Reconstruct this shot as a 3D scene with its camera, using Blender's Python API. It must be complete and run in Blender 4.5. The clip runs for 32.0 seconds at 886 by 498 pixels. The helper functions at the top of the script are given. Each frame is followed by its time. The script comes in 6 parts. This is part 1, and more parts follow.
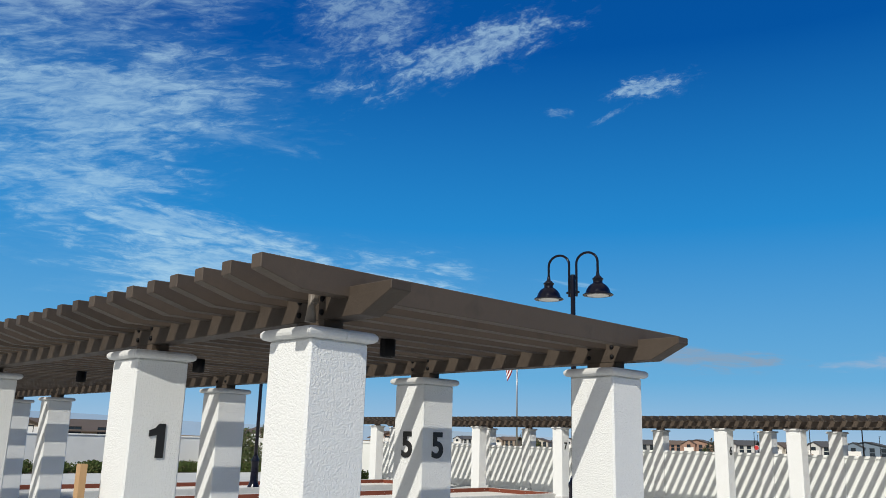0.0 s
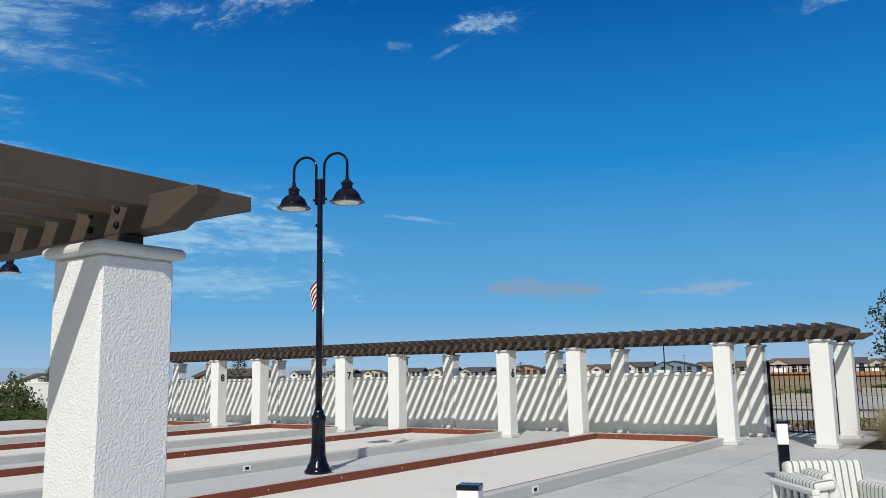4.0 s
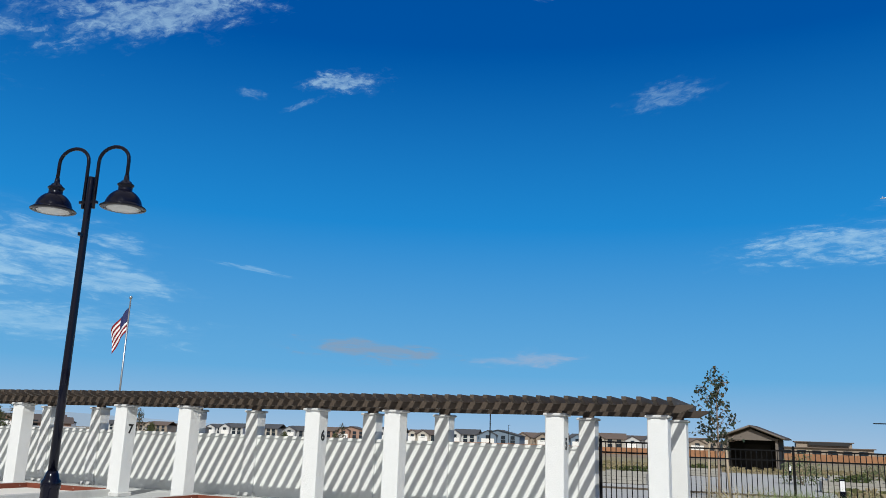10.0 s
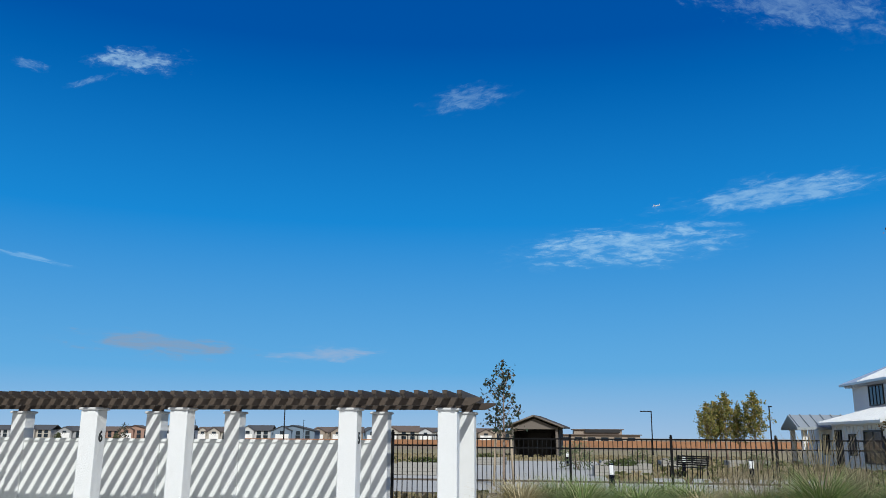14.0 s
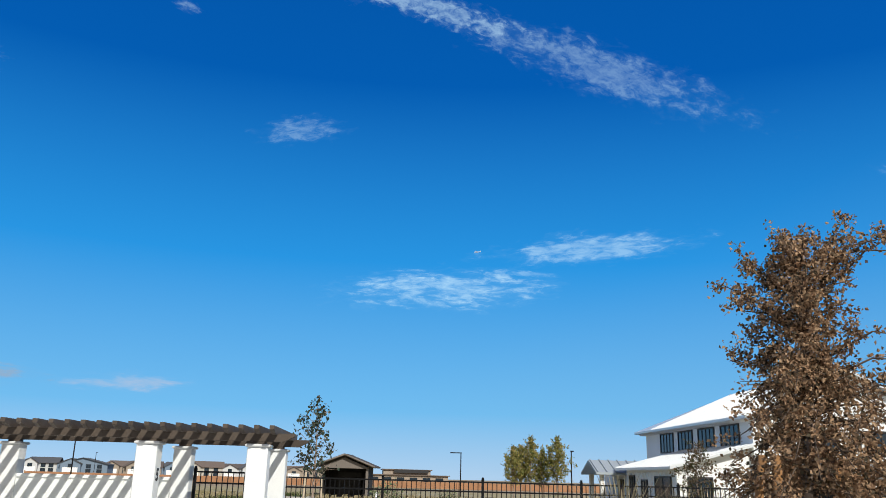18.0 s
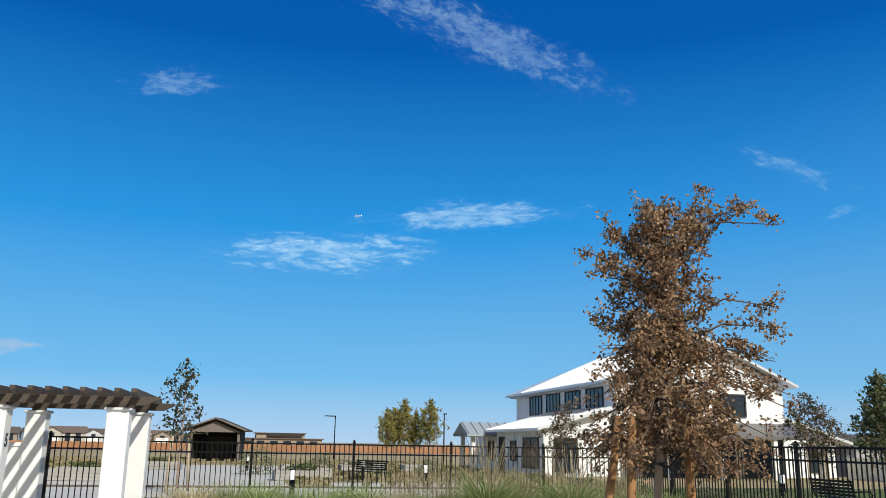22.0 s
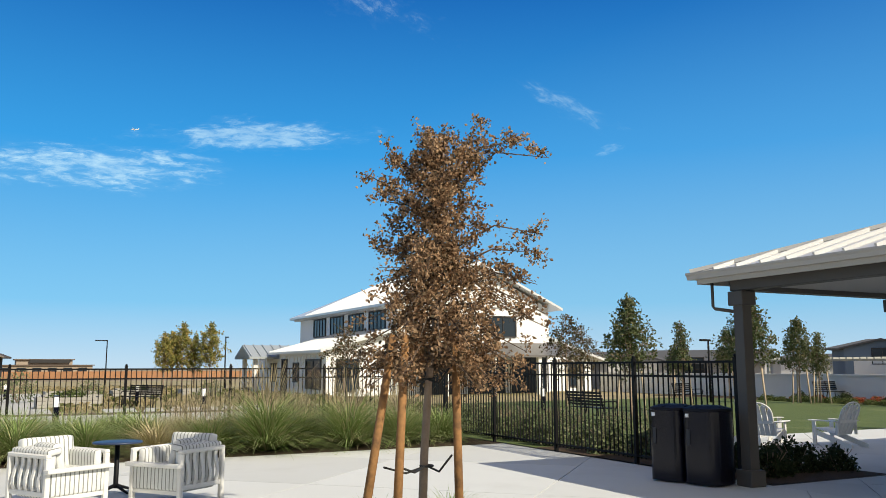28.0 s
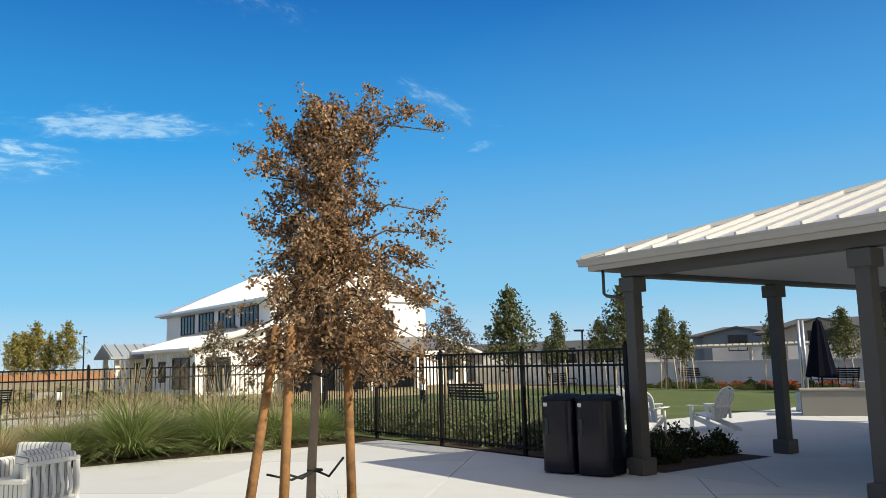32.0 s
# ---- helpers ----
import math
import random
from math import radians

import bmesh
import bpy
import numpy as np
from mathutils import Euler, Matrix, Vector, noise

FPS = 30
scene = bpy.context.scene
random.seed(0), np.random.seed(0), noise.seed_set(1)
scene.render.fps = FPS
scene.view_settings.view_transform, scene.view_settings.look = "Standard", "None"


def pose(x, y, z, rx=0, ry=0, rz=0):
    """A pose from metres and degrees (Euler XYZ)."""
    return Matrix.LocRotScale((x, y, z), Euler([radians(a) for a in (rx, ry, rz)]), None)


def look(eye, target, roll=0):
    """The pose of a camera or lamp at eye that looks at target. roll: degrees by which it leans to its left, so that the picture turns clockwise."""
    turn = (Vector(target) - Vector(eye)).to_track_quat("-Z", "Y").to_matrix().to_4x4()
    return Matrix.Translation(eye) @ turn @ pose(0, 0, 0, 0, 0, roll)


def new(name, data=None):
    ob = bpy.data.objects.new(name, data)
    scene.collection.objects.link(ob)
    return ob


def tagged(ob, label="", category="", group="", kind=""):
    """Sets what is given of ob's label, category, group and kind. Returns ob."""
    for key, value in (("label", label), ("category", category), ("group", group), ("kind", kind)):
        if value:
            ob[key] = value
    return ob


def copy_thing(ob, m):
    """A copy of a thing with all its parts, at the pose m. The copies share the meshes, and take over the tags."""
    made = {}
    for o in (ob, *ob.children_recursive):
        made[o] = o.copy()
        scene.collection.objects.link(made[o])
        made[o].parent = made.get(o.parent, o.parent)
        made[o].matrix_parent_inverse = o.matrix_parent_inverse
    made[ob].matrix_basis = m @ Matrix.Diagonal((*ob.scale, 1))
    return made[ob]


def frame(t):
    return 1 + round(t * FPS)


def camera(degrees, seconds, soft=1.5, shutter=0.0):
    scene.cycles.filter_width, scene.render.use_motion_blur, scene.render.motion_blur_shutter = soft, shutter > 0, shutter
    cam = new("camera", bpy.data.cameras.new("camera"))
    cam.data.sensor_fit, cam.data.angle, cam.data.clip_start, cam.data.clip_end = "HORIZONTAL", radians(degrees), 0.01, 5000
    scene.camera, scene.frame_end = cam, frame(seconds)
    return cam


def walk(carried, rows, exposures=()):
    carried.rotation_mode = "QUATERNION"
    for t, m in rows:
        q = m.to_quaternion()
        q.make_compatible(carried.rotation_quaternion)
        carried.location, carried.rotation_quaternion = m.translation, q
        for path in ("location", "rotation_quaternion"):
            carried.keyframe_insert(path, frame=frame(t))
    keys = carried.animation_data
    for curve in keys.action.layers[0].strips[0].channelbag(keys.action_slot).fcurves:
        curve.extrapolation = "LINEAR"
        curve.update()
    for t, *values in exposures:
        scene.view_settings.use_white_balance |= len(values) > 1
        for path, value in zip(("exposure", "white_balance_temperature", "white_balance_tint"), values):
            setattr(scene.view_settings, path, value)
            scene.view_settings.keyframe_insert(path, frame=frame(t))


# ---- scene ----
EXPOSURES = [(0.0, -0.08, 6700, 10), (1.0, -0.1, 6500, 10), (3.0, -0.1, 6600, 10), (6.0, -0.15, 6500, 10), (8.0, -0.15, 6350, 10), (11.0, -0.1, 6400, 10), (13.0, -0.12, 6080, 10), (16.0, 0.0, 6480, 10), (17.5, 0.17, 6600, 10), (20.0, 0.24, 6700, 10), (22.0, 0.22, 6750, 10), (25.5, 0.34, 7100, 10), (28.0, 0.43, 7550, 10), (32.0, 0.47, 7750, 10)]
cam = camera(56.48, 32.0, 0.6)
# seconds, eye x, y, z, pitch up, roll, yaw to the left of +y
ROWS = [
    (0, 1.142, 0.240, 1.624, 13.14, 1.55, 46.06),
    (0.5, 1.121, 0.586, 1.641, 14.31, -2.46, 43.75),
    (1, 1.307, 0.928, 1.624, 13.17, 0.90, 40.18),
    (1.5, 1.439, 1.189, 1.613, 9.71, -0.02, 33.34),
    (2, 1.336, 1.704, 1.648, 7.70, -0.36, 28.44),
    (2.5, 1.276, 2.146, 1.607, 12.44, -1.62, 30.08),
    (3, 1.171, 2.475, 1.575, 9.81, 1.20, 31.59),
    (3.5, 1.074, 2.776, 1.569, 8.56, 0.91, 33.37),
    (5.5, 0.416, 4.398, 1.589, 10.53, -6.09, 35.98),
    (6, 0.273, 4.716, 1.588, 12.84, -3.11, 32.01),
    (6.5, 0.205, 5.038, 1.599, 12.50, -2.70, 29.03),
    (7, 0.146, 5.314, 1.635, 12.60, -1.37, 32.64),
    (7.5, 0.127, 5.417, 1.616, 13.92, -0.85, 30.97),
    (8, 0.055, 5.392, 1.627, 12.70, -2.85, 31.99),
    (8.5, 0.086, 5.413, 1.600, 10.76, -1.55, 25.52),
    (9, 0.062, 5.417, 1.599, 10.80, 0.03, 23.78),
    (9.5, 0.060, 5.374, 1.605, 11.06, 1.60, 23.66),
    (10, 0.054, 5.391, 1.620, 12.91, 1.95, 23.51),
    (10.5, 0.063, 5.396, 1.620, 13.15, 1.42, 21.80),
    (11, 0.061, 5.413, 1.613, 10.98, 1.79, 20.98),
    (11.5, 0.069, 5.386, 1.620, 15.06, 1.19, 20.15),
    (12, 0.102, 5.420, 1.619, 14.97, 0.58, 16.82),
    (12.5, 0.083, 5.427, 1.628, 14.84, -0.10, 15.53),
    (13, 0.100, 5.421, 1.616, 14.38, 1.10, 14.62),
    (13.5, 0.060, 5.456, 1.634, 13.81, 1.22, 11.94),
    (15.5, 0.242, 5.321, 1.619, 9.95, -0.63, 5.35),
    (16, 0.228, 5.450, 1.611, 11.03, 0.70, 4.40),
    (16.5, 0.184, 5.595, 1.601, 12.79, 1.55, 2.55),
    (17, 0.098, 5.713, 1.622, 15.83, 1.09, 0.23),
    (17.5, 0.001, 5.843, 1.643, 15.35, 0.39, 0.21),
    (18, -0.028, 5.854, 1.653, 15.56, 1.56, -3.14),
    (18.5, 0.014, 5.870, 1.667, 15.32, 0.38, -5.94),
    (19, 0.054, 5.898, 1.665, 15.99, -0.51, -4.95),
    (19.5, 0.074, 5.938, 1.650, 17.90, 0.42, -5.48),
    (20, 0.028, 5.872, 1.631, 18.21, 1.69, -7.15),
    (20.5, 0.022, 5.898, 1.639, 14.45, 1.85, -8.80),
    (21, 0.012, 5.884, 1.645, 12.42, 1.50, -8.23),
    (21.5, 0.030, 5.907, 1.651, 12.62, 1.18, -9.52),
    (22, 0.060, 5.937, 1.648, 13.30, 0.98, -11.76),
    (22.5, 0.053, 5.917, 1.645, 13.26, 1.03, -13.77),
    (23, 0.062, 5.920, 1.641, 12.18, 1.65, -15.49),
    (23.5, 0.037, 5.886, 1.637, 12.92, 0.67, -14.47),
    (24, 0.059, 5.882, 1.629, 11.24, 0.89, -21.60),
    (24.5, 0.054, 5.856, 1.627, 10.98, 1.50, -20.48),
    (25, 0.054, 5.857, 1.623, 10.47, 1.05, -20.70),
    (25.5, 0.078, 5.863, 1.627, 9.16, 0.86, -23.51),
    (27.5, 0.109, 5.852, 1.621, 8.35, -0.32, -26.14),
    (28, 0.107, 5.866, 1.621, 8.15, -0.14, -26.68),
    (28.5, 0.103, 5.855, 1.617, 8.06, 0.11, -28.08),
    (29, 0.099, 5.850, 1.614, 7.96, -0.01, -28.97),
    (29.5, 0.102, 5.832, 1.606, 7.54, 0.55, -32.77),
    (30, 0.203, 5.872, 1.596, 7.07, 1.47, -33.90),
    (30.5, 0.237, 6.018, 1.579, 6.07, 0.79, -33.44),
    (31, 0.210, 6.203, 1.593, 7.83, 0.69, -36.28),
    (31.5, 0.296, 6.426, 1.568, 7.11, -0.81, -35.11),
    (32, 0.298, 6.555, 1.598, 7.68, -1.48, -35.51),
]


def eye_pose(x, y, z, pitch, roll, yaw):
    p, w = radians(pitch), radians(yaw)
    ahead = Vector((-math.sin(w) * math.cos(p), math.cos(w) * math.cos(p), math.sin(p)))
    return look((x, y, z), Vector((x, y, z)) + ahead, roll)


walk(cam, [(t, eye_pose(*r)) for t, *r in ROWS], EXPOSURES)

# ---- light ----
SUN_TO = Vector((0.53, -1.17, 1.0)).normalized()
SUN_EL = math.asin(SUN_TO.z)
SUN_AZ = math.atan2(SUN_TO.x, SUN_TO.y)
sun = new("sun", bpy.data.lights.new("sun", "SUN"))
sun.data.energy, sun.data.angle, sun.data.color = 3.9, radians(0.53), (0.965, 0.94, 0.865)
sun.matrix_world = look(SUN_TO * 50, (0, 0, 0))

world = bpy.data.worlds.new("sky")
scene.world = world
world.use_nodes = True
wn, wl = world.node_tree.nodes, world.node_tree.links
wn.clear()


class Nodes:
    """Short hand for building a node tree."""

    def __init__(self, tree):
        self.n, self.l = tree.nodes, tree.links

    def add(self, kind, **ins):
        node = self.n.new(kind)
        for key, value in ins.items():
            if key in ("operation", "blend_type", "data_type", "noise_dimensions", "feature", "distance", "wave_type", "bands_direction", "mode", "space"):
                self.set(node, key, value)
        return node

    def set(self, node, key, value):
        if key == "operation":
            node.operation = value
        elif key == "blend_type":
            node.blend_type = value
        elif key == "data_type":
            node.data_type = value
        elif key == "noise_dimensions":
            node.noise_dimensions = value
        elif key == "feature":
            node.feature = value
        elif key == "wave_type":
            node.wave_type = value
        elif key == "bands_direction":
            node.bands_direction = value

    def plug(self, value, socket):
        if isinstance(value, (int, float)):
            socket.default_value = value
        elif isinstance(value, (tuple, list)):
            socket.default_value = value if len(value) == len(socket.default_value) else (*value, 1.0)
        else:
            self.l.new(value, socket)

    def math(self, op, a, b=0.0, c=0.0):
        node = self.add("ShaderNodeMath", operation=op)
        for k, v in enumerate((a, b, c)):
            self.plug(v, node.inputs[k])
        return node.outputs[0]

    def vec(self, op, a, b=(0, 0, 0)):
        node = self.add("ShaderNodeVectorMath", operation=op)
        self.plug(a, node.inputs[0])
        if op == "SCALE":
            self.plug(b, node.inputs[3])
        else:
            self.plug(b, node.inputs[1])
        return node.outputs["Value"] if op in ("DOT_PRODUCT", "LENGTH") else node.outputs[0]

    def noise(self, coord, scale, detail=4.0, rough=0.55, distort=0.0):
        node = self.n.new("ShaderNodeTexNoise")
        self.plug(coord, node.inputs["Vector"])
        for key, v in (("Scale", scale), ("Detail", detail), ("Roughness", rough), ("Distortion", distort)):
            node.inputs[key].default_value = v
        return node.outputs[0]

    def ramp(self, fac, lo, hi, a=0.0, b=1.0):
        node = self.n.new("ShaderNodeMapRange")
        self.plug(fac, node.inputs[0])
        for k, v in zip((1, 2, 3, 4), (lo, hi, a, b)):
            self.plug(v, node.inputs[k])
        return node.outputs[0]

    def mix(self, fac, a, b, blend="MIX"):
        node = self.n.new("ShaderNodeMix")
        node.data_type, node.blend_type = "RGBA", blend
        self.plug(fac, node.inputs[0])
        self.plug(a, node.inputs[6])
        self.plug(b, node.inputs[7])
        return node.outputs[2]


W = Nodes(world.node_tree)
sky = wn.new("ShaderNodeTexSky")
sky.sky_type, sky.sun_disc = "NISHITA", False
sky.sun_elevation, sky.sun_rotation = SUN_EL, SUN_AZ
sky.air_density, sky.dust_density, sky.ozone_density = 1.0, 0.35, 2.5
coord = wn.new("ShaderNodeTexCoord").outputs["Generated"]


def bearing(az, el):
    a, e = radians(az), radians(el)
    return Vector((math.sin(a) * math.cos(e), math.cos(a) * math.cos(e), math.sin(e)))


def cloud(az, el, wide, high, tilt, thick, firm=1.0, stretch=2.6, grain=1.0):
    """One cloud's cover over the sky: az and el of its middle, half sizes and tilt in degrees; firm is how full its body is."""
    mid = bearing(az, el)
    right = Vector((math.cos(radians(az)), -math.sin(radians(az)), 0))
    upward = right.cross(mid)
    c, s = math.cos(radians(tilt)), math.sin(radians(tilt))
    along, across = c * right + s * upward, c * upward - s * right
    a = W.math("MULTIPLY", W.vec("DOT_PRODUCT", coord, tuple(along)), 57.3)
    b = W.math("MULTIPLY", W.vec("DOT_PRODUCT", coord, tuple(across)), 57.3)
    front = W.ramp(W.vec("DOT_PRODUCT", coord, tuple(mid)), 0.3, 0.5)
    spot = wn.new("ShaderNodeCombineXYZ")
    W.plug(W.math("MULTIPLY", a, 1.0 / stretch), spot.inputs[0])
    W.plug(b, spot.inputs[1])
    spot.inputs[2].default_value = az * 0.37 + el
    n1 = W.noise(spot.outputs[0], 1.3 / high ** 0.6, 5.0, 0.6, 0.6)
    n2 = W.noise(spot.outputs[0], 2.6 * grain, 5.0, 0.68, 0.5)
    u, v = W.math("MULTIPLY", a, 1.0 / wide), W.math("MULTIPLY", b, 1.0 / high)
    d = W.math("SQRT", W.math("ADD", W.math("MULTIPLY", u, u), W.math("MULTIPLY", v, v)))
    d = W.math("ADD", d, W.math("MULTIPLY", W.math("SUBTRACT", n1, 0.5), 2.1))
    d = W.math("ADD", d, W.math("MULTIPLY", W.math("SUBTRACT", n2, 0.5), 1.3))
    body = W.ramp(d, 1.0, 0.05)
    veil = W.ramp(d, 1.25, 0.2, 0.0, 0.2)
    tear = W.ramp(W.math("ADD", W.math("MULTIPLY", n2, 0.62), W.math("MULTIPLY", n1, 0.38)), 0.64, 0.40, 0.16, 1.0)
    cover = W.math("MAXIMUM", W.math("MULTIPLY", W.ramp(body, 0.0, 0.75 / firm), tear), veil)
    return W.math("MULTIPLY", W.math("MULTIPLY", cover, front), thick)


CLOUDS = [
    # az, el, half width, half height, tilt, thickness, firm, stretch, grain
    (-71.0, 20.6, 12.5, 4.3, 13, 0.62, 1.0, 3.6, 0.7),
    (-72.0, 15.4, 7.5, 2.6, 8, 0.62, 1.0, 3.6, 0.7),
    (-77.0, 26.0, 12.0, 4.0, 15, 0.52, 0.9, 3.6, 0.6),
    (-61.0, 19.9, 5.0, 0.7, -8, 0.20, 0.8, 4.0, 0.7),
    (-45.3, 26.4, 7.2, 1.55, 19, 0.58, 1.1, 2.0, 1.0),
    (-52.3, 28.6, 4.8, 2.9, 18, 0.42, 0.9, 2.0, 0.9),
    (-54.7, 23.7, 1.7, 0.5, 12, 0.32, 0.8, 2.2, 1.2),
    (-31.4, 23.9, 2.6, 0.7, 7, 0.60, 1.2, 2.2, 1.2),
    (-34.3, 22.1, 1.3, 0.2, 25, 0.28, 1.0, 2.5, 1.5),
    (-37.8, 22.5, 1.1, 0.28, -3, 0.26, 0.9, 2.2, 1.5),
    (-58.5, 10.6, 13.5, 2.9, -3, 0.74, 1.3, 4.2, 0.7),
    (-45.5, 9.2, 4.6, 0.95, -3, 0.58, 1.1, 4.2, 0.9),
    (-51.5, 6.4, 11.0, 1.2, 0, 0.55, 1.2, 4.5, 0.8),
    (-65.0, 13.8, 7.5, 1.2, -5, 0.62, 1.1, 4.0, 0.8),
    (-7.7, 23.1, 2.6, 0.8, 10, 0.28, 0.9, 2.4, 1.1),
    (-36.8, 10.8, 3.1, 0.17, -7, 0.34, 1.2, 6.0, 1.0),
    (3.2, 12.8, 6.6, 1.3, 2, 0.66, 1.2, 3.6, 1.1),
    (13.6, 15.6, 5.8, 0.95, 4, 0.5, 1.1, 3.6, 1.1),
    (9.5, 13.9, 1.8, 0.25, -6, 0.34, 1.0, 4.0, 1.3),
    (-8.4, 33.9, 6.6, 1.2, -8, 0.42, 1.1, 1.7, 1.0),
    (3.0, 31.6, 6.4, 0.85, -15, 0.48, 1.1, 1.7, 1.1),
    (15.2, 27.5, 8.2, 1.5, -22, 0.28, 1.1, 1.9, 0.9),
    (35.6, 17.8, 3.1, 0.65, -28, 0.22, 1.0, 2.6, 1.1),
    (38.3, 14.7, 1.1, 0.3, 14, 0.2, 1.0, 2.6, 1.3),
    (-16.5, 30.0, 0.8, 0.36, -8, 0.26, 0.9, 2.0, 1.4),
]
total = 0.0
for row in CLOUDS:
    one = cloud(*row)
    total = one if isinstance(total, float) else W.math("SUBTRACT", 1.0, W.math("MULTIPLY", W.math("SUBTRACT", 1.0, total), W.math("SUBTRACT", 1.0, one)))
# clear autumn air: the blue away from the sun is deep overhead and pale at the horizon
up = wn.new("ShaderNodeSeparateXYZ")
W.plug(coord, up.inputs[0])
deep = W.mix(W.ramp(up.outputs[2], 0.0, 0.075), (3.6, 5.35, 7.3), (1.35, 4.2, 7.3))
deep = W.mix(W.ramp(up.outputs[2], 0.075, 0.25), deep, (0.16, 2.5, 6.4))
deep = W.mix(W.ramp(up.outputs[2], 0.25, 0.45), deep, (0.0, 0.89, 3.75))
deep = W.mix(W.ramp(up.outputs[2], 0.45, 0.76), deep, (0.0, 0.55, 2.6))
deep = W.mix(W.ramp(W.vec("DOT_PRODUCT", coord, (0.9, 0.2, -1.6)), 0.05, 0.75, 0.0, 0.17), deep, (2.5, 3.4, 4.1))
# pale neutral fill added in the unseen sky, sunward and overhead, greys blue shade
away = W.ramp(W.vec("DOT_PRODUCT", coord, tuple(-SUN_TO)), -0.97, -0.8, 0.3, 1.0)
veil = W.math("MAXIMUM", W.ramp(up.outputs[1], -0.2, -0.5, 0.0, 0.9), W.ramp(up.outputs[2], 0.7, 0.86, 0.0, 0.8))
blue = W.mix(away, sky.outputs[0], W.mix(veil, deep, (4.0, 3.75, 3.35)))
cover = W.mix(W.math("MULTIPLY", total, 0.86), blue, (4.8, 7.2, 8.8))
grey = cloud(-28.0, 5.75, 5.2, 0.8, -2, 0.8, 1.5, 5.0, 0.5)
rose = cloud(-17.4, 5.5, 3.1, 0.6, 1, 0.5, 1.4, 5.0, 0.5)
cover = W.mix(grey, cover, (2.6, 3.5, 4.7))
cover = W.mix(rose, cover, (4.4, 4.8, 5.9))
back = wn.new("ShaderNodeBackground")
back.inputs["Strength"].default_value = 0.105
W.l.new(cover, back.inputs["Color"])
W.l.new(back.outputs[0], wn.new("ShaderNodeOutputWorld").inputs["Surface"])


# ---- materials ----
def material(name, base, rough=0.7, metal=0.0, spread=0.12, big=1.5, fine=40.0, bump=0.0, bump_scale=60.0, tint=None, tint_at=(0.55, 0.75), per_piece=0.0, spec=0.5, island=0.0):
    """A surface with broad stains, fine grain, relief, and a second tint in patches."""
    m = bpy.data.materials.new(name)
    m.use_nodes = True
    N = Nodes(m.node_tree)
    bsdf = m.node_tree.nodes["Principled BSDF"]
    pos = m.node_tree.nodes.new("ShaderNodeTexCoord").outputs["Object"]
    geo = m.node_tree.nodes.new("ShaderNodeNewGeometry")
    pos = geo.outputs["Position"] if per_piece >= 0 else pos
    a = N.noise(pos, big, 5.0, 0.6)
    b = N.noise(pos, fine, 3.0, 0.6)
    v = N.math("ADD", N.math("MULTIPLY", N.math("SUBTRACT", a, 0.5), 1.3 * spread), N.math("MULTIPLY", N.math("SUBTRACT", b, 0.5), spread))
    v = N.math("ADD", 1.0, v)
    if per_piece > 0:
        rnd = m.node_tree.nodes.new("ShaderNodeObjectInfo").outputs["Random"]
        v = N.math("ADD", v, N.math("MULTIPLY", N.math("SUBTRACT", rnd, 0.5), per_piece))
    if island > 0:
        v = N.math("ADD", v, N.math("MULTIPLY", N.math("SUBTRACT", geo.outputs["Random Per Island"], 0.5), island))
    col = N.mix(N.ramp(a, *tint_at), base, tint) if tint else base
    col = N.mix(1.0, col, N.vec("SCALE", (1, 1, 1), v), "MULTIPLY")
    N.plug(col, bsdf.inputs["Base Color"])
    N.plug(N.ramp(b, 0.2, 0.8, rough - 0.08, min(1, rough + 0.08)), bsdf.inputs["Roughness"])
    bsdf.inputs["Metallic"].default_value = metal
    bsdf.inputs["Specular IOR Level"].default_value = spec
    if bump:
        node = m.node_tree.nodes.new("ShaderNodeBump")
        node.inputs["Strength"].default_value = 1.0
        node.inputs["Distance"].default_value = bump
        N.plug(N.noise(pos, bump_scale, 3.0, 0.55), node.inputs["Height"])
        N.plug(node.outputs[0], bsdf.inputs["Normal"])
    return m


STUCCO = material("white stucco", (0.77, 0.78, 0.77), 0.9, spread=0.08, big=0.9, fine=45, bump=0.0075, bump_scale=95, tint=(0.70, 0.71, 0.695), tint_at=(0.55, 0.8), spec=0.25)
WALL_STUCCO = material("white garden wall stucco", (0.77, 0.785, 0.765), 0.9, spread=0.08, big=0.7, fine=25, bump=0.004, bump_scale=40, tint=(0.68, 0.69, 0.67), spec=0.25)
CAP = material("cast stone cap", (0.60, 0.605, 0.595), 0.85, spread=0.2, big=4, fine=60, bump=0.002, bump_scale=90, tint=(0.5, 0.5, 0.49), tint_at=(0.5, 0.75), spec=0.25)
TIMBER = material("brown painted timber", (0.070, 0.053, 0.040), 0.62, spread=0.34, big=3, fine=30, bump=0.0015, bump_scale=50, tint=(0.044, 0.034, 0.026), per_piece=0.5, spec=0.35)
PAVE = material("light broom finished concrete", (0.55, 0.57, 0.565), 0.9, spread=0.1, big=0.45, fine=70, bump=0.0012, bump_scale=160, tint=(0.48, 0.495, 0.49), per_piece=0.13, spec=0.25)
PAVE_DARK = material("grey weathered concrete", (0.51, 0.52, 0.515), 0.9, spread=0.26, big=0.9, fine=40, bump=0.0012, bump_scale=120, tint=(0.40, 0.405, 0.40), tint_at=(0.52, 0.68), per_piece=0.08, spec=0.25)
KERB = material("concrete kerb", (0.50, 0.50, 0.48), 0.9, spread=0.2, big=1.4, fine=40, bump=0.002, bump_scale=80, tint=(0.38, 0.38, 0.36), spec=0.25)
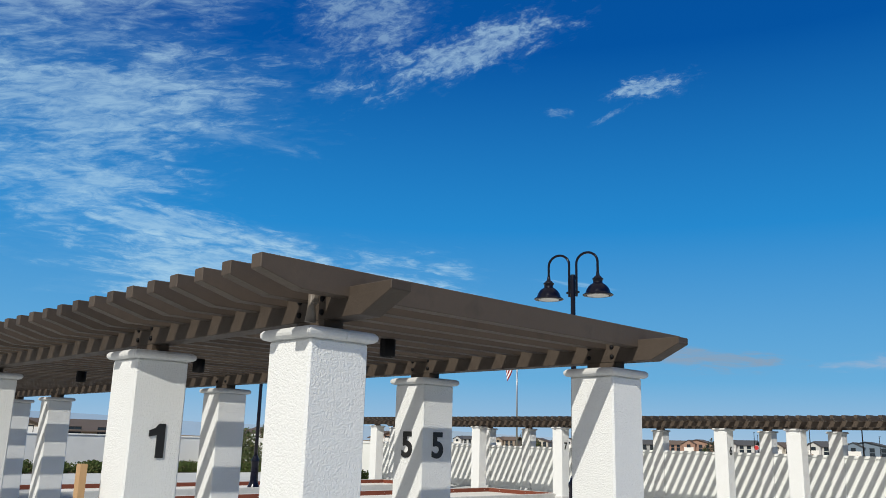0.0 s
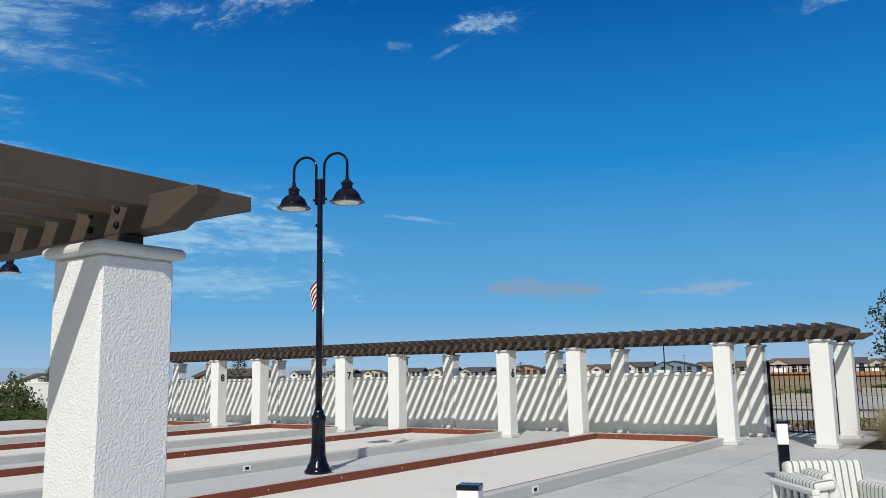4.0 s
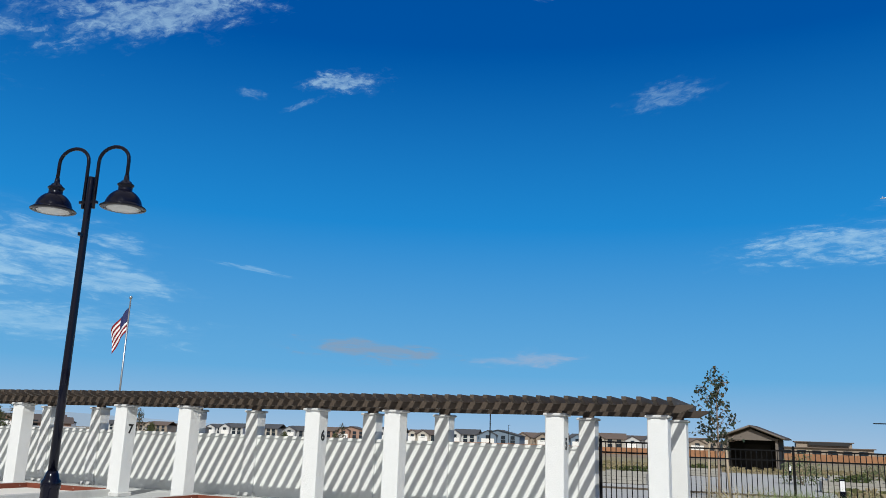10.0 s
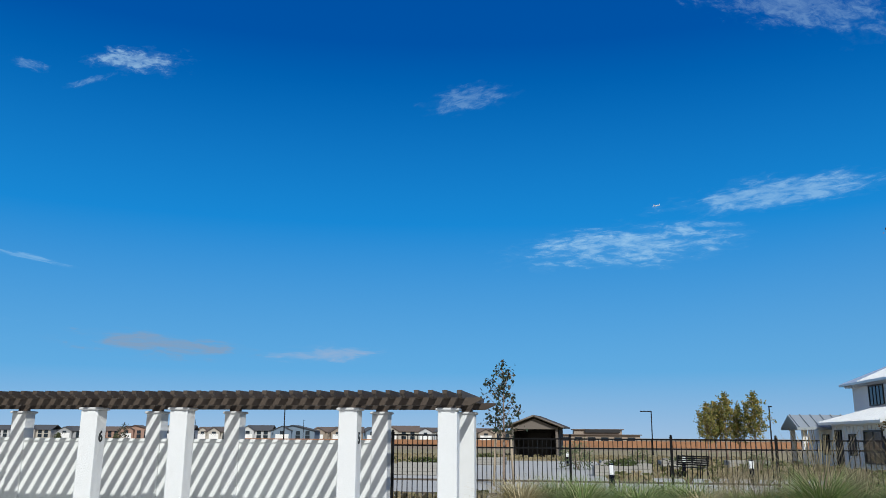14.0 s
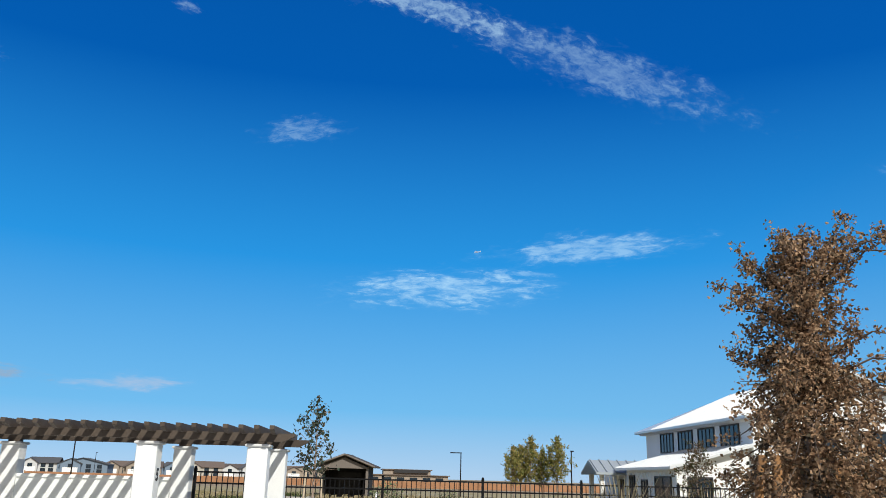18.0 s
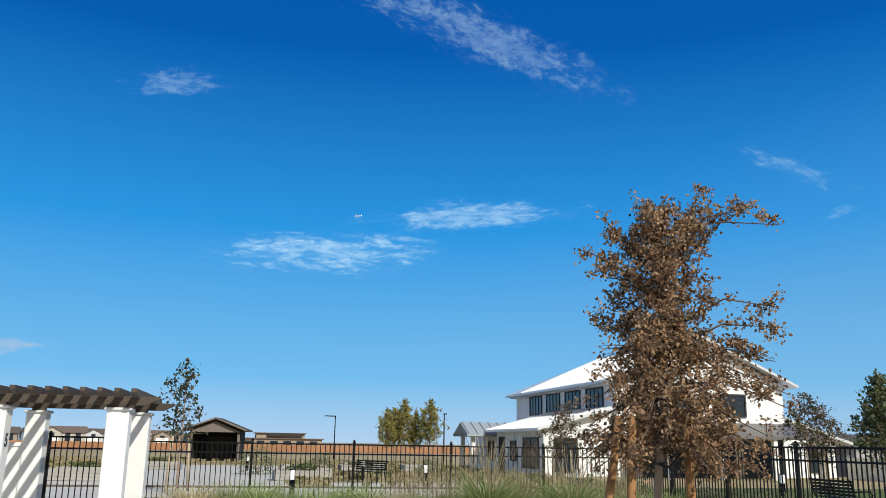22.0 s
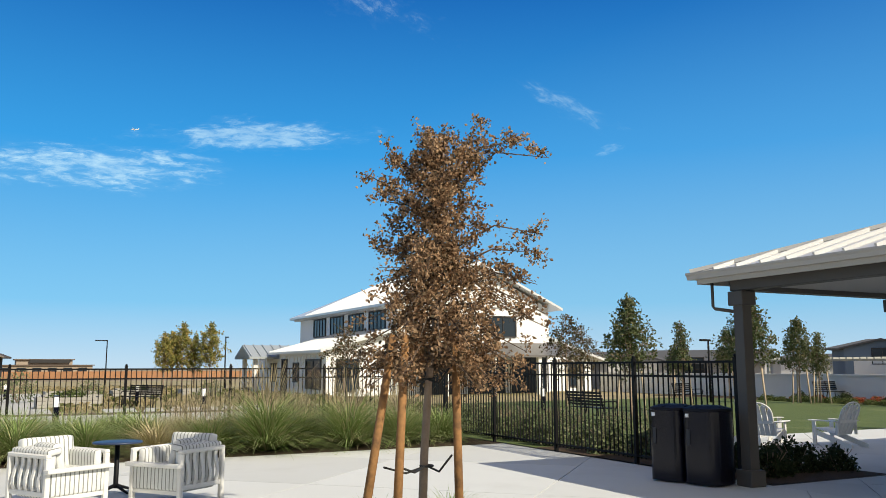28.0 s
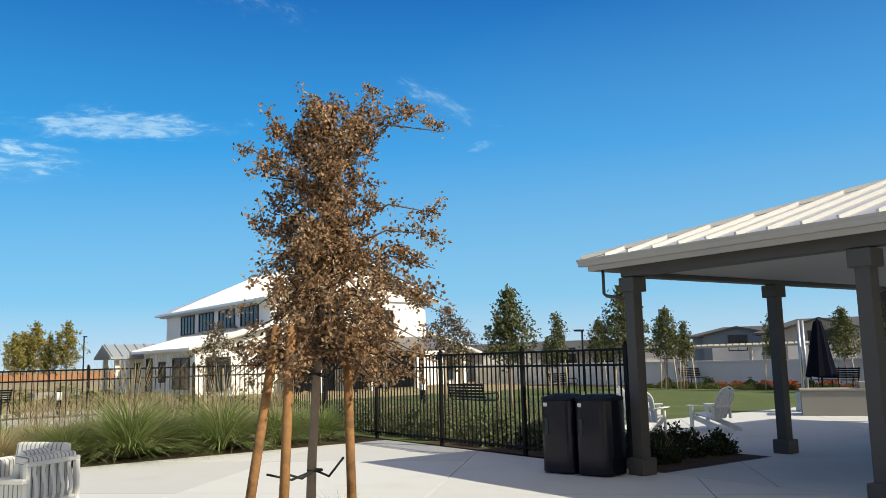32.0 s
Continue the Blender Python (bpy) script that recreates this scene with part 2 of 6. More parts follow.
COURT = material("pale oyster shell court", (0.74, 0.72, 0.67), 0.95, spread=0.1, big=0.5, fine=90, bump=0.002, bump_scale=140, tint=(0.66, 0.64, 0.59), spec=0.2)
REDWOOD = material("red stained timber board", (0.18, 0.05, 0.028), 0.7, spread=0.45, big=3, fine=30, bump=0.0015, bump_scale=40, tint=(0.14, 0.045, 0.028), spec=0.3)
BLACK = material("black powder coated steel", (0.005, 0.005, 0.006), 0.55, metal=0.0, spread=0.15, spec=0.18)
NAVY = material("gloss dark navy lamp enamel", (0.004, 0.0045, 0.012), 0.12, spread=0.1, spec=0.3)
SOIL = material("brown mulch", (0.07, 0.05, 0.036), 0.97, spread=0.5, big=2, fine=45, bump=0.02, bump_scale=35, tint=(0.04, 0.03, 0.022), spec=0.15)
DIRT = material("dry field soil", (0.30, 0.235, 0.165), 0.97, spread=0.25, big=0.05, fine=2.0, bump=0.02, bump_scale=2, tint=(0.235, 0.20, 0.13), tint_at=(0.4, 0.65), spec=0.15)
LAWN = material("mown lawn", (0.098, 0.135, 0.05), 0.95, spread=0.35, big=0.5, fine=30, bump=0.02, bump_scale=60, tint=(0.15, 0.165, 0.075), spec=0.2)
PATH_M = material("pale gravel path", (0.45, 0.45, 0.435), 0.95, spread=0.15, big=0.3, fine=30, tint=(0.37, 0.37, 0.36), spec=0.2)


# ---- mesh helpers ----
def mesh_of(name, verts, faces, mat=None, smooth=False):
    me = bpy.data.meshes.new(name)
    me.from_pydata([tuple(v) for v in verts], [], faces)
    if mat:
        me.materials.append(mat)
    if smooth:
        me.polygons.foreach_set("use_smooth", [True] * len(me.polygons))
    me.update()
    return me


def link(name, me, parent=None, m=None, label=""):
    ob = new(name, me)
    if parent is not None:
        ob.parent = parent
    if m is not None:
        ob.matrix_basis = m
    if label:
        ob["label"] = label
    return ob


def thing(name, label, category, m=None, group="", kind=""):
    ob = new(name)
    ob.empty_display_size = 0.2
    if m is not None:
        ob.matrix_basis = m
    return tagged(ob, label, category, group, kind)


def add_box(bm, x0, x1, y0, y1, z0, z1, m=None):
    vs = [bm.verts.new(m @ Vector(p) if m else p) for p in ((x0, y0, z0), (x1, y0, z0), (x1, y1, z0), (x0, y1, z0), (x0, y0, z1), (x1, y0, z1), (x1, y1, z1), (x0, y1, z1))]
    for f in ((3, 2, 1, 0), (4, 5, 6, 7), (0, 1, 5, 4), (1, 2, 6, 5), (2, 3, 7, 6), (3, 0, 4, 7)):
        bm.faces.new([vs[k] for k in f])


def bevelled(bm, width, segments=1):
    bmesh.ops.bevel(bm, geom=list(bm.edges), offset=width, segments=segments, affect="EDGES", profile=0.5)


def finish(bm, name, mat, smooth=False):
    bmesh.ops.recalc_face_normals(bm, faces=list(bm.faces))
    me = bpy.data.meshes.new(name)
    bm.to_mesh(me)
    bm.free()
    if mat:
        me.materials.append(mat)
    if smooth:
        me.polygons.foreach_set("use_smooth", [True] * len(me.polygons))
    return me


def box_mesh(name, sx, sy, sz, mat, bevel=0.0, base=True):
    """A box of that size, its middle at the origin in x and y, standing on z = 0."""
    bm = bmesh.new()
    z0 = 0 if base else -sz / 2
    add_box(bm, -sx / 2, sx / 2, -sy / 2, sy / 2, z0, z0 + sz)
    if bevel:
        bevelled(bm, bevel)
    return finish(bm, name, mat)


def box_at(name, x0, x1, y0, y1, z0, z1, mat, bevel=0.0):
    bm = bmesh.new()
    add_box(bm, x0, x1, y0, y1, z0, z1)
    if bevel:
        bevelled(bm, bevel)
    return finish(bm, name, mat)


def prism_mesh(name, outline, depth, mat, axis="x", bevel=0.0):
    """An outline in a plane, drawn out by depth along axis, centred on it."""
    bm = bmesh.new()
    rings = []
    for d in (-depth / 2, depth / 2):
        rings.append([bm.verts.new({"x": (d, p, q), "y": (p, d, q), "z": (p, q, d)}[axis]) for p, q in outline])
    n = len(outline)
    bm.faces.new(rings[0])
    bm.faces.new(rings[1][::-1])
    for k in range(n):
        bm.faces.new((rings[0][k], rings[0][(k + 1) % n], rings[1][(k + 1) % n], rings[1][k]))
    if bevel:
        bmesh.ops.recalc_face_normals(bm, faces=list(bm.faces))
        bevelled(bm, bevel)
    return finish(bm, name, mat)


def lathe_mesh(name, profile, mat, sides=20, smooth=True):
    """A profile of (radius, height) turned about z."""
    verts, faces = [], []
    for r, z in profile:
        for k in range(sides):
            a = 2 * math.pi * k / sides
            verts.append((r * math.cos(a), r * math.sin(a), z))
    for j in range(len(profile) - 1):
        for k in range(sides):
            a, b = j * sides + k, j * sides + (k + 1) % sides
            faces.append((a, b, b + sides, a + sides))
    if profile[0][0] > 1e-4:
        faces.append(tuple(range(sides))[::-1])
    if profile[-1][0] > 1e-4:
        faces.append(tuple(range((len(profile) - 1) * sides, len(profile) * sides)))
    me = mesh_of(name, verts, faces, mat)
    if smooth:
        me.polygons.foreach_set("use_smooth", [len(p.vertices) == 4 for p in me.polygons])
    return me


def tube_data(points, radii, sides=8, verts=None, faces=None):
    """A tube through the points, added to verts and faces."""
    verts, faces = ([] if verts is None else verts), ([] if faces is None else faces)
    start = len(verts)
    pts = [Vector(p) for p in points]
    side = None
    for k, p in enumerate(pts):
        way = (pts[min(k + 1, len(pts) - 1)] - pts[max(k - 1, 0)]).normalized()
        if side is None:
            side = way.cross(Vector((0, 0, 1)) if abs(way.z) < 0.9 else Vector((1, 0, 0))).normalized()
        side = (side - way * side.dot(way)).normalized()
        other = way.cross(side)
        r = radii[k] if hasattr(radii, "__len__") else radii
        for j in range(sides):
            a = 2 * math.pi * j / sides
            verts.append(p + r * (math.cos(a) * side + math.sin(a) * other))
    for k in range(len(pts) - 1):
        for j in range(sides):
            a, b = start + k * sides + j, start + k * sides + (j + 1) % sides
            faces.append((a, b, b + sides, a + sides))
    faces.append(tuple(start + j for j in range(sides))[::-1])
    faces.append(tuple(start + (len(pts) - 1) * sides + j for j in range(sides)))
    return verts, faces


def tube_mesh(name, points, radii, mat, sides=8):
    v, f = tube_data(points, radii, sides)
    return mesh_of(name, v, f, mat, True)


def text_mesh(name, words, size, mat, depth=0.012, heavy=0.0):
    cu = bpy.data.curves.new(name, "FONT")
    cu.body, cu.size, cu.extrude, cu.align_x, cu.align_y, cu.offset = words, size, depth / 2, "CENTER", "CENTER", heavy
    ob = new(name, cu)
    me = bpy.data.meshes.new_from_object(ob.evaluated_get(bpy.context.evaluated_depsgraph_get()))
    bpy.data.objects.remove(ob)
    bpy.data.curves.remove(cu)
    me.materials.clear()
    me.materials.append(mat)
    return me


# ---- ground ----
def plain(name, x0, x1, y0, y1, z, mat, label, category, cuts=1):
    bm = bmesh.new()
    n = cuts
    grid = [[bm.verts.new((x0 + (x1 - x0) * i / n, y0 + (y1 - y0) * j / n, z)) for j in range(n + 1)] for i in range(n + 1)]
    for i in range(n):
        for j in range(n):
            bm.faces.new((grid[i][j], grid[i + 1][j], grid[i + 1][j + 1], grid[i][j + 1]))
    return tagged(link(name, finish(bm, name, mat)), label, category, kind="structure")


plain("ground", -2500, 2500, -2500, 2500, -0.12, DIRT, "dry bare brown field soil reaching the horizon", "ground", 8)

XS = [-2.41 - 5.455 * (k // 2) - 1.95 * (k % 2) for k in range(10)]
COL_W, COL_TOP = 0.37, 2.11
NEAR_ROWS, FAR_ROWS = (2.78, 5.36), (21.40, 24.05)

# ---- pergolas ----
NUMBER = material("black numeral paint", (0.012, 0.012, 0.012), 0.5)
COLUMN = box_mesh("column", COL_W, COL_W, COL_TOP, STUCCO, 0.012)
PLINTH = box_mesh("plinth", COL_W + 0.09, COL_W + 0.09, 0.09, CAP, 0.012)


def cap_mesh():
    """A bullnose cap in one piece, with shallow joints at its mitred corners and in the middle of two sides."""
    bm = bmesh.new()
    h = COL_W / 2
    line = ((h - 0.03, 0.0), (h + 0.008, 0.0), (h + 0.026, 0.005), (h + 0.037, 0.016), (h + 0.04, 0.029), (h + 0.037, 0.042), (h + 0.026, 0.053), (h + 0.008, 0.058), (h - 0.05, 0.060))
    loops = []
    for out, z in line:
        ring = []
        for turn in range(4):
            m = Matrix.Rotation(turn * math.pi / 2, 4, "Z")
            row = [(-out + 0.006, out - 0.006), (-out + 0.009, out)]
            if turn % 2:
                row += [(-0.018, out), (-0.015, out - 0.006), (-0.012, out)]
            row.append((out - 0.009, out))
            ring += [bm.verts.new(m @ Vector((a, b, z))) for a, b in reversed(row)]
        loops.append(ring)
    n = len(loops[0])
    for low, high in zip(loops, loops[1:]):
        for k in range(n):
            bm.faces.new((low[k], low[(k + 1) % n], high[(k + 1) % n], high[k]))
    bm.faces.new(loops[-1])
    bm.faces.new(loops[0][::-1])
    bmesh.ops.recalc_face_normals(bm, faces=bm.faces[:])
    return finish(bm, "cap", CAP)


CAPSTONE = cap_mesh()
SADDLE = box_mesh("saddle", 0.24, 0.12, 0.05, TIMBER)
BEAM_Z, BEAM_H, BEAM_T = 2.215, 0.15, 0.13
BEAM_X0, BEAM_X1 = XS[9] - 0.64, XS[0] + 0.64
RAFTER_H, RAFTER_T = 0.14, 0.085


def beam_mesh():
    a, b, z0, z1 = BEAM_X0, BEAM_X1, BEAM_Z, BEAM_Z + BEAM_H
    return prism_mesh("beam", [(a + 0.22, z0), (b - 0.22, z0), (b, z1 - 0.045), (b, z1), (a, z1), (a, z1 - 0.045)], BEAM_T, TIMBER, "y", 0.004)


def rafter_mesh(y0, y1, notch):
    z0 = BEAM_Z + BEAM_H - notch
    z1 = z0 + RAFTER_H
    return prism_mesh("rafter", [(y0 + 0.24, z0), (y1 - 0.24, z0), (y1, z1 - 0.07), (y1, z1), (y0, z1), (y0, z1 - 0.07)], RAFTER_T, TIMBER, "x", 0.004)


BEAM = beam_mesh()
BOLT = lathe_mesh("bolt", [(0.0, 0.014), (0.012, 0.012), (0.016, 0.006), (0.018, 0.0)], BLACK, 8)
DIGITS = {d: text_mesh("numeral_" + d, d, 0.30, NUMBER, 0.012, 0.008) for d in "12345678"}
DIGITS["1"] = prism_mesh("numeral_1", [(0.005, -0.11), (0.06, -0.11), (0.06, 0.11), (0.015, 0.11), (-0.01, 0.082), (-0.05, 0.066), (-0.05, 0.026), (0.005, 0.036)], 0.012, NUMBER, "z")
SPOT = lathe_mesh("spotlight", [(0.0, 0.008), (0.044, 0.008), (0.046, 0.0), (0.053, 0.0), (0.055, 0.006), (0.055, 0.125), (0.05, 0.13), (0.016, 0.133), (0.016, 0.15), (0.085, 0.152), (0.085, 0.166)], BLACK, 18)


def pergola(rows, columns, label, numbers, detail):
    top = thing("pergola", label, "pergola", pose(0, 0, 0), "garden pergolas")
    for r, y in enumerate(rows):
        for k, x in enumerate(columns[r]):
            col = link("column", COLUMN, top, pose(x, y, 0), "white roughcast stucco column")
            link("capstone", CAPSTONE, col, pose(0, 0, COL_TOP))
            link("saddle", SADDLE, col, pose(0, 0, COL_TOP + 0.056))
            link("plinth", PLINTH, col, pose(0, 0, 0))
            for face in numbers.get((r, k), ()):
                digit, side = face
                h = COL_W / 2 + 0.002
                m = {"e": pose(h, 0, 1.58, 90, 0, 90), "s": pose(0, -h, 1.58, 90, 0, 0)}[side]
                link("numeral", DIGITS[digit], col, m, "black painted court numeral")
        for s in (-1, 1):
            if s < 0:
                beam = link("beam", BEAM, top, pose(0, y, 0))
            if detail:
                for k, x in enumerate(columns[r][:6]):
                    for dx, dz in ((-0.1, 0.04), (-0.1, 0.11), (0.1, 0.04), (0.1, 0.11)):
                        link("bolt", BOLT, beam, pose(x + dx, s * BEAM_T / 2, BEAM_Z + dz, 90 if s < 0 else -90, 0, 0))
    y0, y1 = rows[0] - 0.58, rows[1] + 0.52
    raft = rafter_mesh(y0, y1, 0.055 if detail else 0.025)
    x = XS[0] + 0.28
    while x > XS[9] - 0.3:
        link("rafter", raft, top, pose(x, 0, 0))
        x -= 0.2715
    for x in () if not detail else (-3.4, -6.1, -8.9, -11.6, -14.3):
        link("spotlight", SPOT, top, pose(x + 0.12, sum(rows) / 2 - 0.08, BEAM_Z - 0.025), "small black downlight")
    return top


near_pergola = pergola(NEAR_ROWS, (XS, XS), "white stucco column pergola with brown slatted timber roof", {(0, 1): (("1", "e"),), (1, 1): (("5", "e"), ("5", "s")), (0, 5): (("7", "e"),), (1, 9): (("8", "e"),)}, True)
pergola(FAR_ROWS, (XS, XS), "white stucco pergola with brown timber roof before wall", {(0, 1): (("5", "e"),), (0, 3): (("6", "e"),), (0, 5): (("7", "e"),), (0, 7): (("8", "e"),)}, False)

CONDUIT = material("grey steel conduit", (0.16, 0.135, 0.11), 0.5, spread=0.1)
link("conduit", tube_mesh("conduit", [(-2.27, 2.62, 2.19), (-2.27, 2.62, 2.28), (-2.27, 2.63, 2.4)], [0.03, 0.018, 0.018], CONDUIT, 8), near_pergola, label="short grey cable conduit")
link("conduit_box", box_mesh("conduit_box", 0.05, 0.04, 0.12, CONDUIT, 0.008), near_pergola, pose(-2.27, 2.63, 2.28), "small grey junction box")

# ---- garden wall behind the far pergola ----
WALL_Y = 24.02
for k in range(1, 9):
    a, b = XS[k + 1] + COL_W / 2, XS[k] - COL_W / 2
    seg = thing("garden_wall", "low white stucco garden wall between columns", "wall", pose(0, 0, 0), "garden wall panels", "structure")
    link("wall_panel", box_at("wall_panel", a, b, WALL_Y - 0.09, WALL_Y + 0.09, 0, 1.46, WALL_STUCCO), seg)
    link("coping", box_at("coping", a, b, WALL_Y - 0.125, WALL_Y + 0.125, 1.46, 1.54, WALL_STUCCO, 0.015), seg)
far_side = thing("boundary_wall", "long low white boundary wall", "wall", kind="structure")
link("wall_panel", box_at("wall_panel", -41.2, -41.0, -40, 45, -0.12, 1.46, WALL_STUCCO), far_side)
link("coping", box_at("coping", -41.24, -40.96, -40, 45, 1.46, 1.54, WALL_STUCCO, 0.015), far_side)
far_back = thing("boundary_wall", "long low white boundary wall", "wall", kind="structure")
link("wall_panel", box_at("wall_panel", -41.0, XS[9] - COL_W / 2, WALL_Y - 0.09, WALL_Y + 0.09, -0.12, 1.46, WALL_STUCCO), far_back)
link("coping", box_at("coping", -41.0, XS[9] - COL_W / 2, WALL_Y - 0.12, WALL_Y + 0.12, 1.46, 1.54, WALL_STUCCO, 0.015), far_back)

# ---- courts ----
KERB_H = 0.16
for k in range(4):
    x0, x1 = XS[2 + 2 * k] + 0.22, XS[1 + 2 * k] - 0.06
    y0, y1 = 6.0, 21.65
    c = thing("bocce_court", "pale shell bocce court with red timber edge boards", "bocce court", pose(0, 0, 0), "bocce courts")
    link("court_surface", box_at("court_surface", x0 + 0.15, x1 - 0.15, y0 + 0.15, y1 - 0.15, -0.05, 0.035, COURT), c)
    t = 0.15
    for a, b, e, g in ((x0, x0 + t, y0, y1), (x1 - t, x1, y0, y1), (x0 + t, x1 - t, y0, y0 + t), (x0 + t, x1 - t, y1 - t, y1)):
        link("kerb", box_at("kerb", a, b, e, g, -0.1, KERB_H, KERB, 0.012), c, label="grey concrete kerb")
    w = 0.045
    for a, b, e, g in ((x0 + t, x0 + t + w, y0 + t, y1 - t), (x1 - t - w, x1 - t, y0 + t, y1 - t), (x0 + t + w, x1 - t - w, y0 + t, y0 + t + w), (x0 + t + w, x1 - t - w, y1 - t - w, y1 - t)):
        link("edge_board", box_at("edge_board", a, b, e, g, 0.03, KERB_H - 0.005, REDWOOD, 0.004), c, label="red stained timber edge board")
BOARD_BOLT = lathe_mesh("bolt", [(0.0, 0.006), (0.010, 0.005), (0.013, 0.0)], KERB, 8)
for court in [o for o in bpy.data.objects if o.name.startswith("bocce_court")][:3]:
    boards = [o for o in court.children if o.name.startswith("edge_board")]
    for q in boards:
        xs = [v.co.x for v in q.data.vertices]
        ys = [v.co.y for v in q.data.vertices]
        if max(ys) - min(ys) > 5:
            for k in range(11):
                link("bolt", BOARD_BOLT, q, pose(max(xs) if min(xs) < sum(v.co.x for v in boards[1].data.vertices) / len(boards[1].data.vertices) - 1 else min(xs), min(ys) + 0.6 + 1.45 * k, 0.10, 0, 90 if min(xs) < sum(v.co.x for v in boards[1].data.vertices) / len(boards[1].data.vertices) - 1 else -90, 0))
        elif min(ys) > 15:
            for k in range(3):
                link("bolt", BOARD_BOLT, q, pose(min(xs) + 0.5 + 1.1 * k, min(ys), 0.10, 90, 0, 0))

# ---- paving ----
def clip_poly(poly, x0, x1, y0, y1):
    """The part of a polygon inside a rectangle."""
    for axis, bound, keep in ((0, x0, 1), (0, x1, -1), (1, y0, 1), (1, y1, -1)):
        out = []
        for k, p in enumerate(poly):
            q = poly[(k + 1) % len(poly)]
            a, b = keep * (p[axis] - bound), keep * (q[axis] - bound)
            if a >= 0:
                out.append(p)
            if (a >= 0) != (b >= 0):
                s = a / (a - b)
                out.append((p[0] + s * (q[0] - p[0]), p[1] + s * (q[1] - p[1])))
        poly = out
        if len(poly) < 3:
            return []
    return poly


pavement = thing("pavement", "pale concrete plaza paving with sawn joints", "paving", kind="structure")
plain("paving_bed", -41, 60, -30, 26.8, -0.05, material("joint mortar", (0.16, 0.155, 0.15), 0.95, spread=0.2), "dark joint bed below the paving", "ground")


def slab(poly, mat, z=0.0, gap=0.011):
    cx, cy = sum(p[0] for p in poly) / len(poly), sum(p[1] for p in poly) / len(poly)
    size = max(max(abs(p[0] - cx), abs(p[1] - cy)) for p in poly)
    if size < 0.12:
        return
    k = 1 - gap / size
    ring = [(cx + (p[0] - cx) * k, cy + (p[1] - cy) * k) for p in poly]
    n = len(ring)
    verts = [(x, y, -0.06) for x, y in ring] + [(x, y, z) for x, y in ring]
    faces = [tuple(range(n, 2 * n))] + [(j, (j + 1) % n, n + (j + 1) % n, n + j) for j in range(n)]
    link("slab", mesh_of("slab", verts, faces, mat), pavement)


def grid_slabs(x0, x1, y0, y1, step, turn, mat, holes=()):
    """Square slabs, turned by that angle, clipped to a rectangle."""
    c, s = math.cos(radians(turn)), math.sin(radians(turn))
    n = int(max(x1 - x0, y1 - y0) / step) + 3
    mx, my = (x0 + x1) / 2, (y0 + y1) / 2
    for i in range(-n, n):
        for j in range(-n, n):
            sq = [(mx + (c * u - s * v) * step, my + (s * u + c * v) * step) for u, v in ((i, j), (i + 1, j), (i + 1, j + 1), (i, j + 1))]
            sq = clip_poly(sq, x0, x1, y0, y1)
            if sq:
                slab(sq, mat)


grid_slabs(XS[1] - 0.06, -1.9, 6.0, 23.9, 1.31, 0, PAVE_DARK)
grid_slabs(-4.1, -1.9, 23.9, 26.6, 1.31, 0, PAVE_DARK)
grid_slabs(-1.9, 9.38, 4.0, 21.45, 3.3, 45, PAVE)
grid_slabs(9.38, 11.92, 4.0, 14.25, 3.3, 45, PAVE)
grid_slabs(11.92, 25.0, 4.0, 20.4, 3.3, 45, PAVE)
grid_slabs(-1.9, 25.0, -14.0, 4.0, 4.6, 0, PAVE)
grid_slabs(-30.5, -1.9, -14.0, 6.0, 4.6, 0, PAVE)
for k in range(4):
    a = XS[2 + 2 * k] + 0.22
    b = XS[3 + 2 * k] - 0.06
    grid_slabs(b, a, 6.0, 23.9, (a - b), 0, PAVE)
    xa, xb = XS[2 + 2 * k] + 0.22, XS[1 + 2 * k] - 0.06
    grid_slabs(xa, xb, 21.65, 23.9, 1.9, 0, PAVE)
grid_slabs(-33.5, XS[9] - 0.06, 6.0, 23.9, 3.0, 0, PAVE)
plain("planting_strip", -41, -33.5, -14, 23.8, -0.02, SOIL, "planting strip of brown mulch before the boundary wall", "planting bed")

# ---- black steel fences ----
PICKET = box_mesh("picket", 0.019, 0.019, 1.60, BLACK)


def fence(x, y, angle, panels, label, z=0.0, gate=False):
    """A run of picket fence from (x, y) along angle, of panels as wide as given."""
    f = thing("fence" if not gate else "metal_gate", label, "fence" if not gate else "gate", pose(x, y, z, 0, 0, angle), "black picket fences")
    at = 0.0
    link("post", POST, f, pose(0, 0, 0))
    for w in panels:
        for z, h in ((0.085, 0.035), (1.42, 0.035), (1.645, 0.035)):
            link("rail", box_at("rail", at + 0.03, at + w - 0.03, -0.016, 0.016, z, z + h, BLACK), f)
        n = max(2, round(w / 0.118))
        for k in range(1, n):
            link("picket", PICKET, f, pose(at + w * k / n, 0, 0.06))
        at += w
        link("post", POST, f, pose(at, 0, 0))
    return f


def post_mesh():
    bm = bmesh.new()
    add_box(bm, -0.03, 0.03, -0.03, 0.03, -0.05, 1.71)
    add_box(bm, -0.036, 0.036, -0.036, 0.036, 1.71, 1.73)
    bmesh.ops.create_uvsphere(bm, u_segments=8, v_segments=5, radius=0.03, matrix=Matrix.Translation((0, 0, 1.752)))
    return finish(bm, "post", BLACK)


POST = post_mesh()
FENCE_Y = 26.75
fence(-2.62, FENCE_Y, 0, (2.43, 2.44, 2.44, 2.43, 2.36), "black steel picket fence behind ornamental grasses", -0.07)
fence(9.46, FENCE_Y, -90, (2.39, 2.39, 2.39, 2.39, 2.3), "black steel picket fence beside the plaza", 0.03)
fence(-4.15, 24.3, 0, (1.5,), "closed black steel picket gate", gate=True)

# ---- lamp posts ----
LENS = material("frosted lamp lens", (0.78, 0.77, 0.72), 0.35, spread=0.03)


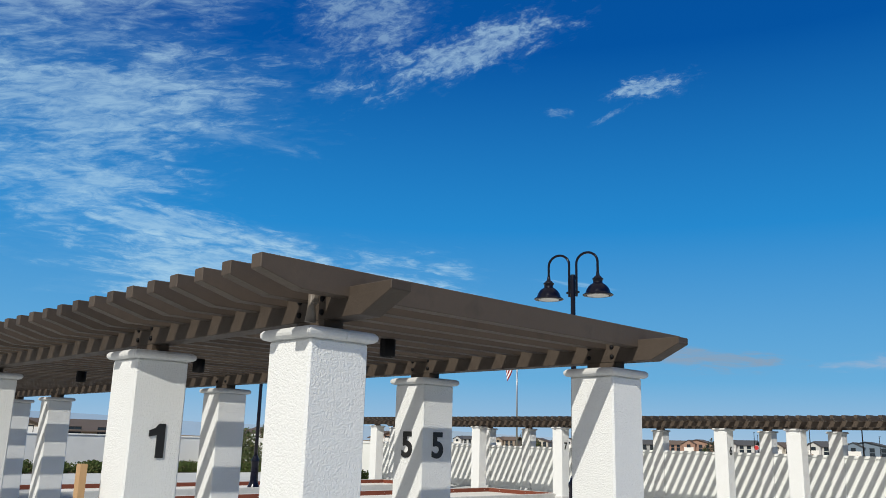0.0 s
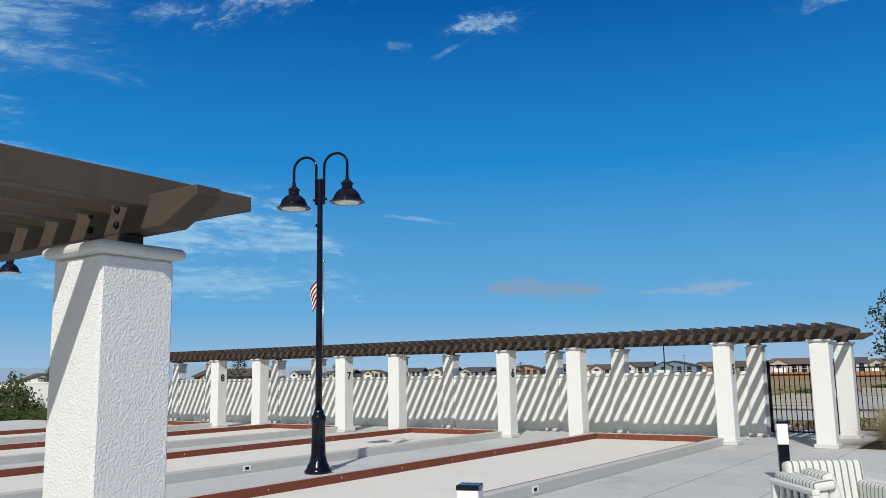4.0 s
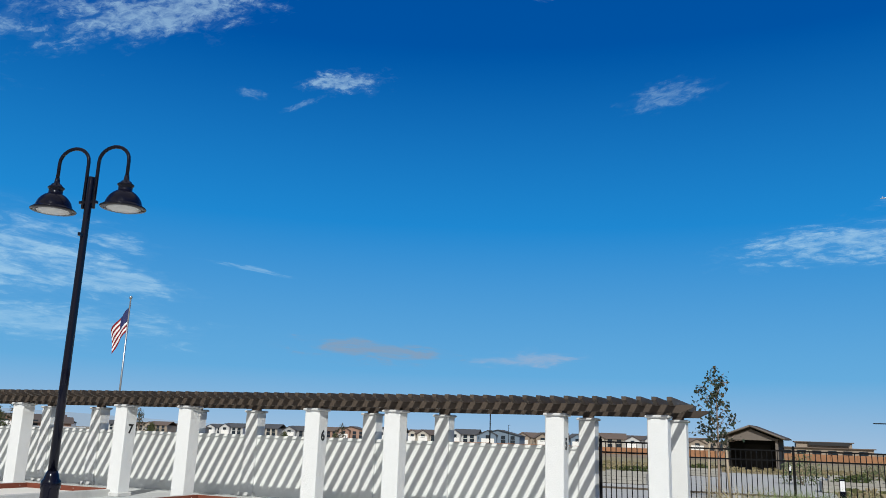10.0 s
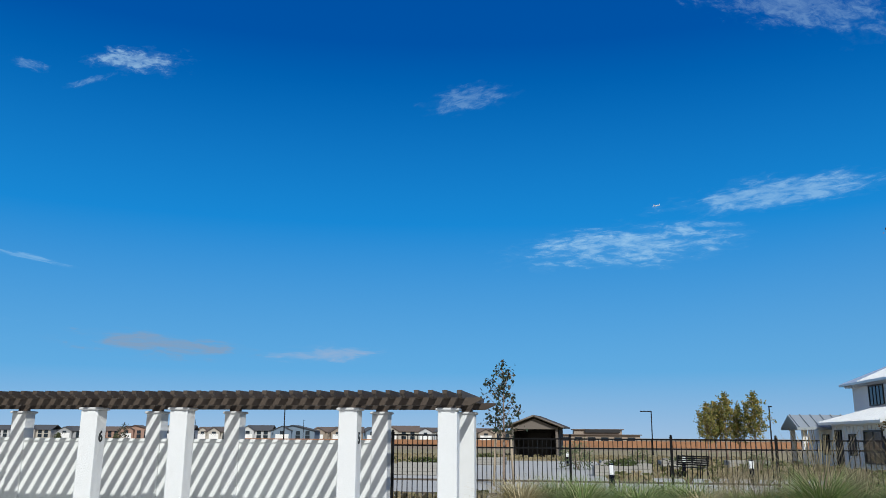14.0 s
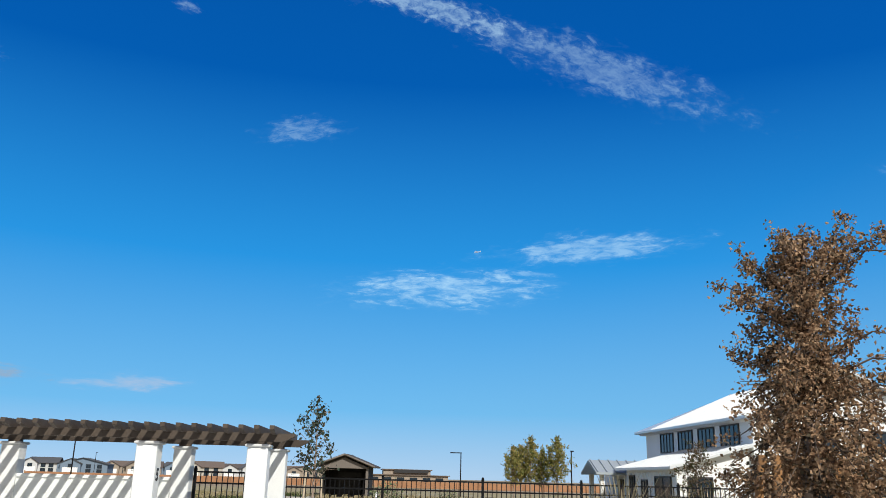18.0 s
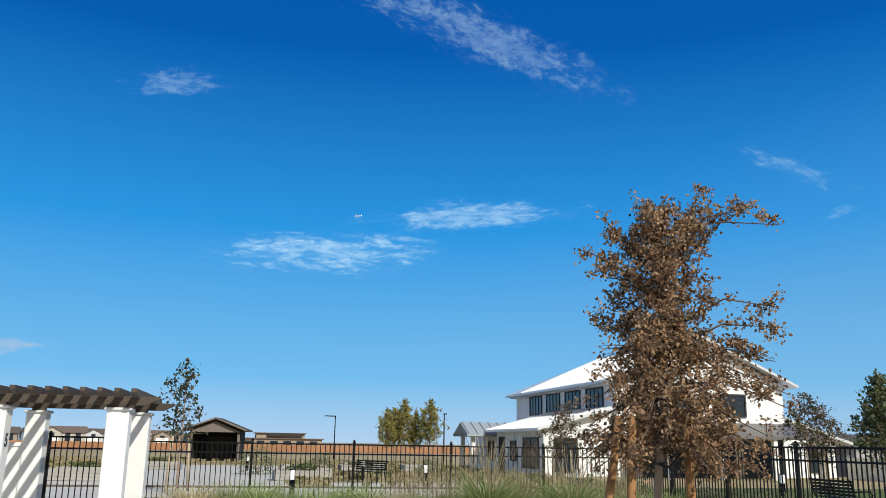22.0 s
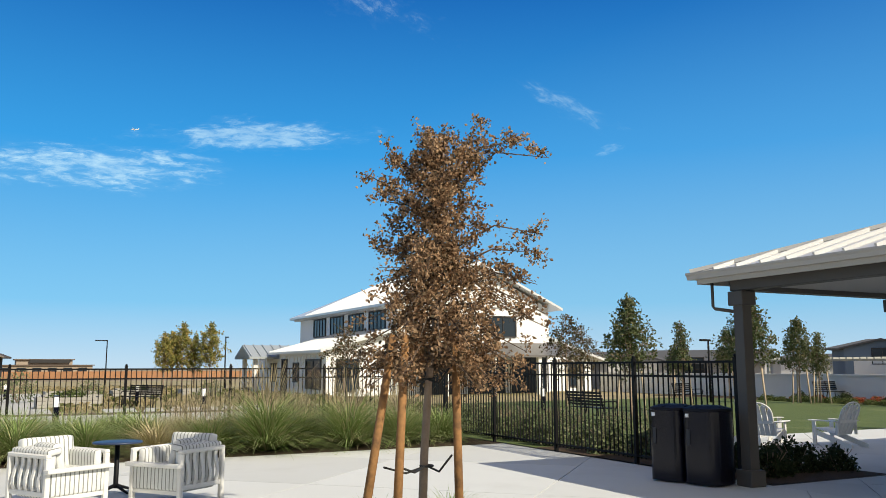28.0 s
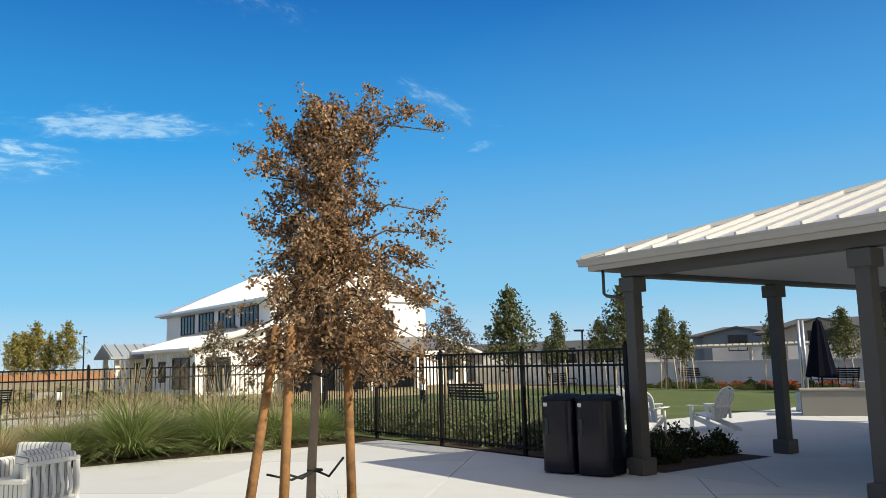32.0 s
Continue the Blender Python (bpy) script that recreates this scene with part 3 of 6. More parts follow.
def lamp_post(x, y, turn):
    lp = thing("lamp_post", "gloss dark navy lamp post with two bell shades", "street lamp", pose(x, y, 0, 0, 0, turn) @ Matrix.Scale(0.953, 4), "plaza lamp posts")
    link("base", lathe_mesh("base", [(0.24, 0), (0.24, 0.05), (0.2, 0.09), (0.19, 0.13), (0.15, 0.2), (0.125, 0.34), (0.115, 0.85), (0.125, 0.88), (0.13, 0.93), (0.125, 0.97), (0.1, 1.0), (0.085, 1.06), (0.065, 1.1)], NAVY, 20), lp)
    link("pole", lathe_mesh("pole", [(0.062, 1.09), (0.058, 2.5), (0.05, 4.6), (0.05, 5.2), (0.045, 5.22), (0.0, 5.225)], NAVY, 14), lp)
    link("photocell", box_at("photocell", -0.02, 0.02, -0.12, -0.04, 4.32, 4.37, NAVY, 0.004), lp)
    for s, drop in ((-1, 0.0), (1, 0.0)):
        zt = 5.47
        pts = [(s * 0.085, 0, 4.75), (s * 0.085, 0, zt - 0.1)]
        for k in range(0, 13):
            a = math.pi * k / 12
            pts.append((s * (0.085 + 0.245 * (1 - math.cos(a))), 0, zt - 0.02 + 0.22 * math.sin(a)))
        pts.append((s * 0.575, 0, zt - 0.28))
        arm = link("arm", tube_mesh("arm", pts, 0.026, NAVY, 10), lp)
        link("bracket", box_at("bracket", s * 0.085 - 0.06, s * 0.085 + 0.06, -0.02, 0.02, 4.82, 4.86, NAVY), arm)
        zb = zt - 0.74
        shade = link("shade", lathe_mesh("shade", [(0.24, -0.004), (0.31, 0.0), (0.318, 0.01), (0.29, 0.032), (0.262, 0.04), (0.258, 0.055), (0.25, 0.08), (0.232, 0.13), (0.20, 0.18), (0.155, 0.225), (0.105, 0.255), (0.098, 0.262), (0.098, 0.33), (0.115, 0.336), (0.115, 0.356), (0.09, 0.37), (0.07, 0.40), (0.042, 0.415), (0.036, 0.46), (0.03, 0.5)], NAVY, 28), lp, pose(s * 0.575, 0, zb))
        link("lens", lathe_mesh("lens", [(0.0, -0.016), (0.15, -0.012), (0.225, -0.006), (0.225, 0.01)], LENS, 24), shade)
    return lp


lamp_post(-8.79, 13.47, 10)
lamp_post(-21.93, 14.60, 9)

# ---- pavilion ----
TAUPE = material("taupe painted pavilion trim", (0.075, 0.069, 0.063), 0.6, spread=0.08, big=1.2, fine=30, spec=0.4)
TAUPE_LIGHT = material("light taupe fascia paint", (0.43, 0.405, 0.365), 0.55, spread=0.06, big=1.2, fine=30, spec=0.4)
SOFFIT = material("off white soffit board", (0.42, 0.41, 0.395), 0.8, spread=0.05, big=1.0, fine=20)
ROOF_METAL = material("pale grey standing seam steel", (0.58, 0.585, 0.58), 0.38, metal=0.35, spread=0.08, big=0.6, fine=20, spec=0.5)
PX0, PX1, PY0, PY1 = 9.06, 19.7, 1.56, 14.48
EAVE_Z, OVER = 2.90, 0.28
pav = thing("pavilion", "open taupe pavilion with grey standing seam roof", "pavilion")


def square_column(x, y, top, parent, name="column"):
    bm = bmesh.new()
    add_box(bm, -0.083, 0.083, -0.083, 0.083, 0.0, top)
    col = link(name, finish(bm, name, TAUPE), parent, pose(x, y, 0))
    link("column_base", box_mesh("column_base", 0.28, 0.28, 0.22, TAUPE, 0.012), col, pose(0, 0, 0.0))
    link("capital", box_mesh("capital", 0.27, 0.27, 0.2, TAUPE, 0.01), col, pose(0, 0, top - 0.21))
    return col


for x in (PX0 + 0.03, 12.45, 16.2, PX1):
    for y in (14.36, 11.09, 7.97, 4.88, 1.84):
        if x in (12.45, 16.2) and y not in (14.36, 1.84):
            continue
        square_column(x, y, 2.68, pav)
for a, b, e, g in ((PX0 - 0.07, PX0 + 0.13, PY0, PY1), (PX1 - 0.15, PX1 + 0.15, PY0, PY1 + 0.05), (PX0 + 0.13, PX1 - 0.15, PY1 - 0.22, PY1), (PX0 + 0.18, PX1 - 0.15, PY0, PY0 + 0.3)):
    link("header_beam", box_at("header_beam", a, b, e, g, 2.68, 2.9, TAUPE, 0.006), pav)
link("soffit", box_at("soffit", PX0 + 0.18, PX1 - 0.15, PY0 + 0.3, PY1 - 0.25, 2.74, 2.78, SOFFIT), pav, label="off white boarded soffit")
ex0, ex1, ey0, ey1 = PX0 - OVER, PX1 + OVER, PY0 - OVER, PY1 + 0.42
for a, b, e, g in ((ex0, ex0 + 0.04, ey0, ey1), (ex1 - 0.04, ex1, ey0, ey1), (ex0 + 0.04, ex1 - 0.04, ey0, ey0 + 0.04), (ex0 + 0.04, ex1 - 0.04, ey1 - 0.04, ey1)):
    link("fascia", box_at("fascia", a, b, e, g, EAVE_Z - 0.10, EAVE_Z + 0.06, TAUPE_LIGHT, 0.005), pav)
link("eave_board", box_at("eave_board", ex0 + 0.04, ex1 - 0.04, ey0 + 0.04, ey1 - 0.04, EAVE_Z - 0.02, EAVE_Z + 0.01, TAUPE_LIGHT), pav)
for a, b, e, g in ((ex0 - 0.11, ex0 - 0.002, ey0 - 0.11, ey1 + 0.11), (ex1 + 0.002, ex1 + 0.11, ey0 - 0.11, ey1 + 0.11), (ex0, ex1, ey1 + 0.002, ey1 + 0.11), (ex0, ex1, ey0 - 0.11, ey0 - 0.002)):
    long_y = (g - e) > (b - a)
    sgn = -1 if (a < ex0 or (not long_y and e < ey0)) else 1
    mid = (a + b) / 2 if long_y else (e + g) / 2
    out = [(-0.055 * sgn, 0.0), (0.02 * sgn, 0.0), (0.032 * sgn, 0.05), (0.055 * sgn, 0.075), (0.055 * sgn, 0.1), (-0.055 * sgn, 0.1)]
    me = prism_mesh("gutter", out, (g - e) if long_y else (b - a), TAUPE_LIGHT, "y" if long_y else "x")
    link("gutter", me, pav, pose(mid, (e + g) / 2, EAVE_Z - 0.03) if long_y else pose((a + b) / 2, mid, EAVE_Z - 0.03))
rise = 0.3
rx = (ex0 + ex1) / 2
half = (ex1 - ex0) / 2
ry0, ry1 = ey0 + half, ey1 - half
zr = EAVE_Z + 0.07 + half * rise
zc = EAVE_Z + 0.07
g = 0.06
A, B, C_, D = (ex0 - g, ey0 - g, zc), (ex1 + g, ey0 - g, zc), (ex1 + g, ey1 + g, zc), (ex0 - g, ey1 + g, zc)
R0, R1 = (rx, ry0, zr), (rx, ry1, zr)
low = lambda p: (p[0], p[1], p[2] - 0.03)
verts = [A, B, C_, D, R0, R1] + [low(p) for p in (A, B, C_, D, R0, R1)]
roof = link("roof", mesh_of("roof", verts, [(0, 4, 5, 3), (1, 2, 5, 4), (0, 1, 4), (2, 3, 5), (9, 11, 10, 6), (10, 11, 8, 7), (10, 7, 6), (11, 9, 8), (0, 3, 9, 6), (1, 7, 8, 2), (0, 6, 7, 1), (3, 2, 8, 9)], ROOF_METAL), pav, label="pale grey standing seam metal roof")


def seam(p, q, parent, mat=ROOF_METAL, w=0.03, h=0.045):
    p, q = Vector(p), Vector(q)
    d = (q - p)
    bm = bmesh.new()
    add_box(bm, 0, d.length, -w / 2, w / 2, -0.005, h)
    me = finish(bm, "seam", mat)
    x = d.normalized()
    y = Vector((0, 0, 1)).cross(x).normalized()
    z = x.cross(y)
    m = Matrix((x, y, z)).transposed().to_4x4()
    return link("seam", me, parent, Matrix.Translation(p) @ m)


s = ey0 + 0.2
while s < ey1:
    run = min(half, s - ey0, ey1 - s) + g
    for sx in (-1, 1):
        xe = rx + sx * (half + g)
        seam((xe, s, zc), (xe - sx * run, s, zc + run * rise), roof)
    s += 0.42
s = ex0 + 0.2
while s < ex1:
    run = min(s - ex0, ex1 - s) + g
    for sy in (-1, 1):
        ye = (ey1 + g) if sy > 0 else (ey0 - g)
        seam((s, ye, zc), (s, ye - sy * run, zc + run * rise), roof)
    s += 0.42
for p, q in ((A, R0), (B, R0), (C_, R1), (D, R1), (R0, R1)):
    seam(p, q, roof, w=0.12, h=0.05)
link("downspout", tube_mesh("downspout", [(ex0 + 0.14, ey1 - 0.16, EAVE_Z - 0.05), (ex0 + 0.14, ey1 - 0.16, 2.47), (ex0 + 0.16, ey1 - 0.19, 2.44), (PX0 + 0.03, 14.36, 2.37)], 0.03, TAUPE, 4), pav)


# ---- plants ----
def leafy(name, a, b, c, rough=0.75, thinness=0.28):
    """Leaf colour that runs between three tones from leaf to leaf."""
    m = bpy.data.materials.new(name)
    m.use_nodes = True
    N = Nodes(m.node_tree)
    bsdf = m.node_tree.nodes["Principled BSDF"]
    geo = m.node_tree.nodes.new("ShaderNodeNewGeometry")
    r = geo.outputs["Random Per Island"]
    patch = N.noise(geo.outputs["Position"], 1.6, 3.0, 0.6)
    r2 = N.math("FRACT", N.math("MULTIPLY", r, 7.31))
    col = N.mix(N.ramp(N.math("ADD", r, N.math("MULTIPLY", N.math("SUBTRACT", patch, 0.5), 1.4)), 0.25, 0.75), a, b)
    col = N.mix(N.ramp(r2, 0.7, 0.95), col, c)
    N.plug(col, bsdf.inputs["Base Color"])
    bsdf.inputs["Roughness"].default_value = rough
    bsdf.inputs["Specular IOR Level"].default_value = 0.3
    thin = m.node_tree.nodes.new("ShaderNodeBsdfTranslucent")
    N.plug(col, thin.inputs["Color"])
    both = m.node_tree.nodes.new("ShaderNodeMixShader")
    both.inputs[0].default_value = thinness
    N.l.new(bsdf.outputs[0], both.inputs[1])
    N.l.new(thin.outputs[0], both.inputs[2])
    N.l.new(both.outputs[0], m.node_tree.nodes["Material Output"].inputs["Surface"])
    return m


BROWN_LEAF = leafy("dry brown oak leaf", (0.22, 0.125, 0.068), (0.42, 0.275, 0.16), (0.07, 0.055, 0.032))
GREEN_LEAF = leafy("dull green leaf", (0.07, 0.10, 0.036), (0.12, 0.145, 0.065), (0.16, 0.14, 0.06))
AUTUMN_LEAF = leafy("yellowing autumn leaf", (0.20, 0.22, 0.06), (0.50, 0.39, 0.12), (0.13, 0.16, 0.045), 0.7, 0.4)
SPARSE_LEAF = leafy("dark sparse leaf", (0.03, 0.05, 0.032), (0.055, 0.075, 0.045), (0.09, 0.07, 0.04))
SHRUB_LEAF = leafy("dark shrub leaf", (0.022, 0.042, 0.016), (0.04, 0.06, 0.022), (0.06, 0.07, 0.03))
COVER_LEAF = leafy("green ground cover leaf", (0.06, 0.10, 0.025), (0.10, 0.13, 0.04), (0.14, 0.13, 0.05))
HEDGE_LEAF = leafy("grey green hedge leaf", (0.12, 0.165, 0.07), (0.19, 0.225, 0.115), (0.24, 0.24, 0.14))
RED_BLOOM = leafy("red autumn shrub leaf", (0.33, 0.05, 0.022), (0.36, 0.10, 0.04), (0.075, 0.10, 0.04))
GRASS_GREEN = leafy("green ornamental grass blade", (0.17, 0.26, 0.075), (0.30, 0.38, 0.14), (0.52, 0.47, 0.28), 0.7, 0.25)
GRASS_STRAW = leafy("straw ornamental grass blade", (0.50, 0.42, 0.25), (0.38, 0.34, 0.17), (0.60, 0.53, 0.36), 0.7, 0.2)
PLUME = leafy("beige seed plume", (0.42, 0.35, 0.22), (0.34, 0.29, 0.18), (0.52, 0.44, 0.30), 0.7, 0.4)
LIMB_BARK = material("dark brown limb bark", (0.115, 0.085, 0.065), 0.95, spread=0.3, big=8, fine=60, spec=0.1)
BARK = material("grey brown bark", (0.29, 0.22, 0.17), 0.95, spread=0.4, big=8, fine=60, bump=0.006, bump_scale=40, spec=0.2)
STAKE_WOOD = material("peeled lodgepole stake", (0.29, 0.15, 0.062), 0.85, spread=0.6, big=7, fine=30, bump=0.004, bump_scale=26, tint=(0.14, 0.075, 0.036), tint_at=(0.48, 0.66), spec=0.25)
RUBBER = material("black rubber tie", (0.015, 0.015, 0.015), 0.7)


def leaf_cloud(name, spots, size, mat, rng, up=0.2):
    """Small folded leaves, each of four corners and two faces, at the spots."""
    n = len(spots)
    at = np.array(spots, dtype=float)
    a = rng.normal(size=(n, 3))
    a /= np.linalg.norm(a, axis=1)[:, None]
    b = rng.normal(size=(n, 3))
    b[:, 2] += up
    b -= a * (a * b).sum(1)[:, None]
    b /= np.linalg.norm(b, axis=1)[:, None]
    c = np.cross(a, b)
    s = size * rng.uniform(0.6, 1.25, size=(n, 1))
    v = np.stack([at, at + s * (0.5 * a + 0.34 * b + 0.12 * c), at + s * a, at + s * (0.5 * a - 0.34 * b + 0.12 * c)], 1).reshape(-1, 3)
    me = bpy.data.meshes.new(name)
    k = 4 * np.arange(n)[:, None]
    faces = np.concatenate([k + [0, 1, 2], k + [0, 2, 3]], 1).reshape(-1, 3)
    me.from_pydata(v.tolist(), [], faces.tolist())
    me.materials.append(mat)
    return me


def tree_parts(seed, height, clear, profile, limbs, leaves, size, mat, droop=0.0, trunk_r=0.05, extra=()):
    """Meshes of a young tree: trunk with limbs and twigs, and a crown of leaves. profile: radius by share of the crown's height."""
    rng = np.random.default_rng(seed)
    verts, faces = [], []
    lean = rng.normal(size=2) * 0.02
    line = [(lean[0] * z * math.sin(z), lean[1] * z * math.cos(z * 1.3), z) for z in np.linspace(0, height * 0.93, 9)]
    tube_data(line, [trunk_r * (1 - 0.85 * k / 8) for k in range(9)], 8, verts, faces)
    spots = []
    share = []
    for k in range(limbs):
        h = (k + rng.uniform(0, 0.9)) / limbs
        z0 = clear * 0.92 + (height - clear) * h * 0.92
        ang = k * 2.4 + rng.uniform(-0.5, 0.5)
        r = np.interp(h, [p for p, _ in profile], [q for _, q in profile]) * rng.uniform(0.7, 1.15)
        rise = rng.uniform(0.25, 0.8) * r - droop * (1 - h) * r
        start = np.array([0, 0, z0])
        end = start + np.array([math.cos(ang) * r, math.sin(ang) * r, rise])
        mid = (start + end) / 2 + np.array([0, 0, 0.12 * r])
        tube_data([start, mid, end], [trunk_r * 0.35 * (1 - 0.6 * h), trunk_r * 0.2, 0.004], 5, verts, faces)
        for j in range(5):
            s = rng.uniform(0.25, 1.0)
            p = (1 - s) ** 2 * start + 2 * s * (1 - s) * mid + s * s * end
            q = p + rng.normal(size=3) * 0.17 * (0.5 + r)
            tube_data([p, q], [0.006, 0.003], 3, verts, faces)
            share.append((p, q, r))
    for line in extra:
        tube_data(line, [trunk_r * 0.3, trunk_r * 0.2, 0.005][: len(line)], 5, verts, faces)
        a, m, e = (np.array(p) for p in line)
        for j in range(13):
            s = rng.uniform(0.15, 1.0)
            p = (1 - s) ** 2 * a + 2 * s * (1 - s) * m + s * s * e
            q = p + rng.normal(size=3) * 0.13
            tube_data([p, q], [0.006, 0.003], 3, verts, faces)
            share.append((p, q, 0.45))
    w = np.array([0.25 + s[2] for s in share])
    w /= w.sum()
    pick = rng.choice(len(share), leaves, p=w)
    for k in pick:
        p, q, r = share[k]
        s = rng.uniform(0.15, 1.1)
        spots.append(p + s * (q - p) + rng.normal(size=3) * (0.045 + 0.03 * r))
    return mesh_of("trunk", verts, faces, BARK, True), leaf_cloud("crown", spots, size, mat, rng)


def plant_tree(name, parts, x, y, turn, label, scale=1.0, stakes=0, z=0.0, group="young trees"):
    t = thing(name, label, "tree", pose(x, y, z, 0, 0, turn) @ Matrix.Scale(scale, 4), group)
    link("trunk", parts[0], t)
    link("crown", parts[1], t)
    for k in range(stakes):
        a = 2 * math.pi * k / max(stakes, 1) + 0.4
        link("stake", SHORT_STAKE, t, pose(0.45 * math.cos(a), 0.45 * math.sin(a), 0, 4 * math.sin(a), -4 * math.cos(a), 0), "pale wooden support stake")
    return t


SHORT_STAKE = tube_mesh("stake", [(0, 0, -0.1), (0, 0, 1.55)], 0.035, material("weathered pale stake", (0.42, 0.34, 0.24), 0.85, spread=0.2), 6)

OAK_TIPS = [
    # start, bend and tip: reach along the crown, depth, height
    ((0.15, 0.0, 3.55), (0.6, 0.05, 4.35), (1.27, 0.1, 4.02)),
    ((0.15, 0.0, 3.6), (0.4, -0.1, 4.3), (0.95, -0.15, 4.15)),
    ((0.1, 0.0, 3.6), (0.3, 0.1, 4.3), (0.5, 0.15, 4.47)),
    ((0.0, 0.0, 3.5), (-0.1, 0.0, 4.0), (-0.13, 0.0, 4.3)),
    ((0.0, 0.0, 3.4), (-0.35, 0.1, 3.95), (-0.56, 0.1, 4.12)),
    ((0.0, 0.0, 3.2), (-0.4, -0.1, 3.6), (-0.76, -0.1, 3.76)),
    ((0.1, 0.0, 2.9), (0.65, -0.1, 3.4), (1.16, -0.1, 3.1)),
    ((0.1, 0.0, 2.7), (0.65, 0.1, 3.1), (1.12, 0.15, 2.93)),
    ((0.05, 0.0, 2.4), (0.7, 0.0, 2.9), (1.13, 0.0, 2.55)),
    ((0.05, 0.0, 2.2), (0.7, 0.1, 2.6), (1.08, 0.1, 2.2)),
    ((0.0, 0.0, 2.7), (-0.4, 0.0, 3.0), (-0.7, 0.0, 2.95)),
]


def oak_parts(seed, limbs, leaves, size):
    """A ragged young oak whose crown is wide and drooping below, narrow above, with long limbs to one side."""
    rng = np.random.default_rng(seed)
    heights = [1.4, 1.7, 2.2, 2.6, 2.85, 3.1, 3.4, 3.75, 4.1, 4.4]
    near_side = [0.95, 1.14, 1.05, 0.68, 0.58, 0.64, 0.68, 0.68, 0.4, 0.05]
    far_side = [1.02, 1.16, 1.18, 0.82, 0.5, 0.34, 0.4, 0.52, 0.34, 0.12]
    verts, faces, share = [], [], []
    tube_data([(-0.09, 0, -0.26), (-0.085, 0, 0), (-0.08, 0.01, 0.7), (-0.05, 0, 1.5), (0.03, 0, 2.4), (0.08, 0, 3.3), (0.06, 0, 4.1)], [0.054, 0.051, 0.047, 0.042, 0.034, 0.022, 0.008], 10, verts, faces)
    stem = len(faces)

    def limb(start, bend, tip, thick, twigs, spread):
        start, bend, tip = (np.array(p, dtype=float) for p in (start, bend, tip))
        tube_data([start, (start + 2 * bend + tip) / 4, tip], [thick, thick * 0.6, 0.004], 5, verts, faces)
        for j in range(twigs):
            s = rng.uniform(0.2, 1.0)
            p = (1 - s) ** 2 * start + 2 * s * (1 - s) * bend + s * s * tip
            q = p + rng.normal(size=3) * spread
            tube_data([p, q], [0.005, 0.0025], 3, verts, faces)
            share.append((p, q))

    for k in range(limbs):
        z = 1.4 + 2.8 * ((k + rng.uniform(0, 1)) / limbs) ** 1.45
        ang = k * 2.4 + rng.uniform(-0.6, 0.6)
        wide = np.interp(z, heights, far_side if math.cos(ang) > 0 else near_side)
        deep = 0.5 * (np.interp(z, heights, far_side) + np.interp(z, heights, near_side))
        r = rng.uniform(0.55, 1.06)
        tip = (0.02 + r * wide * math.cos(ang), r * deep * math.sin(ang), z)
        low = z < 2.6
        z0 = min(4.0, max(1.62, z + (0.25 if low else -0.35) * r))
        bend = (0.55 * tip[0], 0.55 * tip[1], max(z0, z) + (0.18 if low else 0.06))
        limb((0.02, 0, z0), bend, tip, 0.015, 6, 0.11)
    for a, b, e in OAK_TIPS:
        limb(a, b, e, 0.016, 12, 0.085)
    pick = rng.choice(len(share), leaves)
    spots = []
    for k in pick:
        p, q = share[k]
        spots.append(p + rng.uniform(0.2, 1.1) * (q - p) + rng.normal(size=3) * 0.036)
    lift = np.array([0, 0, 0.19])
    lean = np.array([0.02, 0, 0])
    verts = [np.array(v) * 0.871 + lift + lean * (v[2] - 1.5) for v in verts]
    spots = [v * 0.871 + lift + lean * (v[2] - 1.5) for v in spots]
    me = mesh_of("trunk", verts, faces, BARK, True)
    me.materials.append(LIMB_BARK)
    for k in range(stem, len(me.polygons)):
        me.polygons[k].material_index = 1
    return me, leaf_cloud("crown", spots, size, BROWN_LEAF, rng)


plant_tree("oak_tree", oak_parts(5, 130, 31000, 0.041), 3.58, 12.99, -25.6, "young oak with dry brown leaves held by stakes")


def stake(a, b, label):
    s = thing("tree_stake", label, "stake", group="stakes round the oak")
    link("pole", tube_mesh("pole", [a, b], [0.041, 0.036], STAKE_WOOD, 10), s)
    return s


for a, b in (((2.72, 12.71, -0.05), (3.09, 12.81, 1.91)), ((3.02, 12.59, -0.05), (3.15, 12.68, 1.91)), ((3.67, 12.62, -0.05), (3.66, 12.69, 1.82))):
    stake(a, b, "peeled orange brown timber stake beside the oak")
for heart, ends in (((3.52, 13.01, 0.71), (((2.98, 12.75, 0.75), 0.06), ((3.10, 12.63, 0.75), 0.05), ((3.62, 12.69, 0.83), 0.10))), ((3.52, 13.01, 1.51), (((3.11, 12.81, 1.55), 0.06), ((3.14, 12.63, 1.55), 0.05), ((3.62, 12.69, 1.64), 0.10)))):
    tie = thing("tree_tie", "black rubber tie between stakes and trunk", "tree tie", group="tree ties")
    heart = Vector(heart)
    for a, sag in ends:
        link("strap", tube_mesh("strap", [a, (Vector(a) + heart) / 2 - Vector((0, 0, sag)), heart], 0.010, RUBBER, 6), tie)
    link("loop", tube_mesh("loop", [heart + Vector((0.06 * math.cos(q), 0.06 * math.sin(q), 0)) for q in np.linspace(0, 6.28, 13)], 0.010, RUBBER, 6), tie)


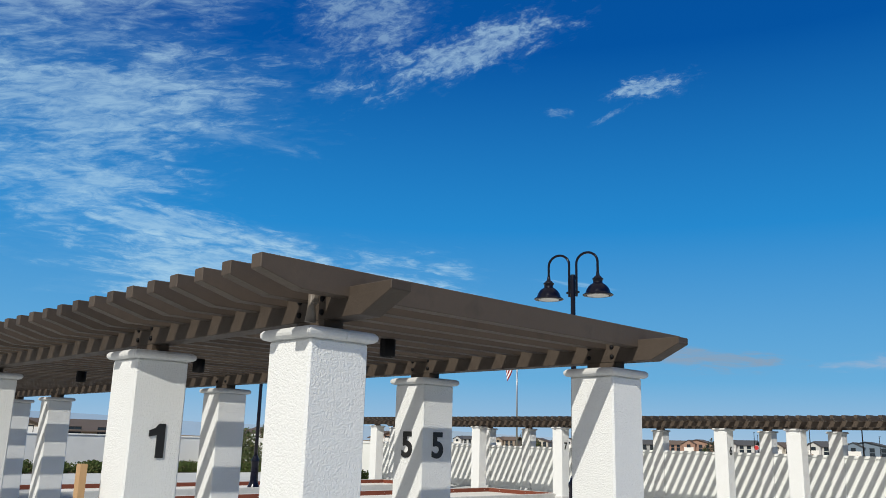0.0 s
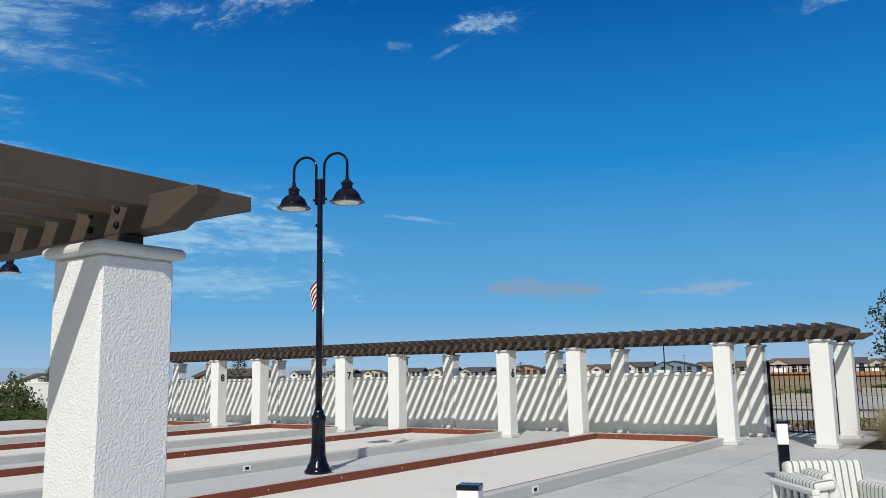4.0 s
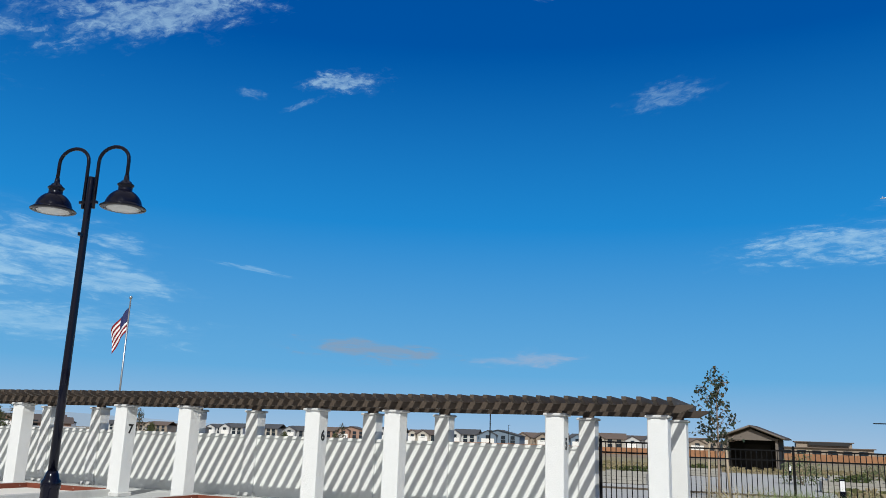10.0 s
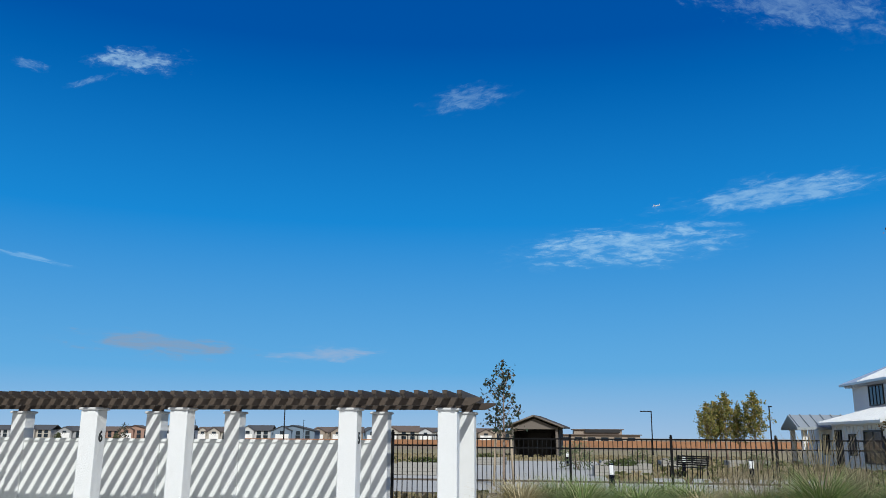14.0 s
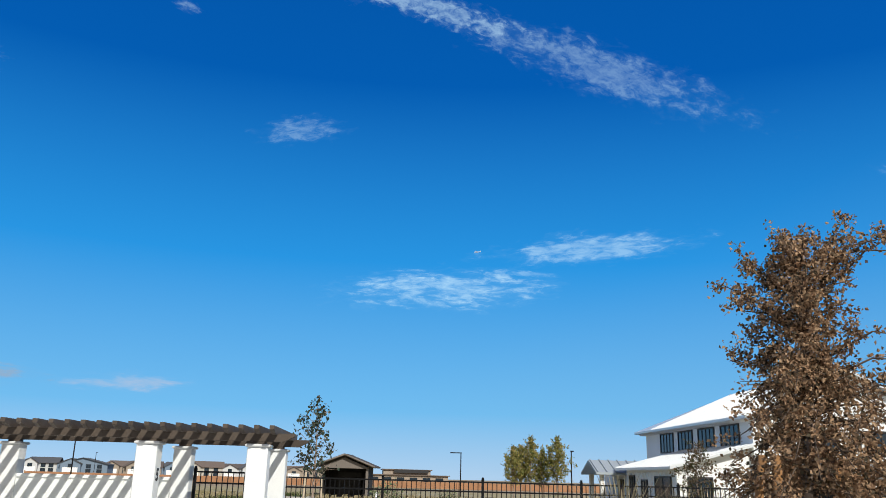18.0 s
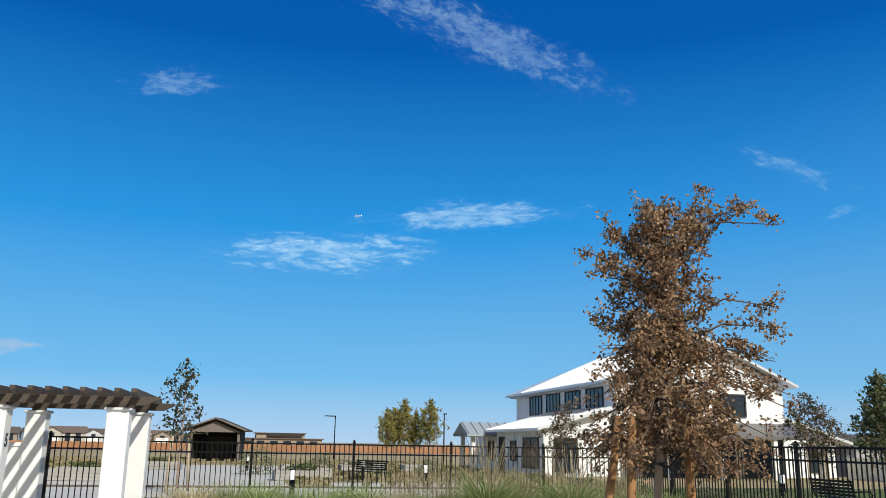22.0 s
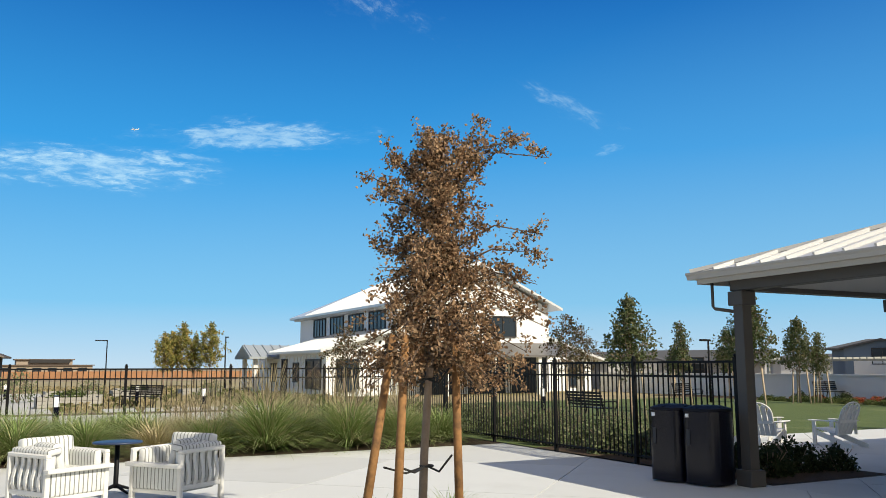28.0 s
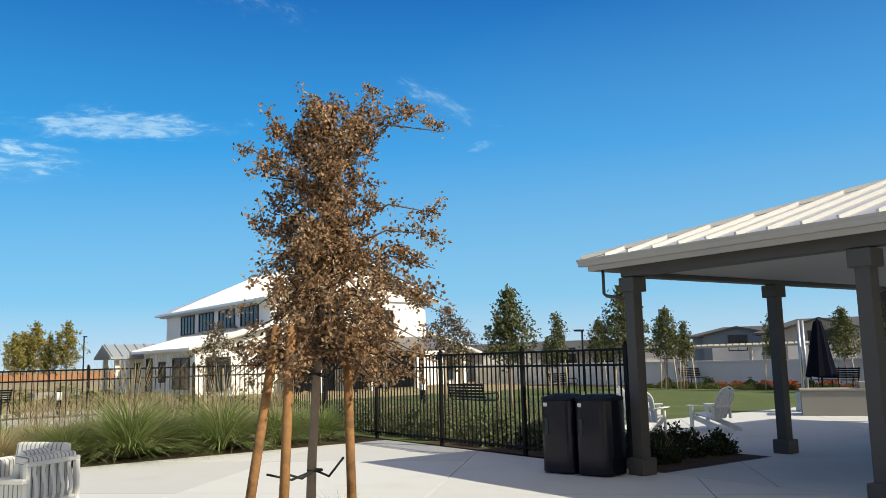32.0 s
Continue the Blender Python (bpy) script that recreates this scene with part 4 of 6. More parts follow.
def grass_mesh(seed, n, long, mat, width=0.017):
    """A fountain of blades that rise from one crown and arch over all round."""
    rng = np.random.default_rng(seed)
    verts, faces = [], []
    for k in range(n):
        a = rng.uniform(0, 2 * math.pi)
        r0 = 0.10 * long * math.sqrt(rng.uniform())
        tilt = radians(rng.uniform(0.0, 1.0) * 62 + 2)
        tilt = min(tilt, radians(72))
        size = long * rng.uniform(0.6, 1.1)
        d = np.array([math.cos(a), math.sin(a), 0])
        e = np.array([-math.sin(a), math.cos(a), 0])
        sway = rng.normal() * 0.12 * long
        fall = rng.uniform(0.22, 0.52) * size
        start = len(verts)
        for s in (0.0, 0.3, 0.6, 0.82, 1.0):
            p = d * (r0 + size * (math.sin(tilt) * s + 0.30 * s * s)) + e * sway * s * s
            p = p + np.array([0, 0, max(0.01, size * math.cos(tilt) * s - fall * s ** 2.2)])
            w = width * (1 - 0.85 * s) * e
            verts += [p - w / 2, p + w / 2]
        for j in range(4):
            q = start + 2 * j
            faces.append((q, q + 1, q + 3, q + 2))
    return mesh_of("blades", verts, faces, mat)


def plume_mesh(seed, n, high, wide):
    rng = np.random.default_rng(seed)
    verts, faces = [], []
    for k in range(n):
        a, out, h = rng.uniform(0, 6.28), rng.uniform(0.1, 0.75) * wide, high * rng.uniform(0.75, 1.15)
        d = np.array([math.cos(a), math.sin(a), 0])
        e = np.array([-math.sin(a), math.cos(a), 0])
        pts = [d * out * s ** 1.5 + np.array([0, 0, h * s]) for s in (0, 0.5, 0.8, 0.9, 1.0)]
        for side in (e, np.array([0.5 * d[0], 0.5 * d[1], 0.4])):
            start = len(verts)
            for p, w in zip(pts, (0.003, 0.003, 0.004, 0.013, 0.002)):
                verts += [p - side * w / 2, p + side * w / 2]
            for j in range(4):
                q = start + 2 * j
                faces.append((q, q + 1, q + 3, q + 2))
    return mesh_of("plumes", verts, faces, PLUME)


GREEN_TUFTS = [grass_mesh(s, 1700, 1.3, GRASS_GREEN, 0.018) for s in (1, 2, 3)]
STRAW_TUFTS = [grass_mesh(s, 1500, 1.25, GRASS_STRAW, 0.016) for s in (4, 5)]
SMALL_TUFTS = [grass_mesh(s, 600, 0.48, GRASS_GREEN, 0.011) for s in (6, 7)]
PLUMES = [plume_mesh(s, 120, 1.3, 1.25) for s in (8, 9)]
bed = plain("planting_bed", -1.87, 9.4, 21.5, 26.7, 0.0, SOIL, "brown mulch planting bed along the fence", "planting bed")
rg = random.Random(3)


def tuft(x, y, mesh, plume, label, s=1.0, group="ornamental grasses"):
    t = thing("ornamental_grass", label, "grass clump", pose(x, y, 0, 0, 0, rg.uniform(0, 360)) @ Matrix.Scale(s, 4), group)
    link("foliage", mesh, t)
    if plume:
        link("seed_head", plume, t, label="beige seed plumes")
    return t


tuft(-1.1, 22.22, STRAW_TUFTS[0], None, "straw coloured fountain grass clump in the bed", 1.05)
for x, y, s, p in ((0.06, 22.26, 0.95, 0), (1.17, 22.32, 0.85, 0), (3.39, 22.42, 0.85, 1), (4.46, 22.26, 1.25, 1), (6.18, 22.33, 1.15, 1), (5.42, 23.15, 0.85, 1), (7.41, 22.48, 0.95, 1), (8.43, 22.59, 0.85, 0), (2.33, 23.81, 0.9, 0), (-0.49, 23.9, 0.9, 0), (0.92, 24.12, 0.85, 0), (0.11, 25.51, 0.8, 0), (1.93, 25.42, 0.8, 0)):
    tuft(x, y, GREEN_TUFTS[int(x * 7) % 3], PLUMES[int(x * 3) % 2] if p else None, "green arching ornamental grass clump in the bed", s)
for x, y, s in ((2.38, 22.29, 0.78), (3.24, 23.94, 0.8), (4.15, 24.18, 0.8), (5.67, 24.13, 0.8), (6.89, 23.97, 0.8), (4.86, 25.38, 0.75), (8.11, 24.24, 0.75), (7.5, 25.49, 0.75), (6.17, 25.65, 0.75), (3.34, 25.55, 0.7), (-1.4, 25.2, 0.75), (8.62, 25.87, 0.7)):
    tuft(x, y, STRAW_TUFTS[int(x * 5) % 2], PLUMES[int(x * 3) % 2] if x > 2.8 else None, "dry straw coloured grass clump in the bed", s)
for x, y, s in ((2.55, 12.99, 1.0), (3.16, 13.44, 1.05), (3.47, 12.71, 0.95), (4.03, 13.49, 1.1), (4.09, 12.43, 1.1), (2.91, 12.36, 0.95), (4.29, 12.98, 0.8)):
    tuft(x, y, SMALL_TUFTS[int(x * 9) % 2], None, "low green grass tuft round the oak", s, "grass tufts round the oak")
tagged(link("tree_pit", lathe_mesh("tree_pit", [(1.25, 0.003), (1.25, 0.006), (0.0, 0.012)], SOIL, 40), None, pose(3.47, 12.93, 0)), "round pit of brown mulch at the oak", "tree pit", kind="structure")

# ---- lounge furniture ----
WHITE_FRAME = material("white painted outdoor timber", (0.70, 0.70, 0.67), 0.5, spread=0.06, big=3, fine=40, spec=0.4)


def striped(name):
    m = bpy.data.materials.new(name)
    m.use_nodes = True
    N = Nodes(m.node_tree)
    bsdf = m.node_tree.nodes["Principled BSDF"]
    pos = m.node_tree.nodes.new("ShaderNodeTexCoord").outputs["UV"]
    sep = m.node_tree.nodes.new("ShaderNodeSeparateXYZ")
    N.plug(pos, sep.inputs[0])
    f = N.math("FRACT", N.math("DIVIDE", sep.outputs[0], 0.058))
    line = N.math("LESS_THAN", f, 0.24)
    col = N.mix(line, (0.68, 0.695, 0.675), (0.22, 0.23, 0.22))
    geo = m.node_tree.nodes.new("ShaderNodeNewGeometry")
    v = N.ramp(N.noise(geo.outputs["Position"], 9.0, 4.0, 0.6), 0.2, 0.8, 0.9, 1.06)
    N.plug(N.mix(1.0, col, N.vec("SCALE", (1, 1, 1), v), "MULTIPLY"), bsdf.inputs["Base Color"])
    bsdf.inputs["Roughness"].default_value = 0.9
    bsdf.inputs["Specular IOR Level"].default_value = 0.2
    return m


STRIPE = striped("cream outdoor fabric with dark stripes")


def cushion_mesh(name, sx, sy, sz, stripe_axis, round_by=0.045):
    """A plump cushion; its stripes are spaced along one axis by UV."""
    bm = bmesh.new()
    add_box(bm, -sx / 2, sx / 2, -sy / 2, sy / 2, -sz / 2, sz / 2)
    bmesh.ops.bevel(bm, geom=list(bm.edges), offset=round_by, segments=3, affect="EDGES", profile=0.6)
    bmesh.ops.recalc_face_normals(bm, faces=list(bm.faces))
    uv = bm.loops.layers.uv.new("UVMap")
    for f in bm.faces:
        for lp in f.loops:
            lp[uv].uv = (lp.vert.co[stripe_axis], 0)
    return finish(bm, name, STRIPE, True)


SEAT_CUSH = cushion_mesh("seat_cushion", 0.62, 0.62, 0.15, 0)
BACK_CUSH = cushion_mesh("back_cushion", 0.66, 0.15, 0.42, 0, 0.05)
ARM_CUSH = cushion_mesh("side_cushion", 0.10, 0.62, 0.5, 1, 0.04)
ARM_ROLL = cushion_mesh("arm_bolster", 0.19, 0.72, 0.085, 1, 0.04)
PILLOW = cushion_mesh("pillow", 0.11, 0.42, 0.34, 1, 0.05)
FRONT_CUSH = cushion_mesh("front_cushion", 0.70, 0.07, 0.27, 0, 0.03)


def club_chair_parts(outer):
    """outer: the side, -1 or 1, whose arm carries the bolster and pillow."""
    c = thing("club_chair", "white slatted outdoor club chair with striped cushions", "chair", group="club chairs")
    w, d = 0.82, 0.78
    slat_line = [(0.0, 0.22), (0.028, 0.30), (0.03, 0.37), (0.008, 0.46), (-0.012, 0.54), (-0.006, 0.61)]
    slat_out = [(p - 0.008, q) for p, q in slat_line] + [(p + 0.008, q) for p, q in slat_line[::-1]]
    side_slat = prism_mesh("side_slat", slat_out, 0.05, WHITE_FRAME, "y", 0.003)
    back_slat = prism_mesh("back_slat", slat_out, 0.05, WHITE_FRAME, "x", 0.003)
    tall = box_mesh("leg", 0.062, 0.062, 0.615, WHITE_FRAME, 0.01)
    for sx in (-1, 1):
        for sy in (-1, 1):
            link("leg", tall, c, pose(sx * (w / 2 - 0.031), sy * (d / 2 - 0.031), 0))
        link("arm", box_mesh("arm", 0.066, d + 0.004, 0.05, WHITE_FRAME, 0.014), c, pose(sx * (w / 2 - 0.031), 0, 0.605))
        link("side_rail", box_mesh("side_rail", 0.035, d - 0.13, 0.055, WHITE_FRAME, 0.005), c, pose(sx * (w / 2 - 0.031), 0, 0.185))
        link("side_cushion", ARM_CUSH, c, pose(sx * (w / 2 - 0.115), -0.02, 0.40))
        if sx == outer:
            link("arm_bolster", ARM_ROLL, c, pose(sx * (w / 2 - 0.12), 0.0, 0.675, 0, 8 * sx, 0))
            link("pillow", PILLOW, c, pose(sx * (w / 2 - 0.22), -0.1, 0.60, 0, 16 * sx, 0), "loose striped pillow")
        for k in range(5):
            link("side_slat", side_slat, c, pose(sx * (w / 2 - 0.031), -0.25 + 0.125 * k, 0, 0, 0, 0 if sx > 0 else 180))
    link("front_rail", box_mesh("front_rail", w + 0.03, 0.09, 0.05, WHITE_FRAME, 0.008), c, pose(0, -d / 2 - 0.02, 0.445))
    link("apron_rail", box_mesh("apron_rail", w - 0.13, 0.035, 0.05, WHITE_FRAME, 0.005), c, pose(0, -d / 2 + 0.03, 0.13))
    link("front_cushion", FRONT_CUSH, c, pose(0, -d / 2 + 0.035, 0.315))
    link("back_rail", box_mesh("back_rail", w - 0.13, 0.035, 0.055, WHITE_FRAME, 0.005), c, pose(0, d / 2 - 0.031, 0.185))
    link("top_rail", box_mesh("top_rail", w - 0.07, 0.062, 0.05, WHITE_FRAME, 0.008), c, pose(0, d / 2 - 0.031, 0.605))
    link("seat_deck", box_mesh("seat_deck", w - 0.1, d - 0.1, 0.03, WHITE_FRAME), c, pose(0, 0, 0.24))
    for k in range(6):
        link("back_slat", back_slat, c, pose(-0.29 + 0.116 * k, d / 2 - 0.031, 0))
    link("seat_cushion", SEAT_CUSH, c, pose(0, -0.04, 0.385))
    link("back_cushion", BACK_CUSH, c, pose(0, 0.25, 0.595, -9, 0, 0))
    return c


def facing(x, y, dx, dy):
    """A pose at (x, y) whose front, its -y side, looks along (dx, dy)."""
    return pose(x, y, 0, 0, 0, math.degrees(math.atan2(dx, -dy)))


chair = club_chair_parts(-1)
mirrored = club_chair_parts(1)
mirrored.matrix_basis = facing(1.88, 16.72, -0.79, -0.61)
chair.matrix_basis = facing(0.54, 16.86, 0.52, -0.85)
copy_thing(chair, facing(-0.38, 10.67, 0.60, -0.80))
copy_thing(mirrored, facing(0.81, 11.09, -0.71, -0.70))
TABLE_TOP = material("blue grey metal table top", (0.03, 0.05, 0.10), 0.4, spread=0.12, spec=0.5)


def bistro_table(x, y):
    t = thing("side_table", "round blue grey metal table on pedestal", "table", pose(x, y, 0), "round side tables")
    link("tabletop", lathe_mesh("tabletop", [(0.0, 0.635), (0.305, 0.635), (0.315, 0.642), (0.315, 0.652), (0.305, 0.658), (0.0, 0.658)], TABLE_TOP, 36), t)
    link("pedestal", lathe_mesh("pedestal", [(0.045, 0.06), (0.032, 0.12), (0.03, 0.635)], BLACK, 14), t)
    for k in range(4):
        a = math.pi / 2 * k + 0.5
        link("foot", tube_mesh("foot", [(0, 0, 0.1), (0.12 * math.cos(a), 0.12 * math.sin(a), 0.06), (0.27 * math.cos(a), 0.27 * math.sin(a), 0.012)], [0.025, 0.02, 0.014], BLACK, 7), t)
    return t


bistro_table(1.27, 17.78)
bistro_table(0.13, 11.85)

# ---- bollards ----
BOLLARD_WHITE = material("white bollard light band", (0.82, 0.83, 0.84), 0.4, spread=0.03)


def bollard(x, y, turn=0, label="square navy bollard light with white band"):
    b = thing("bollard", label, "bollard light", pose(x, y, 0, 0, 0, turn), "bollard lights")
    link("shaft", box_mesh("shaft", 0.145, 0.145, 0.52, NAVY, 0.006), b)
    link("light_band", box_mesh("light_band", 0.15, 0.15, 0.29, BOLLARD_WHITE, 0.006), b, pose(0, 0, 0.52), "white light band")
    link("cap", box_mesh("cap", 0.155, 0.155, 0.035, NAVY, 0.006), b, pose(0, 0, 0.81))
    return b


for x, y, r in ((-2.19, 7.94, 20), (-1.97, 15.75, 20), (0.99, 32.19, 0), (6.45, 39.37, 0), (-4.74, 36.1, 0), (-0.73, 55.42, 0), (11.53, 35.82, 0), (17.7, 32.47, 0), (4.83, 46.86, 0)):
    bollard(x, y, r)

# ---- litter bins ----
BIN = material("black moulded bin plastic", (0.004, 0.005, 0.013), 0.2, spread=0.1, spec=0.32)
BIN_LID = material("matt dark navy bin lid", (0.006, 0.007, 0.014), 0.55, spread=0.15, spec=0.2)


def litter_bin(m):
    b = thing("litter_bin", "black moulded twin stream litter bin", "litter bin", m, "litter bins")
    bm = bmesh.new()
    add_box(bm, -0.26, 0.26, -0.25, 0.25, 0.02, 0.98)
    bmesh.ops.bevel(bm, geom=[e for e in bm.edges if abs(e.verts[0].co.z - e.verts[1].co.z) > 0.5], offset=0.12, segments=6, affect="EDGES", profile=0.5)
    link("body", finish(bm, "body", BIN), b)
    bm = bmesh.new()
    add_box(bm, -0.262, 0.262, -0.252, 0.252, 0.985, 1.02)
    bmesh.ops.bevel(bm, geom=[e for e in bm.edges if abs(e.verts[0].co.z - e.verts[1].co.z) > 0.02], offset=0.12, segments=6, affect="EDGES", profile=0.5)
    top = [f for f in bm.faces if f.calc_center_median().z > 1.015]
    dome = bmesh.ops.extrude_face_region(bm, geom=top)
    for v in dome["geom"]:
        if isinstance(v, bmesh.types.BMVert):
            v.co = Vector((v.co.x * 0.55, v.co.y * 0.55, 1.06))
    bmesh.ops.delete(bm, geom=top, context="FACES")
    link("lid", finish(bm, "lid", BIN_LID), b)
    for k in range(14):
        a = 2 * math.pi * k / 14
        link("lid_rib", box_mesh("lid_rib", 0.13, 0.03, 0.028, BIN_LID, 0.008), b, pose(0.185 * math.cos(a), 0.175 * math.sin(a), 1.022, 0, 0, math.degrees(a)) @ pose(0, 0, 0, 0, 11, 0))
    link("handle_recess", box_mesh("handle_recess", 0.012, 0.05, 0.22, material("bin recess", (0.03, 0.03, 0.035), 0.6)), b, pose(-0.263, 0.13, 0.52))
    link("sign_plate", box_mesh("sign_plate", 0.006, 0.05, 0.05, BOLLARD_WHITE), b, pose(-0.264, 0.14, 0.9), "small white recycling mark")
    return b


th = 14
for s in (-1, 1):
    litter_bin(pose(8.66, 15.02, 0, 0, 0, th) @ pose(0, s * 0.278, 0) @ Matrix.Diagonal((1.08, 1.08, 1.02, 1)))

# ---- garden ground beyond the fences ----
DRY = material("dry mown grass", (0.34, 0.285, 0.18), 0.97, spread=0.4, big=0.25, fine=8, bump=0.02, bump_scale=12, tint=(0.23, 0.21, 0.105), tint_at=(0.45, 0.65), spec=0.15)
plain("dry_meadow", -41, 36, 26.82, 118, -0.03, DRY, "dry grass verge with green patches", "ground")
plain("gravel_terrace", -9.7, 4.5, 27.9, 30.2, -0.02, PATH_M, "pale gravel path beyond the fence", "path")
plain("gravel_terrace", -9.7, 8.5, 30.5, 38.1, -0.02, PATH_M, "pale gravel path beyond the fence", "path")
plain("gravel_terrace", -8.2, 1.1, 38.3, 66.2, -0.02, PATH_M, "pale gravel terrace before the hut", "path")
plain("gravel_terrace", 2.9, 13.0, 38.8, 42.3, -0.02, PATH_M, "pale gravel path by a bench", "path")
plain("lawn", 9.55, 32.6, 20.4, 40.0, -0.012, LAWN, "green mown lawn", "lawn")
plain("lawn_strip", 25.0, 32.6, -14, 20.4, -0.012, LAWN, "green mown lawn", "lawn")
plain("mulch_border", 9.5, 11.92, 14.3, 20.4, 0.0, SOIL, "brown mulch border beside the pavilion", "planting bed")
plain("mulch_border", 32.6, 35.1, -14, 44, -0.005, SOIL, "brown mulch border under the far wall", "planting bed")
east_wall = thing("boundary_wall", "long grey stucco boundary wall behind shrubs", "wall", kind="structure")
GREY_WALL = material("grey boundary wall stucco", (0.74, 0.74, 0.725), 0.9, spread=0.08, bump=0.003)
link("wall_panel", box_at("wall_panel", 35.2, 35.4, -20, 52, -0.12, 1.16, GREY_WALL), east_wall)
link("coping", box_at("coping", 35.15, 35.45, -20, 52, 1.16, 1.24, GREY_WALL), east_wall)
KERB_PATH = material("dark timber path edging", (0.12, 0.10, 0.08), 0.9)
for a, b, e, g in ((-9.0, 8.2, 37.8, 37.9), (-9.0, 8.2, 30.05, 30.15)):
    tagged(link("path_edging", box_at("path_edging", a, b, e, g, -0.03, 0.05, KERB_PATH)), "dark timber edging along the gravel path", "path edging", kind="structure")


def leaf_ball(seed, n, rx, ry, rz, size, mat, lift=0.0):
    """Leaves filling a lumpy dome."""
    rng = np.random.default_rng(seed)
    d = rng.normal(size=(n, 3))
    d /= np.linalg.norm(d, axis=1)[:, None]
    d[:, 2] = np.abs(d[:, 2])
    lump = 0.8 + 0.2 * np.sin(5 * d[:, 0] + seed) * np.cos(4 * d[:, 1] + 2 * seed) + rng.normal(size=n) * 0.08
    r = lump * rng.uniform(0.55, 1.0, n) ** 0.5
    return leaf_cloud("foliage", d * r[:, None] * [rx, ry, rz] + [0, 0, lift], size, mat, rng, 0.6)


def stems_mesh(seed, r, h, n=9):
    rng = np.random.default_rng(seed)
    v, f = [], []
    for k in range(n):
        a = rng.uniform(0, 6.28)
        tube_data([(0, 0, -0.02), (0.5 * r * math.cos(a), 0.5 * r * math.sin(a), 0.5 * h), (0.8 * r * math.cos(a), 0.8 * r * math.sin(a), 0.85 * h)], [0.012, 0.008, 0.004], 4, v, f)
    return mesh_of("stems", v, f, BARK)


SHRUBS = [(stems_mesh(s, 0.4, 0.5), leaf_ball(s, 1500, 0.45, 0.45, 0.55, 0.07, SHRUB_LEAF)) for s in (11, 12, 13)]
HEDGE = [(stems_mesh(s, 0.4, 0.5), leaf_ball(s, 1500, 0.45, 0.45, 0.62, 0.075, HEDGE_LEAF)) for s in (32, 33, 34)]
COVERS = [(stems_mesh(s, 0.5, 0.3), leaf_ball(s, 1100, 0.8, 0.8, 0.45, 0.10, COVER_LEAF)) for s in (14, 15)]
REDS = [(stems_mesh(s, 0.4, 0.4), leaf_ball(s, 700, 0.75, 0.75, 0.5, 0.12, RED_BLOOM)) for s in (16,)]
BUSHES = [(stems_mesh(s, 0.8, 1.2), leaf_ball(s, 2600, 1.3, 1.3, 2.0, 0.16, GREEN_LEAF)) for s in (17, 18)]
WISPY = [(stems_mesh(s, 0.7, 1.2, 16), leaf_ball(s, 800, 0.9, 0.9, 1.35, 0.08, HEDGE_LEAF)) for s in (19,)]


def shrub(x, y, parts, label, s=1.0, group="shrubs", z=0.0):
    t = thing("shrub", label, "shrub", pose(x, y, z, 0, 0, rg.uniform(0, 360)) @ Matrix.Scale(s, 4), group)
    link("stem", parts[0], t)
    link("foliage", parts[1], t)
    return t


for x, y, s in ((10.19, 15.05, 0.85), (11.07, 15.29, 0.95), (11.71, 15.08, 0.75), (10.58, 15.97, 0.8), (11.62, 16.27, 0.7)):
    shrub(x, y, SHRUBS[int(x * 10) % 3], "low dark green shrub in the mulch border", s)
for k in range(10):
    shrub(10.15 + 0.15 * (k % 2), 17.0 + 0.95 * k, HEDGE[k % 3], "green hedge shrub behind the fence", 0.85 + 0.1 * (k % 3), "hedge shrubs")
for k in range(24):
    shrub(11.2 + 0.85 * (k % 3) + rg.uniform(-0.2, 0.2), 20.9 + 0.95 * (k // 3) + rg.uniform(-0.2, 0.2), WISPY[0] if k % 4 else COVERS[0], "wispy grey green shrub behind the fence", rg.uniform(0.48, 0.66), "wispy shrubs behind the fence")
for k in range(64):
    shrub(-34.3 - 1.1 * (k % 3) - 0.5 * rg.random(), -8 + 0.5 * k, COVERS[k % 2], "green ground cover clump before the boundary wall", 1.0, "ground cover clumps")
for k in range(18):
    shrub(-27.4 - 0.42 * k, 23.0 - 0.5 * (k % 2), COVERS[k % 2], "green ground cover clump before the boundary wall", 0.9, "ground cover clumps")
for k in range(16):
    if k % 5 != 3:
        shrub(33.7 + rg.uniform(-0.3, 0.3), 18 + 1.1 * k + rg.uniform(-0.2, 0.2), REDS[0], "red leaved shrub under the far wall", rg.uniform(0.5, 0.85), "red shrubs")
for k in range(20):
    shrub(32.4 + rg.uniform(-0.2, 0.2), 17.6 + 0.93 * k, COVERS[k % 2], "low green ground cover edging the lawn", rg.uniform(0.45, 0.7), "lawn edge clumps")
for y in (28.3, 26.2, 23.6, 20.8, 17.5, 30.6):
    shrub(33.3, 1.07 * y + 1.2, SHRUBS[int(y) % 3], "green shrub under the far wall", 0.9, "shrubs under the far wall")
shrub(-35.4, 22.4, BUSHES[0], "large rounded green bush by the boundary wall", 0.98)
shrub(-0.12, 50.58, WISPY[0], "wispy grey green shrub on the gravel", 1.35)
shrub(8.46, 48.55, WISPY[0], "wispy grey green shrub on the gravel", 1.0)
shrub(3.11, 50.59, WISPY[0], "wispy grey green shrub on the gravel", 1.0)

# ---- raised beds and scrub in the garden beyond the fence ----
BED_BOARD = material("weathered grey bed board", (0.34, 0.33, 0.30), 0.9, spread=0.25, big=2, fine=25, per_piece=0.2)
BED_PLANTS = leaf_ball(31, 500, 0.9, 0.5, 0.35, 0.09, COVER_LEAF)


